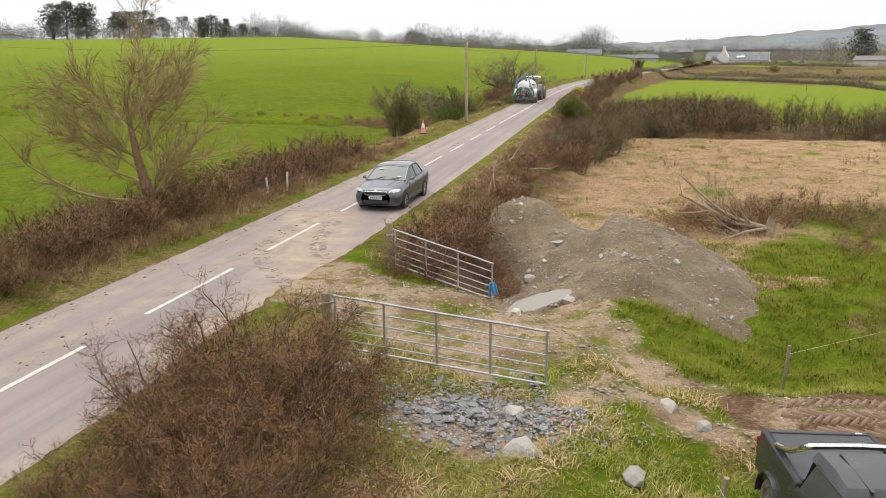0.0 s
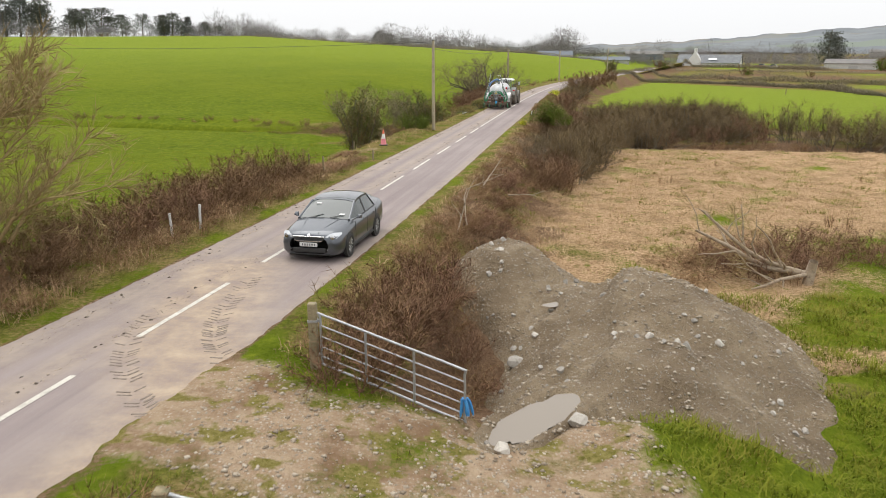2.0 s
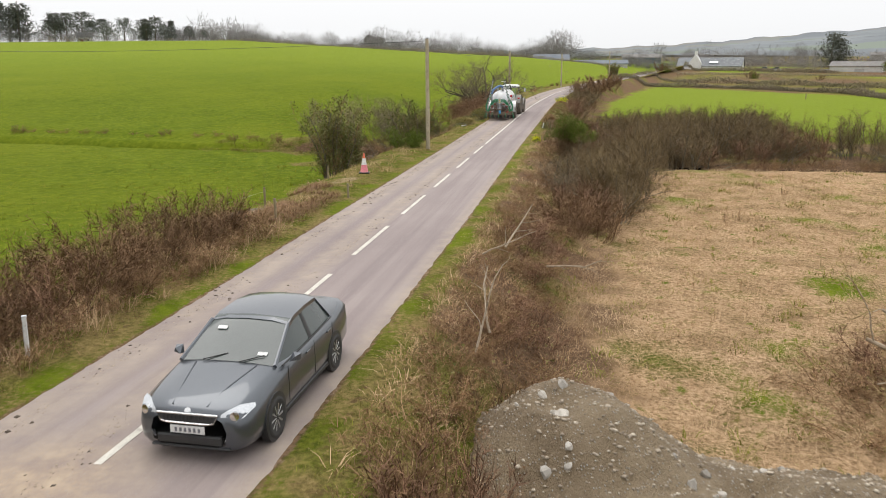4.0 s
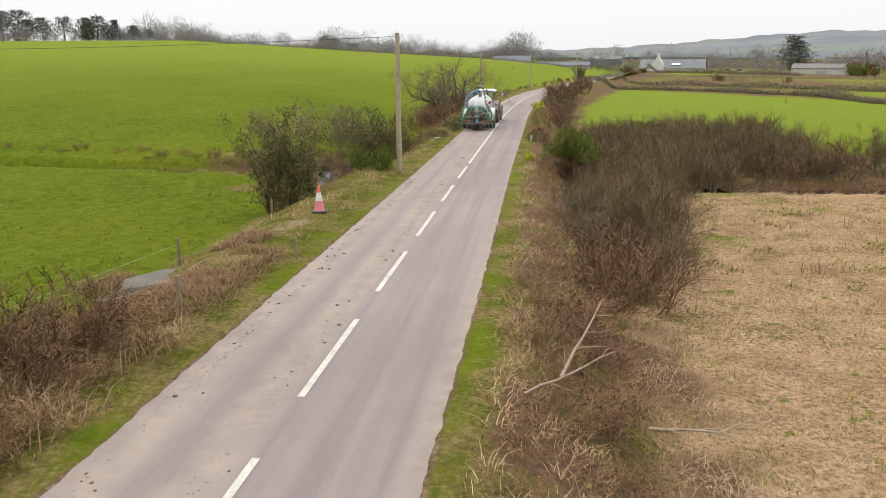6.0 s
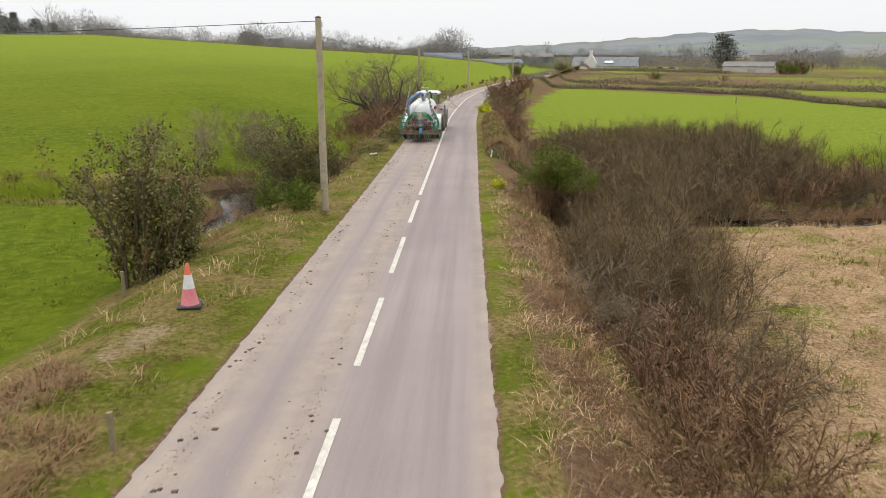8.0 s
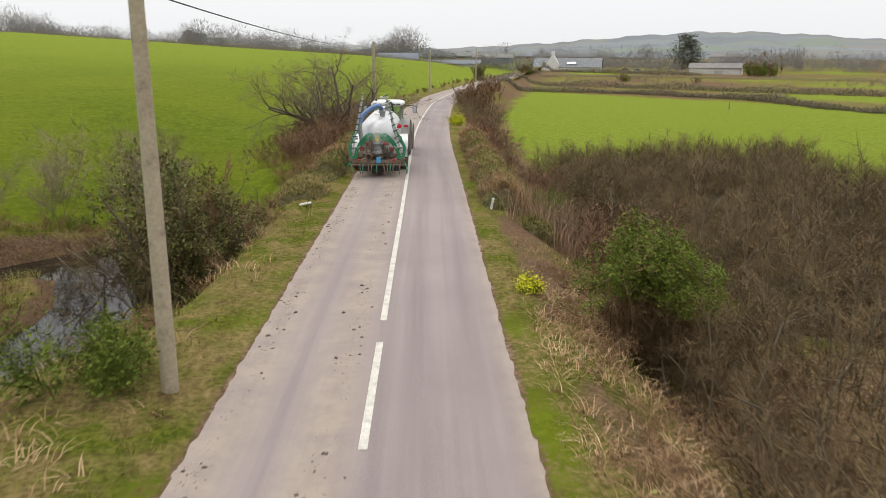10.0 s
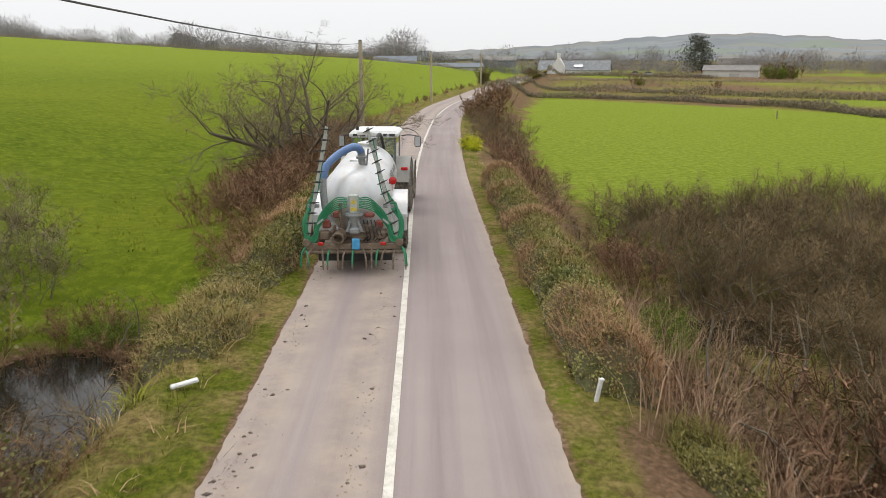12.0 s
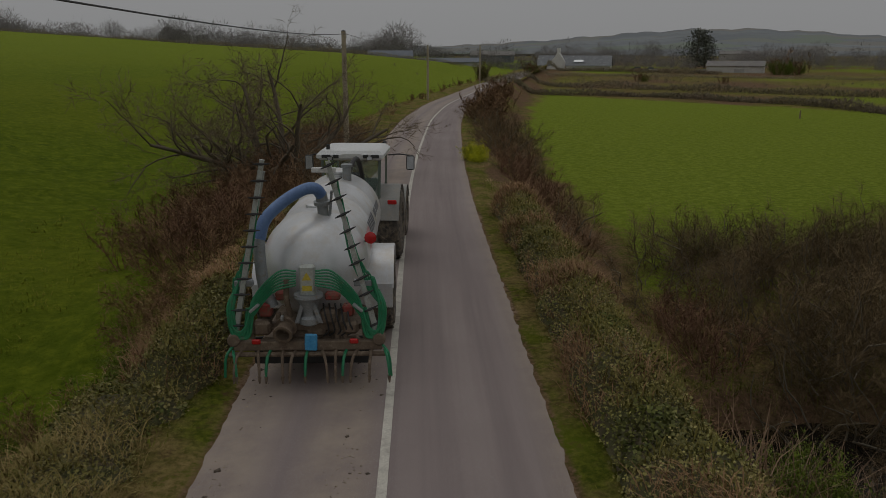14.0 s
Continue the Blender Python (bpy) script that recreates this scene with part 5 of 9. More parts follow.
stuff("verge_grass", blades_mesh("verge_grass", scatter(26000, -16, 20, 0, 100, verge_keep, 1), 7, 0.12, 0.0085, 0.9, M_GRASS, 1, 0.16),
      "short rough green and yellowed roadside grass", "grass")
stuff("dry_verge_grass", blades_mesh("dry_verge_grass", scatter(8000, -16, 20, 0, 112,
      lambda x, y, rs: verge_keep(x, y, rs) & (np.abs(across(x, y)) - half_width(y) > 0.7) & (wobble(x, y, 2.4, 0.8) > -0.15), 2), 9, 0.3, 0.007, 1.2,
      M_STRAW, 2, 0.16, 0.5), "pale dead grass on the verges", "grass")
stuff("wet_field_grass", blades_mesh("wet_field_grass", scatter(13000, 2, 24, 20, 62, lambda x, y, rs: field_masks(x, y)[0] > 0.4, 3), 7, 0.28, 0.0048,
      1.5, M_STRAW, 3, 0.22, 1.0), "matted straw-coloured dead grass of the wet field", "grass")
stuff("wet_field_grass", blades_mesh("wet_field_grass", scatter(3200, 24, 50, 20, 63, lambda x, y, rs: field_masks(x, y)[0] > 0.45, 13), 6, 0.3, 0.009,
      1.8, M_STRAW, 13, 0.3, 0.9), "matted straw-coloured dead grass of the wet field", "grass")
stuff("field_tussocks", blades_mesh("field_tussocks", scatter(3600, 3, 34, 8, 62,
      lambda x, y, rs: (across(x, y) > 6.5) & (np.maximum(wobble(x, y, 1.4, 3.0), 0.9 * (y < 20)) > 0.34) & (field_masks(x, y)[1] < 0.3)
      & (field_masks(x, y)[3] < 0.3), 4), 9, 0.2, 0.013, 1.0, M_LUSH, 4, 0.22), "tufts of bright green grass", "grass")
stuff("meadow_grass", blades_mesh("meadow_grass", scatter(14000, -40, 6, 12, 100,
      lambda x, y, rs: (across(x, y) < -8.5) & (near_line(x, y, STREAM) > 3) & (rs.random(len(x)) < np.exp(-(np.abs(across(x, y)) - 8) / 12)), 5),
      6, 0.13, 0.011, 0.8, M_LUSH, 5, 0.2), "short bright green meadow grass", "grass")
stuff("rank_grass", blades_mesh("rank_grass", scatter(8000, 4, 17, 8, 24, lambda x, y, rs: (across(x, y) > 6) & (field_masks(x, y)[1] < 0.3) & (field_masks(x, y)[3] < 0.3)
      & (heap_z(x, y) < ground_z(x, y)) & (wobble(x, y, 0.9, 7.0) + 0.8 * rs.random(len(x)) > 0.1), 17), 7, 0.2, 0.009, 1.1, M_LUSH, 17, 0.22, 0.4), "long bright green grass beside the spoil heap", "grass")
stuff("field_tufts", blades_mesh("field_tufts", scatter(1700, 3, 24, 22, 62, lambda x, y, rs: (field_masks(x, y)[0] > 0.3) & (wobble(x, y, 1.3, 1.0) > 0.1), 18), 14, 0.17, 0.008,
      1.0, M_LUSH, 18, 0.22, 0.3), "small green tufts in the dead field grass", "grass")
stuff("rushes", blades_mesh("rushes", scatter(380, 3, 60, 18, 64, lambda x, y, rs: (across(x, y) > 7) & (wobble(x, y, 4.0, 5.5) > 0.42), 6), 16, 0.6,
      0.008, 0.35, M_BRAMBLE, 6, 0.18), "brown rush clumps in the wet field", "rushes")

def stream_keep(x, y, rs):
    q = np.minimum(near_line(x, y, STREAM), near_line(x, y, POOL))
    q = np.minimum(q, near_line(x, y, BEND) - 0.65)
    return (q > 1.15) & (q < 3.4) & (np.abs(across(x, y)) - half_width(y) > 1.6) & (wobble(x, y, 1.1, 8.0) + 0.5 * rs.random(len(x)) > 0.0)


stuff("bank_tussocks", blades_mesh("bank_tussocks", scatter(4200, -16, 6, 62, 86, stream_keep, 14), 9, 0.4, 0.008, 1.1, M_OLIVE, 14, 0.2, 0.6),
      "olive and brown tussocks hanging over the stream", "grass")
stuff("bank_grass", blades_mesh("bank_grass", scatter(1800, -16, 6, 62, 86, lambda x, y, rs: stream_keep(x, y, rs) & (wobble(x, y, 1.7, 2.0) > 0.1), 15), 10, 0.28, 0.009, 0.9,
      M_LUSH, 15, 0.2, 0.3), "green grass on the stream bank", "grass")
stuff("reeds", blades_mesh("reeds", scatter(1100, 10, 22, 68, 82,
      lambda x, y, rs: near_line(x, y, [(11.8, 70.5), (13.9, 74.4), (14.6, 77.4)]) + 0.6 * rs.random(len(x)) < 1.5, 7), 11, 1.15, 0.009, 0.5, M_REED, 7, 0.25, 0.2),
      "pinkish-brown dead reeds beside the bridge", "reeds")
stuff("hollow_grass", blades_mesh("hollow_grass", scatter(2600, 13, 22, 74, 86, lambda x, y, rs: (across(x, y) > 5.2) & (near_line(x, y, STREAM) > 1.0) & (wobble(x, y, 1.2, 2.0) + 0.6 * rs.random(len(x)) > 0.1), 19), 9, 0.25,
      0.009, 0.9, M_GRASS, 19, 0.2, 0.4), "dull green grass in the hollow under the willows", "grass")
stuff("entrance_grass", blades_mesh("entrance_grass", scatter(5200, -2.5, 9, 0.5, 9.5,
      lambda x, y, rs: (across(x, y) > 3.0) & (field_masks(x, y)[1] + 0.5 * rs.random(len(x)) < 0.62) & (field_masks(x, y)[3] < 0.4), 8), 9, 0.13, 0.007, 1.1, M_ENTRY, 8, 0.15, 0.2),
      "rough green grass round the field entrance", "grass")
stuff("dead_entrance_grass", blades_mesh("dead_entrance_grass", scatter(1800, -2.5, 7, 0.5, 9.5,
      lambda x, y, rs: (across(x, y) > 3.0) & (field_masks(x, y)[1] < 0.5) & (field_masks(x, y)[3] < 0.4) & (wobble(x, y, 1.3, 2.5) > 0.05), 9), 10, 0.2, 0.006, 1.6, M_STRAW, 9, 0.18, 0.7),
      "yellowed dead grass round the field entrance", "grass")


def bank_keep(x, y, rs):
    d = across(x, y)
    e = np.abs(d) - half_width(y)
    right = (d > 0) & (e > 0.55) & (e < 4.2) & (y > 18)
    left = (d < 0) & (e > 0.8) & (e < 2.6) & (y < 42)
    return (right | left) & (wobble(x, y, 0.9, 3.3) > -0.25)


stuff("bank_litter", blades_mesh("bank_litter", scatter(13000, -14, 14, 0, 68, bank_keep, 10), 7, 0.26, 0.006, 1.7, M_BRAMBLE, 10, 0.2, 0.7),
      "tangled brown dead stalks on the road banks", "grass")
stuff("bank_straw", blades_mesh("bank_straw", scatter(9000, -2, 12, 22, 64, lambda x, y, rs: (across(x, y) - half_width(y) > 0.5) & (across(x, y) - half_width(y) < 2.4)
      & (wobble(x, y, 1.2, 2.7) > -0.2), 22), 6, 0.22, 0.005, 1.5, M_STRAW, 22, 0.2, 0.7), "pale dead grass matted on the road bank", "grass")
stuff("dead_bracken", blades_mesh("dead_bracken", scatter(3000, -9.5, -2.5, 37.5, 46.5, lambda x, y, rs: (across(x, y) < -3.3) & (np.hypot(x + 6.4, (y - 42.3) * 0.6) > 1.5)
      & (wobble(x, y, 1.1, 5.1) + 0.5 * step(y, 44.0, 40.0) > 0.15), 23), 9, 0.28, 0.007, 1.4, M_BRAMBLE, 23, 0.2, 0.6), "brown dead bracken round the ditch mouth", "bracken")
stuff("hedge_straw", blades_mesh("hedge_straw", scatter(6500, -16, -2, 2, 36.5, lambda x, y, rs: (across(x, y) < -3.1) & (across(x, y) > -5.6) & (wobble(x, y, 1.3, 6.4) > -0.1), 16), 7, 0.55, 0.006, 1.0, M_STRAW, 16, 0.25, 0.5),
      "pale dead stalks and bracken through the hedge", "grass")
_bx = scatter(7000, -2, 14, 22, 66, lambda x, y, rs: bank_keep(x, y, rs) & (across(x, y) > 0) & (wobble(x, y, 1.4, 6.0) > 0.2), 11)
stuff("bank_ivy", leaves_mesh("bank_ivy", _bx + np.random.default_rng(5).uniform(0, 0.25, (len(_bx), 1)) * np.array([0, 0, 1.0]), 0.09, M_IVY, 11),
      "low ivy creeping over the bank", "ivy")


# ---- things beside the road ----
def curve(pts, n=6):
    """A smooth line through pts."""
    p = [Vector(q) for q in pts]
    p = [2 * p[0] - p[1]] + p + [2 * p[-1] - p[-2]]
    out = []
    for a, b, c, d in zip(p, p[1:], p[2:], p[3:]):
        for k in range(n):
            t = k / n
            out.append(0.5 * (2 * b + (c - a) * t + (2 * a - 5 * b + 4 * c - d) * t * t + (3 * b - a - 3 * c + d) * t ** 3))
    return out + [p[-2]]


def utility_pole(x, y, top, tilt=0.0, label="tall weathered wooden utility pole beside the road"):
    z = g(x, y)
    ob = thing("utility_pole", label, "utility pole", pose(x, y, z, 0, tilt, 0), "poles along the road")
    h = top - z
    part("shaft", Geo().tube([(0, 0, -0.3), (0, 0, h * 0.5), (0, 0, h)], [0.135, 0.12, 0.1], 12), M_POLE, ob)
    part("cap", Geo().lathe((0, 0, h), (0, 0, 1), [(0, 0.105), (0.03, 0.1), (0.06, 0.02)], 10), M_DARK, ob, "dark metal cap")
    part("insulator", Geo().lathe((0.1, 0, h - 0.25), (0, 0, 1), [(0, 0.02), (0.02, 0.05), (0.07, 0.05), (0.09, 0.03), (0.13, 0.045), (0.17, 0.02)], 10),
         M_WHITE_PAINT, ob, "pale ceramic insulator")
    part("bracket", Geo().box((0.06, 0, h - 0.27), (0.16, 0.04, 0.04), 0.005), M_GALV, ob)
    return ob


POLES = [(1.05, 59.2, 6.5), (11.4, 105.6, 5.95), (26.1, 152.2, 5.75), (46.0, 199.0, 6.2)]
for x, y, t in POLES:
    utility_pole(x, y, t)
utility_pole(-78.0, 98.5, 8.2, label="tall weathered wooden utility pole in the meadow")


def wire(a, b, sag, r=0.012):
    pts = [Vector(a).lerp(Vector(b), k / 16) - Vector((0, 0, sag * 4 * (k / 16) * (1 - k / 16))) for k in range(17)]
    tagged(new("overhead_wire", Geo().tube(pts, r, 5).mesh("overhead_wire", M_DARK)), "thin black overhead wire between utility poles", "wire",
           "wires along the road")


for p, q in zip(POLES, POLES[1:]):
    wire((p[0] + 0.1, p[1], min(p[2] - 0.1, 5.9)), (q[0] + 0.1, q[1], q[2] - 0.1), 0.4)
wire((POLES[0][0], POLES[0][1], 6.4), (-78.0, 98.5, 8.1), 1.1)


def gate(a, b, ground_a, ground_b, rails, uprights, height, label, post_height, rag=False):
    """A tubular field gate hung at a, its free end at b."""
    a, b = Vector((*a, ground_a)), Vector((*b, ground_b))
    run = Vector((b.x - a.x, b.y - a.y, 0))
    length = run.length
    ob = thing("field_gate", label, "gate", Matrix.Translation(a) @ Matrix.Rotation(math.atan2(run.y, run.x), 4, "Z"), "gates of the field entrance")
    fall = b.z - a.z

    def at(s, h):
        return (s * length, 0, h + fall * s + 0.1)

    part("gate_frame", Geo().tube(curve([at(0.01, 0), at(0.01, height - 0.08), at(0.03, height), at(0.5, height), at(0.97, height), at(1.0, height - 0.1),
                                         at(1.0, 0.1), at(0.97, 0), at(0.5, 0), at(0.01, 0)], 3), 0.024, 8), M_GALV, ob)
    for k in range(1, rails):
        part("rail", Geo().tube([at(0.01, height * (k / rails) ** 1.15), at(1.0, height * (k / rails) ** 1.15)], 0.0165, 6), M_GALV, ob)
    for k in range(1, uprights):
        part("upright", Geo().box(at(k / uprights, height / 2), (0.045, 0.03, height), 0.005), M_GALV, ob)
    for h in (0.18, height - 0.15):
        part("hinge", Geo().box(at(-0.012, h), (0.14, 0.04, 0.05), 0.006), M_GALV, ob)
    post = thing("gate_post", "square weathered wooden gate post", "post", Matrix.Translation(a - run.normalized() * 0.14), "gate posts")
    part("shaft", Geo().box((0, 0, post_height / 2 - 0.2), (0.17, 0.17, post_height + 0.4), 0.02), M_POST, post)
    part("band", Geo().box((0, 0, height - 0.05), (0.185, 0.185, 0.05), 0.004), M_GALV, post)
    if rag:
        rs = random.Random(5)
        geo = Geo()
        for k in range(7):
            o = Vector((rs.uniform(-0.05, 0.05), rs.uniform(-0.05, 0.05), 0))
            geo.tube(curve([o + Vector((0, 0, 0.1)), o * 1.6 + Vector((0.03, 0, 0)), o * 2.6 + Vector((0.05, 0, -0.16 - 0.1 * rs.random()))], 3),
                     [0.03] * 6 + [0.015], 5)
        r = new("blue_twine", geo.mesh("blue_twine", M_BLUE))
        r.matrix_basis = Matrix.Translation(Vector((b.x, b.y, b.z + 0.45)))
        tagged(r, "bunch of bright blue baler twine tied to the gate", "twine")


M_BLUE = surface("blue_plastic", (0.03, 0.22, 0.55), (0.06, 0.32, 0.65), 6.0, 40.0, 0.5, relief=0.2)
gate((-1.6, 14.5), (1.1, 13.3), -0.12, -0.78, 5, 3, 1.0, "galvanised tubular field gate swung open by the hedge", 1.3, True)
gate((-2.35, 8.15), (1.85, 7.15), -0.1, -0.5, 5, 4, 1.08, "galvanised tubular field gate standing open", 1.25)


def stake(x, y, h, label="thin weathered wooden fence stake", tilt=0.0, r=0.045, z=None):
    z = g(x, y) if z is None else z
    ob = thing("fence_stake", label, "fence post", pose(x, y, z, tilt, tilt * 0.6, 0), "fence stakes")
    part("shaft", Geo().tube([(0, 0, -0.25), (0, 0, h * 0.6), (0, 0, h)], [r, r * 0.95, r * 0.9], 7), M_POST, ob, smooth=40)
    part("wire_staple", Geo().tube([(r, 0, h * 0.8), (r + 0.02, 0, h * 0.8 + 0.02), (r, 0, h * 0.8 + 0.04)], 0.006, 4), M_GALV, ob)
    return z


def fence_wire(pts):
    tagged(new("fence_wire", Geo().tube(pts, 0.0035, 4).mesh("fence_wire", M_STRING)), "thin pale electric fence wire between stakes", "wire", "fence wires")


M_STRING = surface("pale_fence_tape", (0.55, 0.56, 0.48), (0.62, 0.63, 0.55), 2.0, 20.0, 0.6, relief=0.0)
z1 = stake(7.9, 10.5, 1.35, "thin weathered fence stake leaning in long grass", 3)
z2 = stake(3.95, 3.45, 1.15, "thin weathered fence stake beside the track", 6)
z3 = stake(20.5, 17.5, 1.2)
fence_wire([(7.95, 10.5, z1 + 1.1), (14.0, 13.8, z1 + 0.95), (20.5, 17.5, z3 + 1.0)])
fence_wire([(3.95, 3.45, z2 + 0.95), (3.9, 1.0, z2 + 0.9), (3.8, -3.0, z2 + 0.85)])
for x, y, h in ((-4.5, 38.1, 0.75), (-6.3, 45.4, 0.9), (-9.4, 40.2, 0.9), (-10.9, 33.0, 0.9), (-4.3, 52.4, 0.7), (-2.4, 42.6, 0.6)):
    stake(x, y, h, tilt=rng.uniform(-4, 4), r=0.05)
fence_wire([(-6.3, 45.4, g(-6.3, 45.4) + 0.7), (-9.4, 40.2, g(-9.4, 40.2) + 0.7), (-10.9, 33.0, g(-10.9, 33.0) + 0.7)])
stake(66.0, 143.0, 0.9, "small white marker post in the pasture", r=0.09)


def traffic_cone(x, y):
    ob = thing("traffic_cone", "faded pink and white traffic cone on the verge", "traffic cone", pose(x, y, g(x, y)))
    part("base", Geo().box((0, 0, 0.03), (0.5, 0.5, 0.06), 0.02), M_DARK, ob, "black rubber base")
    part("lower_cone", Geo().lathe((0, 0, 0.05), (0, 0, 1), [(0, 0.2), (0.03, 0.185), (0.36, 0.125)], 20), M_PINK, ob, "faded pink lower part")
    part("sleeve", Geo().lathe((0, 0, 0.41), (0, 0, 1), [(0, 0.127), (0.3, 0.075)], 20), M_WHITE_PAINT, ob, "white reflective sleeve")
    part("tip", Geo().lathe((0, 0, 0.71), (0, 0, 1), [(0, 0.073), (0.22, 0.035), (0.24, 0.02)], 20), M_CONE, ob, "orange-red tip")


M_PINK = surface("faded_pink_plastic", (0.75, 0.20, 0.24), (0.82, 0.28, 0.30), 3.0, 30.0, 0.55, dirt=(0.5, 0.2, 0.18), relief=0.03)
M_CONE = surface("orange_plastic", (0.72, 0.13, 0.06), (0.8, 0.18, 0.08), 3.0, 30.0, 0.5, relief=0.03)
traffic_cone(-2.15, 48.7)


M_SLAB = surface("mossy_slab_stone", (0.12, 0.108, 0.09), (0.20, 0.18, 0.148), 2.0, 18.0, 0.9, dirt=(0.12, 0.13, 0.05), relief=0.3)


def rock_geo(seed, size):
    rs = random.Random(seed)
    pts = []
    for k in range(30):
        v = Vector((rs.gauss(0, 1), rs.gauss(0, 1), rs.gauss(0, 1))).normalized()
        pts.append(Vector((v.x * 0.5, v.y * 0.4, v.z * 0.3)) * size * rs.uniform(0.8, 1.15))
    return Geo().hull(pts)


def culvert(x, y, top, turn):
    """A slate slab flush with the grass over a low wall of slate courses, with a black block for the shade in its ditch
    mouth.
    """
    ob = thing("stone_culvert", "grey stone slab over a dark ditch mouth walled with slates", "culvert", pose(x, y, top, 4, -3, turn))
    ob.scale = (1.4, 1.15, 1.0)
    part("slab", Geo().hull([(-0.75, -0.3, -0.1), (0.1, -0.42, -0.1), (0.95, -0.2, -0.1), (1.15, 0.45, -0.1), (0.1, 0.75, -0.1), (-0.7, 0.5, -0.1), (-0.72, -0.26, -0.02), (0.1, -0.36, 0.0),
                             (0.9, -0.16, 0.02), (1.1, 0.42, 0.02), (0.1, 0.7, 0.01), (-0.66, 0.46, -0.01)]), M_SLAB, ob, "flat grey slate slab")
    part("slab", Geo().hull([(-1.05, -0.36, -0.2), (-0.2, -0.46, -0.2), (0.1, 0.1, -0.2), (-0.85, 0.2, -0.2), (-1.02, -0.33, -0.13), (-0.22, -0.42, -0.12), (0.06, 0.08, -0.12), (-0.8, 0.16, -0.13)]), M_SLAB, ob)
    part("ditch_mouth", Geo().hull([(u, v, w) for u in (-0.62, 0.62) for v in (-0.3, 0.3) for w in (-0.9, -0.14)]), M_DITCH_SHADE, ob, "black block for the shade in the mouth under the slab")
    rs = random.Random(8)
    for course in range(6):
        for side in (-1, 1):
            for k in range(3):
                o = part("stone", rock_geo(60 + 7 * course + k + side, rs.uniform(0.3, 0.42)), M_SLATE, ob)
                o.matrix_basis = pose(side * (0.66 + 0.26 * k) + rs.uniform(-0.06, 0.06), -0.36 + rs.uniform(-0.06, 0.06), -0.2 - 0.13 * course, 0, rs.uniform(-6, 6), rs.uniform(-25, 25)) @ Matrix.Diagonal((1.0, 0.7, 0.42, 1.0))


# near-black colour standing for the shade inside the culvert
M_DITCH_SHADE = surface("ditch_shade_black", (0.012, 0.01, 0.007), (0.03, 0.022, 0.014), 3.0, 20.0, 0.7, relief=0.4)
culvert(-6.5, 43.75, g(-6.5, 44.2) + 0.05, 18)


def white_post(x, y, h, tilt, label):
    ob = thing("marker_post", label, "marker post", pose(x, y, g(x, y) if h > 0.5 else 0.1, tilt, tilt * 0.7, 20))
    part("shaft", Geo().box((0, 0, h / 2), (0.08, 0.05, h), 0.015), M_WHITE_PAINT, ob)
    part("top", Geo().box((0, 0, h + 0.01), (0.09, 0.06, 0.04), 0.01), M_WHITE_PAINT, ob)


white_post(10.05, 71.7, 0.36, 8, "white painted marker post at the bridge")
white_post(-7.0, 25.7, 0.8, 3, "white plastic tree guard in the hedge")
white_post(-7.5, 24.4, 0.75, -4, "white plastic tree guard in the hedge")
flat = new("broken_marker", Geo().box((0, 0, 0.05), (0.42, 0.1, 0.06), 0.015).mesh("broken_marker", M_WHITE_PAINT))
flat.matrix_basis = pose(4.1, 73.7, 0.12, 0, -6, 15)
tagged(flat, "broken white concrete marker lying on the verge", "marker post")


# ---- spoil heaps, stones and slates at the field entrance ----
def heap_material():
    m, n, l, bsdf = nodes_of("wet_gravel_spoil")
    pos = n.new("ShaderNodeNewGeometry").outputs["Position"]
    big, mid, tiny = noise_node(n, l, pos, 0.7, 4.0), noise_node(n, l, pos, 5.0, 5.0, 0.7), noise_node(n, l, pos, 30.0, 4.0, 0.7)
    col = mixc(n, l, ramp(n, l, big, 0.35, 0.65), (0.165, 0.112, 0.06), (0.38, 0.29, 0.18))
    col = mixc(n, l, ramp(n, l, mid, 0.35, 0.7), col, (0.25, 0.182, 0.107))
    vor = n.new("ShaderNodeTexVoronoi")
    vor.inputs["Scale"].default_value = 22.0
    l.new(pos, vor.inputs["Vector"])
    sep = n.new("ShaderNodeSeparateColor")
    l.new(vor.outputs["Color"], sep.inputs[0])
    chips = calc(n, l, "MULTIPLY", ramp(n, l, sep.outputs[0], 0.72, 0.9), ramp(n, l, vor.outputs["Distance"], 0.4, 0.2))
    col = mixc(n, l, chips, col, (0.50, 0.47, 0.42))
    l.new(col, bsdf.inputs["Base Color"])
    bsdf.inputs["Roughness"].default_value = 0.85
    bump(n, l, bsdf, calc(n, l, "ADD", mid, calc(n, l, "ADD", tiny, chips)), 1.0, 0.1)
    return m


def pebble_mesh(name, at, sizes, material, seed):
    """Many small angular stones as one mesh."""
    rs = np.random.default_rng(seed)
    n = len(at)
    base = np.array([[1, 0, 0], [-1, 0, 0], [0, 1, 0], [0, -1, 0], [0, 0, 1], [0, 0, -1]], float)
    tri = np.array([[0, 2, 4], [2, 1, 4], [1, 3, 4], [3, 0, 4], [2, 0, 5], [1, 2, 5], [3, 1, 5], [0, 3, 5]])
    v = base[None] * (rs.uniform(0.6, 1.3, (n, 6, 1)) * np.asarray(sizes)[:, None, None]) * np.array([1, 1, 0.5])
    t = rs.uniform(0, 6.28, n)
    c, s = np.cos(t)[:, None], np.sin(t)[:, None]
    v = np.stack([v[..., 0] * c - v[..., 1] * s, v[..., 0] * s + v[..., 1] * c, v[..., 2]], -1) + np.asarray(at)[:, None]
    f = tri[None] + (np.arange(n) * 6)[:, None, None]
    return raw_mesh(name, v.reshape(-1, 3), f.reshape(-1, 3), material)


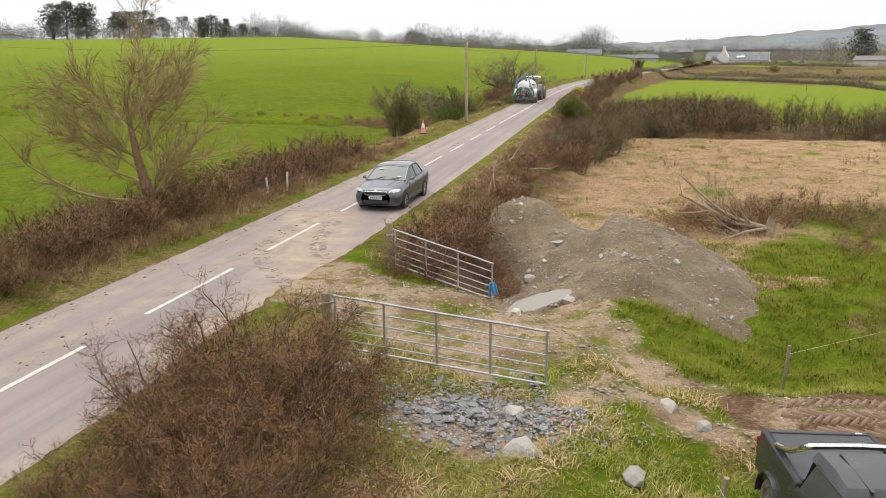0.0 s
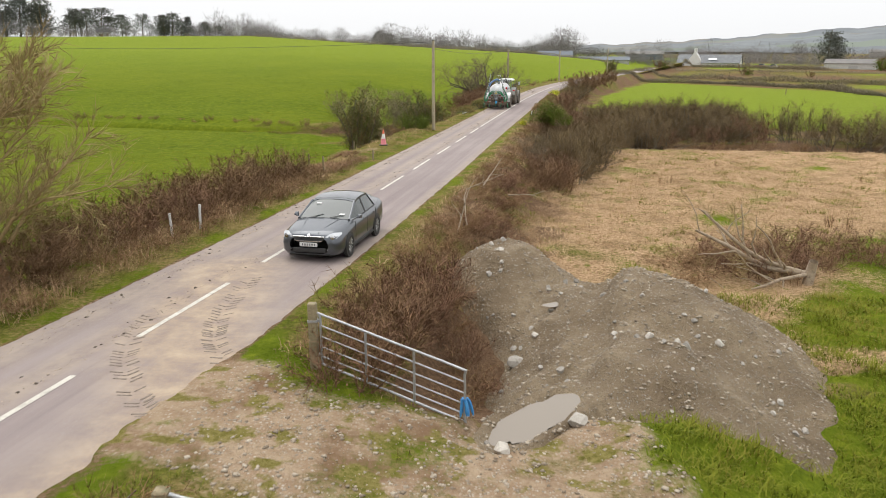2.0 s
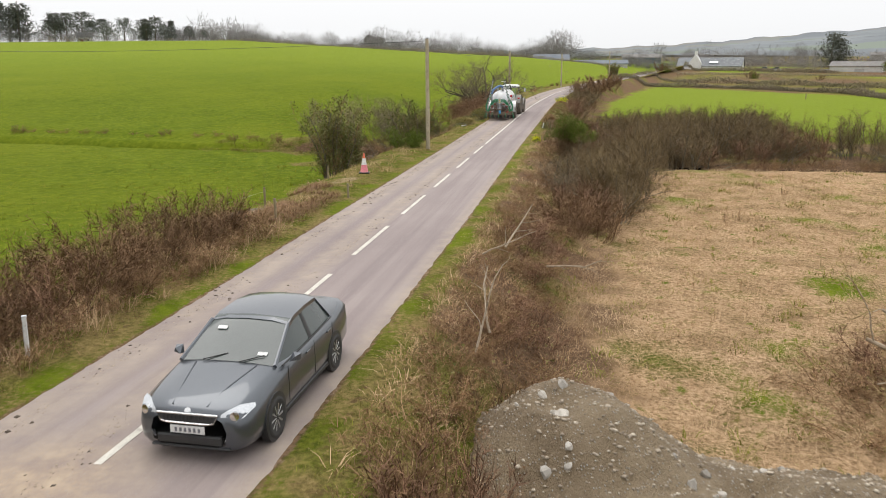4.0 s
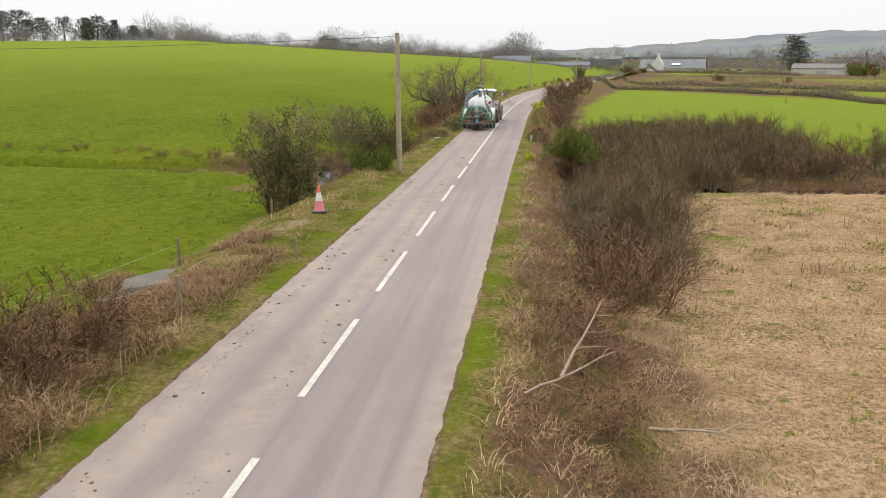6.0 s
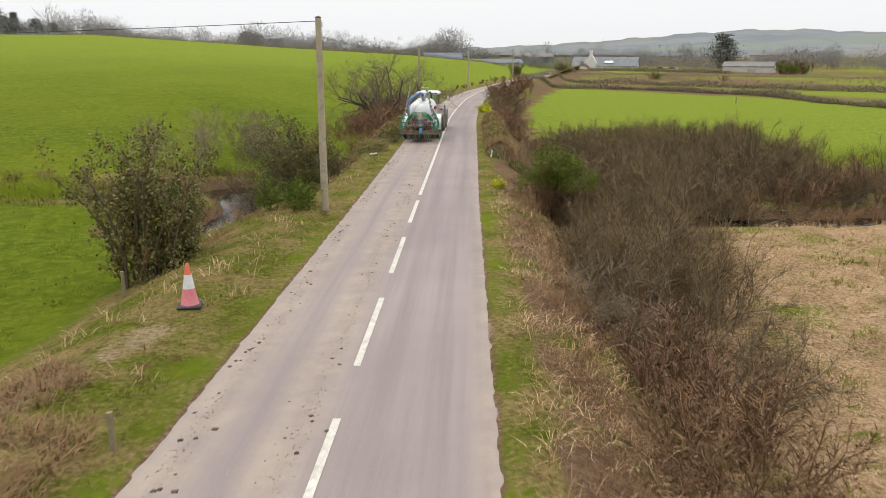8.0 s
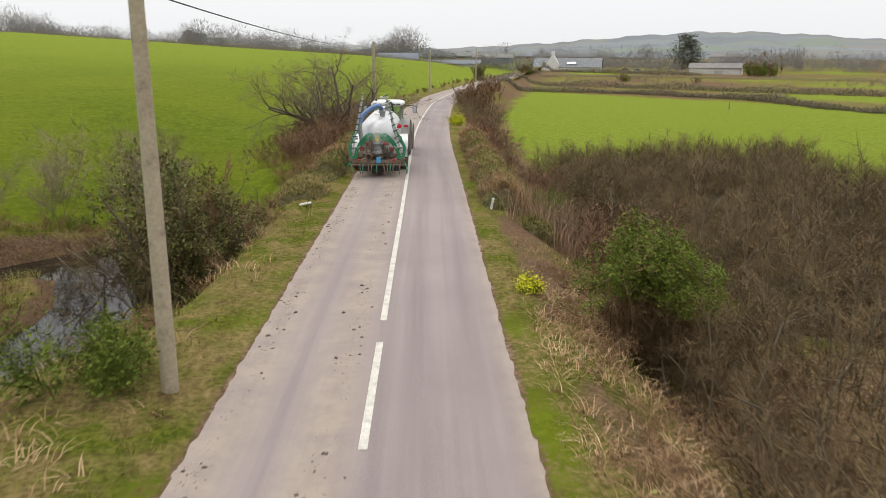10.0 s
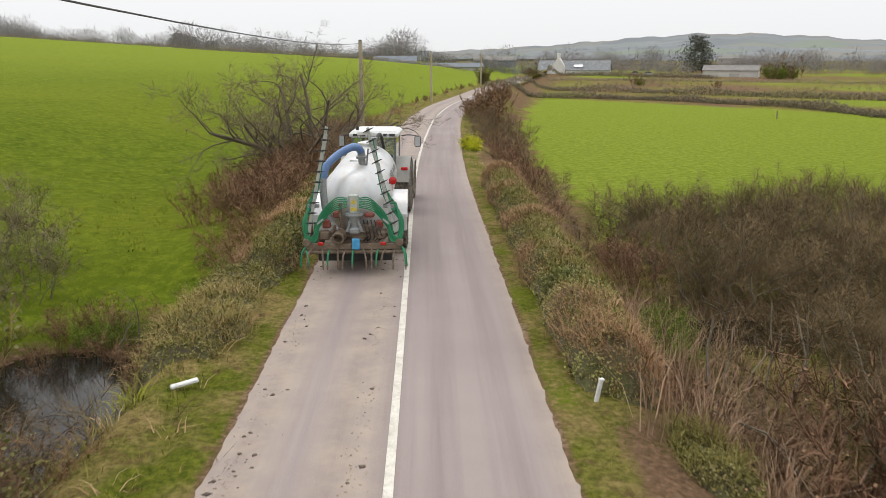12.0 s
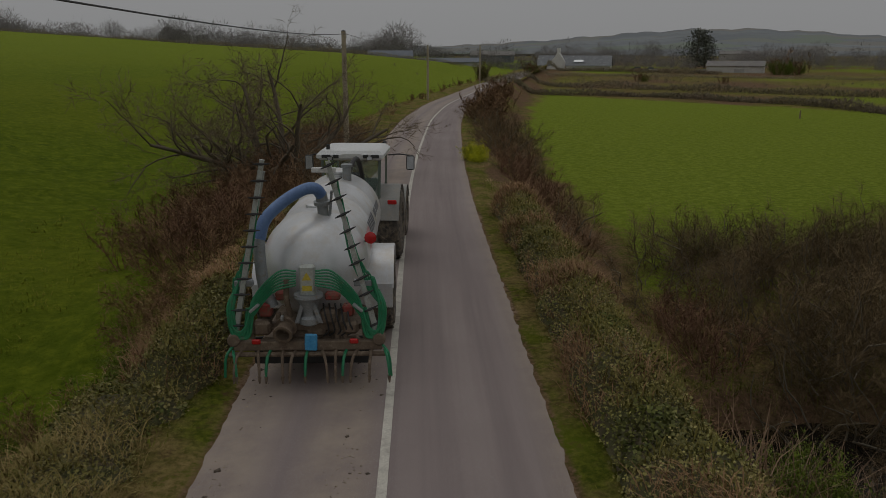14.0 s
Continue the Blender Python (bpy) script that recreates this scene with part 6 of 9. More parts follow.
def island_stone(name, a, b, c):
    m, n, l, bsdf = nodes_of(name)
    geo = n.new("ShaderNodeNewGeometry")
    col = mixc(n, l, geo.outputs["Random Per Island"], a, b)
    fine = noise_node(n, l, geo.outputs["Position"], 25.0, 4.0)
    l.new(mixc(n, l, ramp(n, l, fine, 0.5, 0.8), col, c), bsdf.inputs["Base Color"])
    bsdf.inputs["Roughness"].default_value = 0.85
    bump(n, l, bsdf, fine, 0.4, 0.02)
    return m


M_PEBBLE = island_stone("mixed_pebbles", (0.20, 0.155, 0.108), (0.50, 0.43, 0.335), (0.23, 0.165, 0.105))
M_CLOD = island_stone("dark_soil_clods", (0.07, 0.052, 0.038), (0.14, 0.105, 0.078), (0.09, 0.07, 0.05))


def build_heap():
    xs, ys = np.arange(-0.6, 11.2, 0.16), np.arange(11.0, 28.6, 0.16)
    X, Y = np.meshgrid(xs, ys)
    x, y = X.ravel(), Y.ravel()
    hz, gz = heap_z(x, y), ground_z(x, y)
    z = np.where(hz > gz - 0.25, np.maximum(hz, gz - 0.25), gz - 0.25)
    nx = len(xs)
    i = (np.arange(len(ys) - 1)[:, None] * nx + np.arange(nx - 1)[None, :]).ravel()
    q = np.stack([i, i + 1, i + nx + 1, i + nx], 1)
    q = q[(hz[q] > gz[q] - 0.2).any(axis=1)]
    used, inv = np.unique(q.ravel(), return_inverse=True)
    ob = thing("spoil_heap", "grey mound of wet gravel and stony soil", "spoil heap", pose(5.0, 18.5, -1.5))
    me = raw_mesh("mound", np.stack([x, y, z], 1)[used] - np.array([5.0, 18.5, -1.5]), inv.reshape(-1, 4), heap_material(), True)
    o = new("mound", me)
    o.parent = ob
    rs = np.random.default_rng(4)
    px, py = rs.uniform(-0.4, 10.8, 24000), rs.uniform(11.2, 28.0, 24000)
    pz = heap_z(px, py)
    keep = pz > ground_z(px, py) + 0.02
    px, py, pz = px[keep], py[keep], pz[keep]
    k = 0.012 + 0.055 * rs.random(len(px)) ** 4.5
    o = tagged(new("gravel", pebble_mesh("gravel", np.stack([px - 5, py - 18.5, pz + 1.5], 1), k, M_PEBBLE, 4)), kind="stuff")
    o.parent = ob
    rr = random.Random(9)
    shapes = [rock_geo(s, 1.0).mesh("stone", M_STONE) for s in range(5)]
    n = 0
    while n < 90:
        a, b = rr.uniform(0.5, 9.8), rr.uniform(12.5, 26.0)
        h = float(heap_z(np.array([a]), np.array([b]))[0])
        if h < g(a, b) + 0.05:
            continue
        o = new("stone", rr.choice(shapes))
        o.parent = ob
        s = rr.uniform(0.1, 0.26)
        o.matrix_basis = Matrix.Translation((a - 5, b - 18.5, h + 1.5 + 0.02)) @ Euler((rr.random(), rr.random(), rr.uniform(0, 6))).to_matrix().to_4x4() @ Matrix.Scale(s, 4)
        n += 1


build_heap()
M_PUDDLE, _n, _l, _b = nodes_of("muddy_puddle")
_b.inputs["Base Color"].default_value = (0.24, 0.205, 0.165, 1)
_b.inputs["Roughness"].default_value = 0.08
_b.inputs["IOR"].default_value = 1.33


def puddle(cx, cy, rx, ry, turn, z, seed):
    rs = random.Random(seed)
    k = 44
    ring = []
    for i in range(k):
        a = 2 * math.pi * i / k
        q = 1 + 0.14 * math.sin(2 * a + seed) + 0.1 * math.sin(5 * a) + rs.uniform(-0.05, 0.05)
        u, v = rx * q * math.cos(a), ry * q * math.sin(a)
        ring.append((cx + u * math.cos(turn) - v * math.sin(turn), cy + u * math.sin(turn) + v * math.cos(turn), z))
    ob = new("puddle", Geo().add(ring, [tuple(range(k))]).mesh("puddle", M_PUDDLE))
    tagged(ob, "shallow puddle of pale muddy water", "puddle", kind="structure")


puddle(2.45, 13.85, 1.45, 0.5, 0.85, PUDDLE_Z, 3)
puddle(3.9, 20.2, 0.35, 0.2, 0.2, float(heap_z(np.array([3.9]), np.array([20.2]))[0]) + 0.05, 1)


def slates():
    ob = thing("slate_pile", "spread of broken blue-grey slates and stones in the grass", "slate pile", pose(0.6, 6.0, g(0.6, 6.0)))
    rs = random.Random(17)
    shapes = []
    for s in range(6):
        pts = []
        for k in range(6):
            a = 2 * math.pi * k / 6 + rs.uniform(-0.3, 0.3)
            r = rs.uniform(0.35, 0.6)
            pts += [(r * math.cos(a), r * math.sin(a) * 0.75, -0.06), (r * 0.92 * math.cos(a), r * 0.92 * math.sin(a) * 0.75, 0.06)]
        shapes.append(Geo().hull(pts).mesh("slate", M_SLATE))
    base = Vector((0.6, 6.0, g(0.6, 6.0)))
    for k in range(260):
        x, y = 0.5 + rs.gauss(0, 1.05), 6.45 + rs.gauss(0, 0.6)
        o = new("slate", rs.choice(shapes))
        o.parent = ob
        s = 0.09 + 0.2 * rs.random() ** 1.5
        z = g(x, y) + 0.01 + 0.1 * rs.random() * math.exp(-((x - 0.6) ** 2 + (y - 6) ** 2))
        o.matrix_basis = Matrix.Translation(Vector((x, y, z)) - base) @ Euler((rs.gauss(0, 0.3), rs.gauss(0, 0.3), rs.uniform(0, 6.3))).to_matrix().to_4x4() @ Matrix.Scale(s, 4)


slates()
for x, y, s, lab in ((1.25, 5.35, 0.75, "large pale boulder among slates"), (1.2, 6.6, 0.45, "pale angular stone among slates"),
                     (-2.1, 7.5, 0.6, "flat stone at the foot of the gate post"), (-1.7, 6.6, 0.5, "grey stone in the grass"),
                     (4.4, 7.7, 0.5, "flat stone on the track"), (4.9, 7.0, 0.4, "flat stone on the track"), (3.0, 4.5, 0.5, "flat slate beside the track"),
                     (3.2, 13.5, 0.45, "dark stone at the heap's foot"), (1.7, 12.4, 0.4, "flat pale stone by the puddle"), (2.6, 18.2, 0.5, "long pale stone on the heap")):
    o = new("rock", rock_geo(int(x * 10), s).mesh("rock", M_STONE))
    zz = max(g(x, y), float(heap_z(np.array([x]), np.array([y]))[0])) if y > 12.5 else g(x, y)
    o.matrix_basis = pose(x, y, zz + 0.1 * s, 0, 0, rng.uniform(0, 360))
    tagged(o, lab, "stone")

_chip = np.random.default_rng(21)
_x, _y = 0.8 + _chip.normal(0, 1.25, 3000), 6.5 + _chip.normal(0, 0.75, 3000)
_ok = across(_x, _y) > half_width(_y) + 1.0
_x, _y = _x[_ok], _y[_ok]
M_CHIPS = island_stone("grey_slate_chips", (0.17, 0.17, 0.175), (0.42, 0.41, 0.40), (0.24, 0.20, 0.15))
stuff("slate_chips", pebble_mesh("slate_chips", np.stack([_x, _y, ground_z(_x, _y) + 0.01], 1), 0.015 + 0.05 * _chip.random(len(_x)) ** 2.5, M_CHIPS, 21),
      "small grey slate chips trodden into the grass", "gravel")

_dice = np.random.default_rng(12)
_x, _y = _dice.uniform(-5, 12, 26000), _dice.uniform(0, 15, 26000)
_gm = field_masks(_x, _y)[1]
_ok = (_gm > 0.35) & (across(_x, _y) > half_width(_y))
_x, _y = _x[_ok], _y[_ok]
stuff("track_stones", pebble_mesh("track_stones", np.stack([_x, _y, ground_z(_x, _y)], 1), 0.012 + 0.055 * _dice.random(len(_x)) ** 3.5, M_PEBBLE, 12),
      "loose stones of the gravel track", "gravel")


def clods():
    rs = np.random.default_rng(3)

    def strew(name, lanes, n, spread, least, more, power, mat, label):
        y = rs.uniform(2, 92, n)
        lane = rs.choice(lanes, n) + rs.normal(0, spread, n)
        bunch = wobble(y, y * 0.3, 1.4, 0.5) + 0.4 * rs.normal(size=n) > -0.1
        y, lane = y[bunch], lane[bunch]
        s = road_slope(y)
        k = 1 / np.sqrt(1 + s * s)
        at = np.stack([road_x(y) + lane * k, y - lane * s * k, 0.036 - 0.012 * np.abs(lane)], 1)
        stuff(name, pebble_mesh(name, at, least + more * rs.random(len(y)) ** power, mat, 3), label, "mud")

    strew("mud_clods", [-0.4, -0.6, -1.9, -2.1, -2.0], 1500, 0.12, 0.010, 0.05, 2.6, M_CLOD, "clods of dark mud dropped on the road")
    strew("soil_crumbs", [-0.42, -0.5, -2.0, -2.08], 9000, 0.09, 0.008, 0.016, 2, M_CRUMB, "lines of pale dried soil crumbs along the road")


M_CRUMB = island_stone("dried_soil_crumbs", (0.19, 0.145, 0.10), (0.44, 0.36, 0.265), (0.30, 0.235, 0.17))


clods()


def tyre_prints():
    """Dried soil pressed off by tractor lugs where vehicles turn out of the entrance."""
    rs = np.random.default_rng(6)
    v, f = [], []
    for pts in (((-2.9, 13.6, 0), (-3.56, 14.8, 0), (-3.95, 15.73, 0), (-4.18, 16.8, 0), (-4.22, 18.5, 0), (-4.1, 20.4, 0)),
                ((-3.5, 11.95, 0), (-4.12, 12.37, 0), (-4.74, 13.26, 0), (-5.36, 14.56, 0), (-5.67, 15.78, 0), (-5.75, 17.4, 0))):
        line = curve(pts, 9)
        for a, b in zip(line, line[1:]):
            w = (b - a).normalized()
            s = Vector((-w.y, w.x, 0))
            if abs(float(across(np.array([a.x]), np.array([a.y]))[0])) > 2.45:
                continue
            for side in (-1, 1):
                if rs.random() < 0.3:
                    continue
                c = a + s * side * (0.14 + rs.uniform(-0.03, 0.03))
                d1 = (s * side + w * 0.7).normalized() * 0.13
                d2 = Vector((-d1.y, d1.x, 0)).normalized() * rs.uniform(0.008, 0.026)
                k = len(v)
                z = 0.0375 - 0.012 * abs(float(across(np.array([c.x]), np.array([c.y]))[0]))
                v += [tuple(c + d1 + d2 + Vector((0, 0, z))), tuple(c - d1 + d2 + Vector((0, 0, z))), tuple(c - d1 - d2 + Vector((0, 0, z))),
                      tuple(c + d1 - d2 + Vector((0, 0, z)))]
                v += [(p[0], p[1], p[2] + 0.003) for p in v[-4:]]
                f += [(k + 4, k + 5, k + 6, k + 7), (k, k + 1, k + 5, k + 4), (k + 1, k + 2, k + 6, k + 5), (k + 2, k + 3, k + 7, k + 6), (k + 3, k, k + 4, k + 7)]
    stuff("tyre_prints", raw_mesh("tyre_prints", v, f, M_SOIL), "brown mud prints of tractor tyres on the road", "mud")


M_SOIL = surface("dried_soil", (0.225, 0.178, 0.138), (0.31, 0.25, 0.195), 2.0, 25.0, 0.95, relief=0.0)
tyre_prints()


M_RIDGE = island_stone("pressed_brown_mud", (0.17, 0.105, 0.065), (0.27, 0.18, 0.115), (0.13, 0.08, 0.05))


def wheel_ruts():
    rs = np.random.default_rng(8)
    v, f = [], []
    for row in range(2):
        for k in range(44):
            x, y = 6.9 + k * 0.17, 7.75 - 0.02 * k - row * 0.75
            for side in (-1, 1):
                c = Vector((x + 0.1 * side, y + 0.22 * side, 0))
                d1 = Vector((0.13, 0.13 * side, 0))
                d2 = Vector((0.035, -0.03 * side, 0))
                q = len(v)
                for p in (c + d1 + d2, c - d1 + d2, c - d1 - d2, c + d1 - d2):
                    v.append((p.x, p.y, g(p.x, p.y) - 0.03))
                for p in (c + d1 + d2 * 0.5, c - d1 + d2 * 0.5, c - d1 - d2 * 0.5, c + d1 - d2 * 0.5):
                    v.append((p.x, p.y, g(p.x, p.y) + rs.uniform(0.03, 0.06)))
                f += [(q + 4, q + 5, q + 6, q + 7), (q, q + 1, q + 5, q + 4), (q + 1, q + 2, q + 6, q + 5), (q + 2, q + 3, q + 7, q + 6), (q + 3, q, q + 4, q + 7)]
    stuff("tyre_ridges", raw_mesh("tyre_ridges", v, f, M_RIDGE), "ridges of brown mud pressed up by tractor tyres", "mud")


wheel_ruts()


# ---- fallen and dead wood ----
def dead_tree():
    rs = random.Random(3)
    rules = [dict(pieces=6, crook=0.13, lift=-0.05, taper=0.35, bare=1, angle=0.7),
             dict(pieces=5, crook=0.22, lift=0.03, taper=0.3, count=1.3, length=2.0, thick=0.6, angle=0.7, bare=1),
             dict(pieces=4, crook=0.25, lift=0.02, taper=0.4, count=1.3, length=0.9, thick=0.55, angle=0.7),
             dict(pieces=3, crook=0.25, lift=0.02, taper=0.5, count=1.3, length=0.4, thick=0.6)]
    ob = thing("fallen_tree", "bleached fallen tree with bare broken branches in the grass", "fallen tree", pose(13.3, 25.4, g(13.3, 25.4)))
    out = []
    for way, n, r in (((-0.95, 0.12, 0.3), 4.0, 0.12), ((-0.9, 0.3, 0.12), 4.2, 0.1), ((-0.7, -0.3, 0.06), 3.4, 0.07)):
        grow(rs, np.array([0, 0, 0.35]), np.array(way) / np.linalg.norm(way), n, r, 0, rules, out)
    for w, n, r in (((0.05, 0, 1), 1.1, 0.2), ((0.9, 0.1, 0.3), 1.1, 0.12)):
        grow(rs, np.array([0, 0, -0.25]), np.array(w) / np.linalg.norm(w), n, r, 0, [dict(pieces=4, crook=0.1, lift=0, taper=0.75)], out)
    for nm, lo, sides in (("trunk", 0, 7), ("limb", 1, 5)):
        o = tagged(new(nm, limbs_mesh(nm, [q for q in out if q[4] == lo], M_DEADWOOD, sides)), kind="stuff" if lo else "")
        o.parent = ob
    o = tagged(new("crown", twigs_mesh("crown", [q for q in out if q[4] > 1], M_TWIG_PALE, 3, 0.01)), kind="stuff")
    o.parent = ob


dead_tree()


def branch(x, y, z, way, length, r, seed, label):
    rs = random.Random(seed)
    out = []
    grow(rs, np.zeros(3), np.array(way) / np.linalg.norm(way), length, r, 0,
         [dict(pieces=6, crook=0.14, lift=0.0, taper=0.3, bare=1, angle=0.7), dict(pieces=4, crook=0.2, lift=0.03, taper=0.4, count=0.9, length=length * 0.35, thick=0.6)], out)
    o = new("dead_branch", limbs_mesh("dead_branch", out, M_DEADWOOD, 5))
    o.matrix_basis = pose(x, y, z)
    tagged(o, label, "branch")


branch(2.9, 33.4, 0.2, (0.5, 0.4, 0.7), 1.6, 0.035, 4, "pale dead branch sticking out of the brambles")
branch(2.2, 33.0, 0.1, (0.9, 0.1, 0.35), 1.7, 0.03, 5, "pale dead branch lying in the brambles")
branch(3.8, 31.6, 0.1, (0.9, -0.3, 0.25), 1.5, 0.03, 6, "pale dead branch lying in the brambles")
branch(1.5, 26.2, -0.2, (0.3, 0.3, 0.9), 1.9, 0.03, 7, "pale dead branch rising out of the hedge")
branch(1.9, 27.4, -0.2, (-0.3, 0.3, 0.9), 1.7, 0.03, 8, "pale dead branch rising out of the hedge")
branch(3.0, 98.6, -1.95, (1, 0.1, 0.02), 1.4, 0.03, 9, "stick lying in the meadow")


# ---- vehicles ----
M_TANK = surface("scuffed_white_tank", (0.66, 0.67, 0.68), (0.74, 0.75, 0.76), 0.9, 140.0, 0.34, 0.25, dirt=(0.50, 0.46, 0.40), dirt_amount=0.5, relief=0.04)
M_MUDSTEEL = surface("muddy_brown_steel", (0.13, 0.09, 0.06), (0.22, 0.165, 0.115), 4.0, 30.0, 0.8, 0.1, dirt=(0.28, 0.22, 0.16), relief=0.3)
M_GREYSTEEL = surface("grey_painted_steel", (0.25, 0.27, 0.28), (0.36, 0.38, 0.38), 4.0, 40.0, 0.5, 0.3, dirt=(0.24, 0.19, 0.14), relief=0.1)
M_BOOM = surface("pale_grey_boom_steel", (0.42, 0.45, 0.42), (0.55, 0.57, 0.53), 4.0, 30.0, 0.5, 0.3, dirt=(0.25, 0.23, 0.17), relief=0.1)
M_HOSE = surface("green_rubber_hose", (0.012, 0.20, 0.085), (0.025, 0.27, 0.12), 4.0, 30.0, 0.4, dirt=(0.10, 0.14, 0.08), dirt_amount=0.2, relief=0.05)
M_BLUEHOSE = surface("blue_suction_hose", (0.09, 0.17, 0.36), (0.14, 0.24, 0.45), 4.0, 30.0, 0.5, relief=0.1)
M_RED = surface("red_paint", (0.30, 0.022, 0.018), (0.42, 0.035, 0.028), 6.0, 30.0, 0.55, dirt=(0.16, 0.09, 0.06), dirt_amount=0.8, relief=0.05)
M_REDRIM = surface("red_rim_paint", (0.40, 0.03, 0.03), (0.50, 0.05, 0.045), 3.0, 30.0, 0.5, dirt=(0.25, 0.16, 0.12), relief=0.05)
M_REDLAMP = surface("red_lamp_lens", (0.55, 0.015, 0.015), (0.6, 0.02, 0.02), 3.0, 30.0, 0.2, relief=0.0)
M_TRACTOR = surface("grey_green_tractor_paint", (0.12, 0.16, 0.13), (0.17, 0.21, 0.175), 2.0, 30.0, 0.4, dirt=(0.22, 0.19, 0.15), dirt_amount=0.4, relief=0.04)
M_FENDER = surface("dusty_grey_fender", (0.26, 0.255, 0.235), (0.36, 0.35, 0.32), 2.0, 30.0, 0.6, dirt=(0.30, 0.26, 0.21), relief=0.06)
M_ROOF = surface("white_cab_roof", (0.74, 0.75, 0.74), (0.80, 0.81, 0.80), 1.5, 30.0, 0.45, dirt=(0.58, 0.57, 0.53), relief=0.02)
M_CAR = surface("dark_grey_car_paint", (0.085, 0.095, 0.11), (0.10, 0.11, 0.125), 0.8, 80.0, 0.32, 0.55, relief=0.0, coat=0.8)
M_TRUCK = surface("black_truck_paint", (0.022, 0.022, 0.026), (0.035, 0.034, 0.038), 0.8, 80.0, 0.3, 0.2, dirt=(0.10, 0.09, 0.08), dirt_amount=0.1, relief=0.0, coat=0.5)
M_COVER = surface("black_bed_cover", (0.045, 0.045, 0.05), (0.065, 0.063, 0.068), 2.0, 60.0, 0.5, relief=0.1)
M_ALLOY = surface("silver_alloy", (0.50, 0.50, 0.50), (0.58, 0.58, 0.58), 4.0, 40.0, 0.35, 0.8, dirt=(0.30, 0.26, 0.22), dirt_amount=0.2, relief=0.0)
M_CHROME = surface("polished_chrome", (0.78, 0.78, 0.78), (0.82, 0.82, 0.82), 4.0, 40.0, 0.15, 1.0, relief=0.0)
M_LENS = surface("clear_lamp_lens", (0.62, 0.64, 0.66), (0.72, 0.74, 0.76), 8.0, 40.0, 0.12, 0.4, relief=0.0)
M_PLATE = surface("pale_plate", (0.68, 0.68, 0.66), (0.74, 0.74, 0.72), 3.0, 40.0, 0.5, relief=0.0)
M_PINKMARK = surface("faded_pink_mark", (0.62, 0.30, 0.32), (0.68, 0.38, 0.38), 3.0, 30.0, 0.5, relief=0.0)
M_GREYMARK = surface("dark_grey_mark", (0.13, 0.13, 0.15), (0.17, 0.17, 0.19), 3.0, 30.0, 0.5, relief=0.0)
M_YELLOWMARK = surface("yellow_warning_mark", (0.62, 0.48, 0.04), (0.66, 0.52, 0.06), 3.0, 30.0, 0.5, relief=0.0)
M_SEAT = surface("dark_seat_cloth", (0.03, 0.03, 0.033), (0.05, 0.05, 0.052), 3.0, 60.0, 0.9, relief=0.2)
M_GLASS, _n, _l, _b = nodes_of("tinted_glass")
_b.inputs["Base Color"].default_value = (0.62, 0.72, 0.68, 1)
_b.inputs["Roughness"].default_value = 0.03
_b.inputs["IOR"].default_value = 1.45
_b.inputs["Transmission Weight"].default_value = 0.93


def wheel(parent, x, y, r, w, rim_r, rim_mat, lugs=0, z=None, muddy=M_RUBBER, spokes=0):
    """A wheel on the axle line y, its outer side away from the middle: hub with rim and tyre."""
    z = r if z is None else z
    out = 1 if x > 0 else -1
    hub = part("wheel", Geo().lathe((x + out * w * 0.1, y, z), (out, 0, 0), [(-0.1, rim_r * 0.5), (0, rim_r * 0.42), (w * 0.18, rim_r * 0.34), (w * 0.24, rim_r * 0.2),
                                                                             (w * 0.26, 0.02)], 18), rim_mat, parent)
    part("rim", Geo().lathe((x, y, z), (out, 0, 0), [(-w * 0.42, rim_r * 0.98), (-w * 0.1, rim_r * 0.8), (w * 0.05, rim_r * 0.45), (w * 0.1, rim_r * 0.45),
                                                     (w * 0.12, rim_r * 0.72), (w * 0.36, rim_r * 0.9), (w * 0.42, rim_r * 1.02), (w * 0.38, rim_r * 1.03)], 28), rim_mat, hub)
    if spokes:
        for k in range(spokes):
            a = 2 * math.pi * k / spokes
            part("spoke", Geo().tube([(x + out * w * 0.3, y + rim_r * 0.2 * math.cos(a), z + rim_r * 0.2 * math.sin(a)),
                                      (x + out * w * 0.36, y + rim_r * 0.92 * math.cos(a), z + rim_r * 0.92 * math.sin(a))], [0.03, 0.022], 5), rim_mat, hub)
    tyre = Geo().lathe((x, y, z), (1, 0, 0), [(-w * 0.42, rim_r), (-w * 0.5, rim_r * 1.12), (-w * 0.5, r * 0.88), (-w * 0.4, r * 0.975), (0, r), (w * 0.4, r * 0.975),
                                              (w * 0.5, r * 0.88), (w * 0.5, rim_r * 1.12), (w * 0.42, rim_r)], 32)
    for k in range(lugs):
        for s in (-1, 1):
            a = 2 * math.pi * (k + 0.25 * s) / lugs
            m = Matrix.Rotation(a, 3, "X") @ Matrix.Rotation(s * 0.65, 3, "Z")
            p = Matrix.Rotation(a, 3, "X") @ Vector((s * w * 0.24, 0, r * 0.985))
            tyre.box((x + p.x, y + p.y, z + p.z), (w * 0.54, 0.055 * r / 0.8, 0.05), 0.01, m)
    part("tyre", tyre, muddy, hub, "muddy black tyre")
    return hub


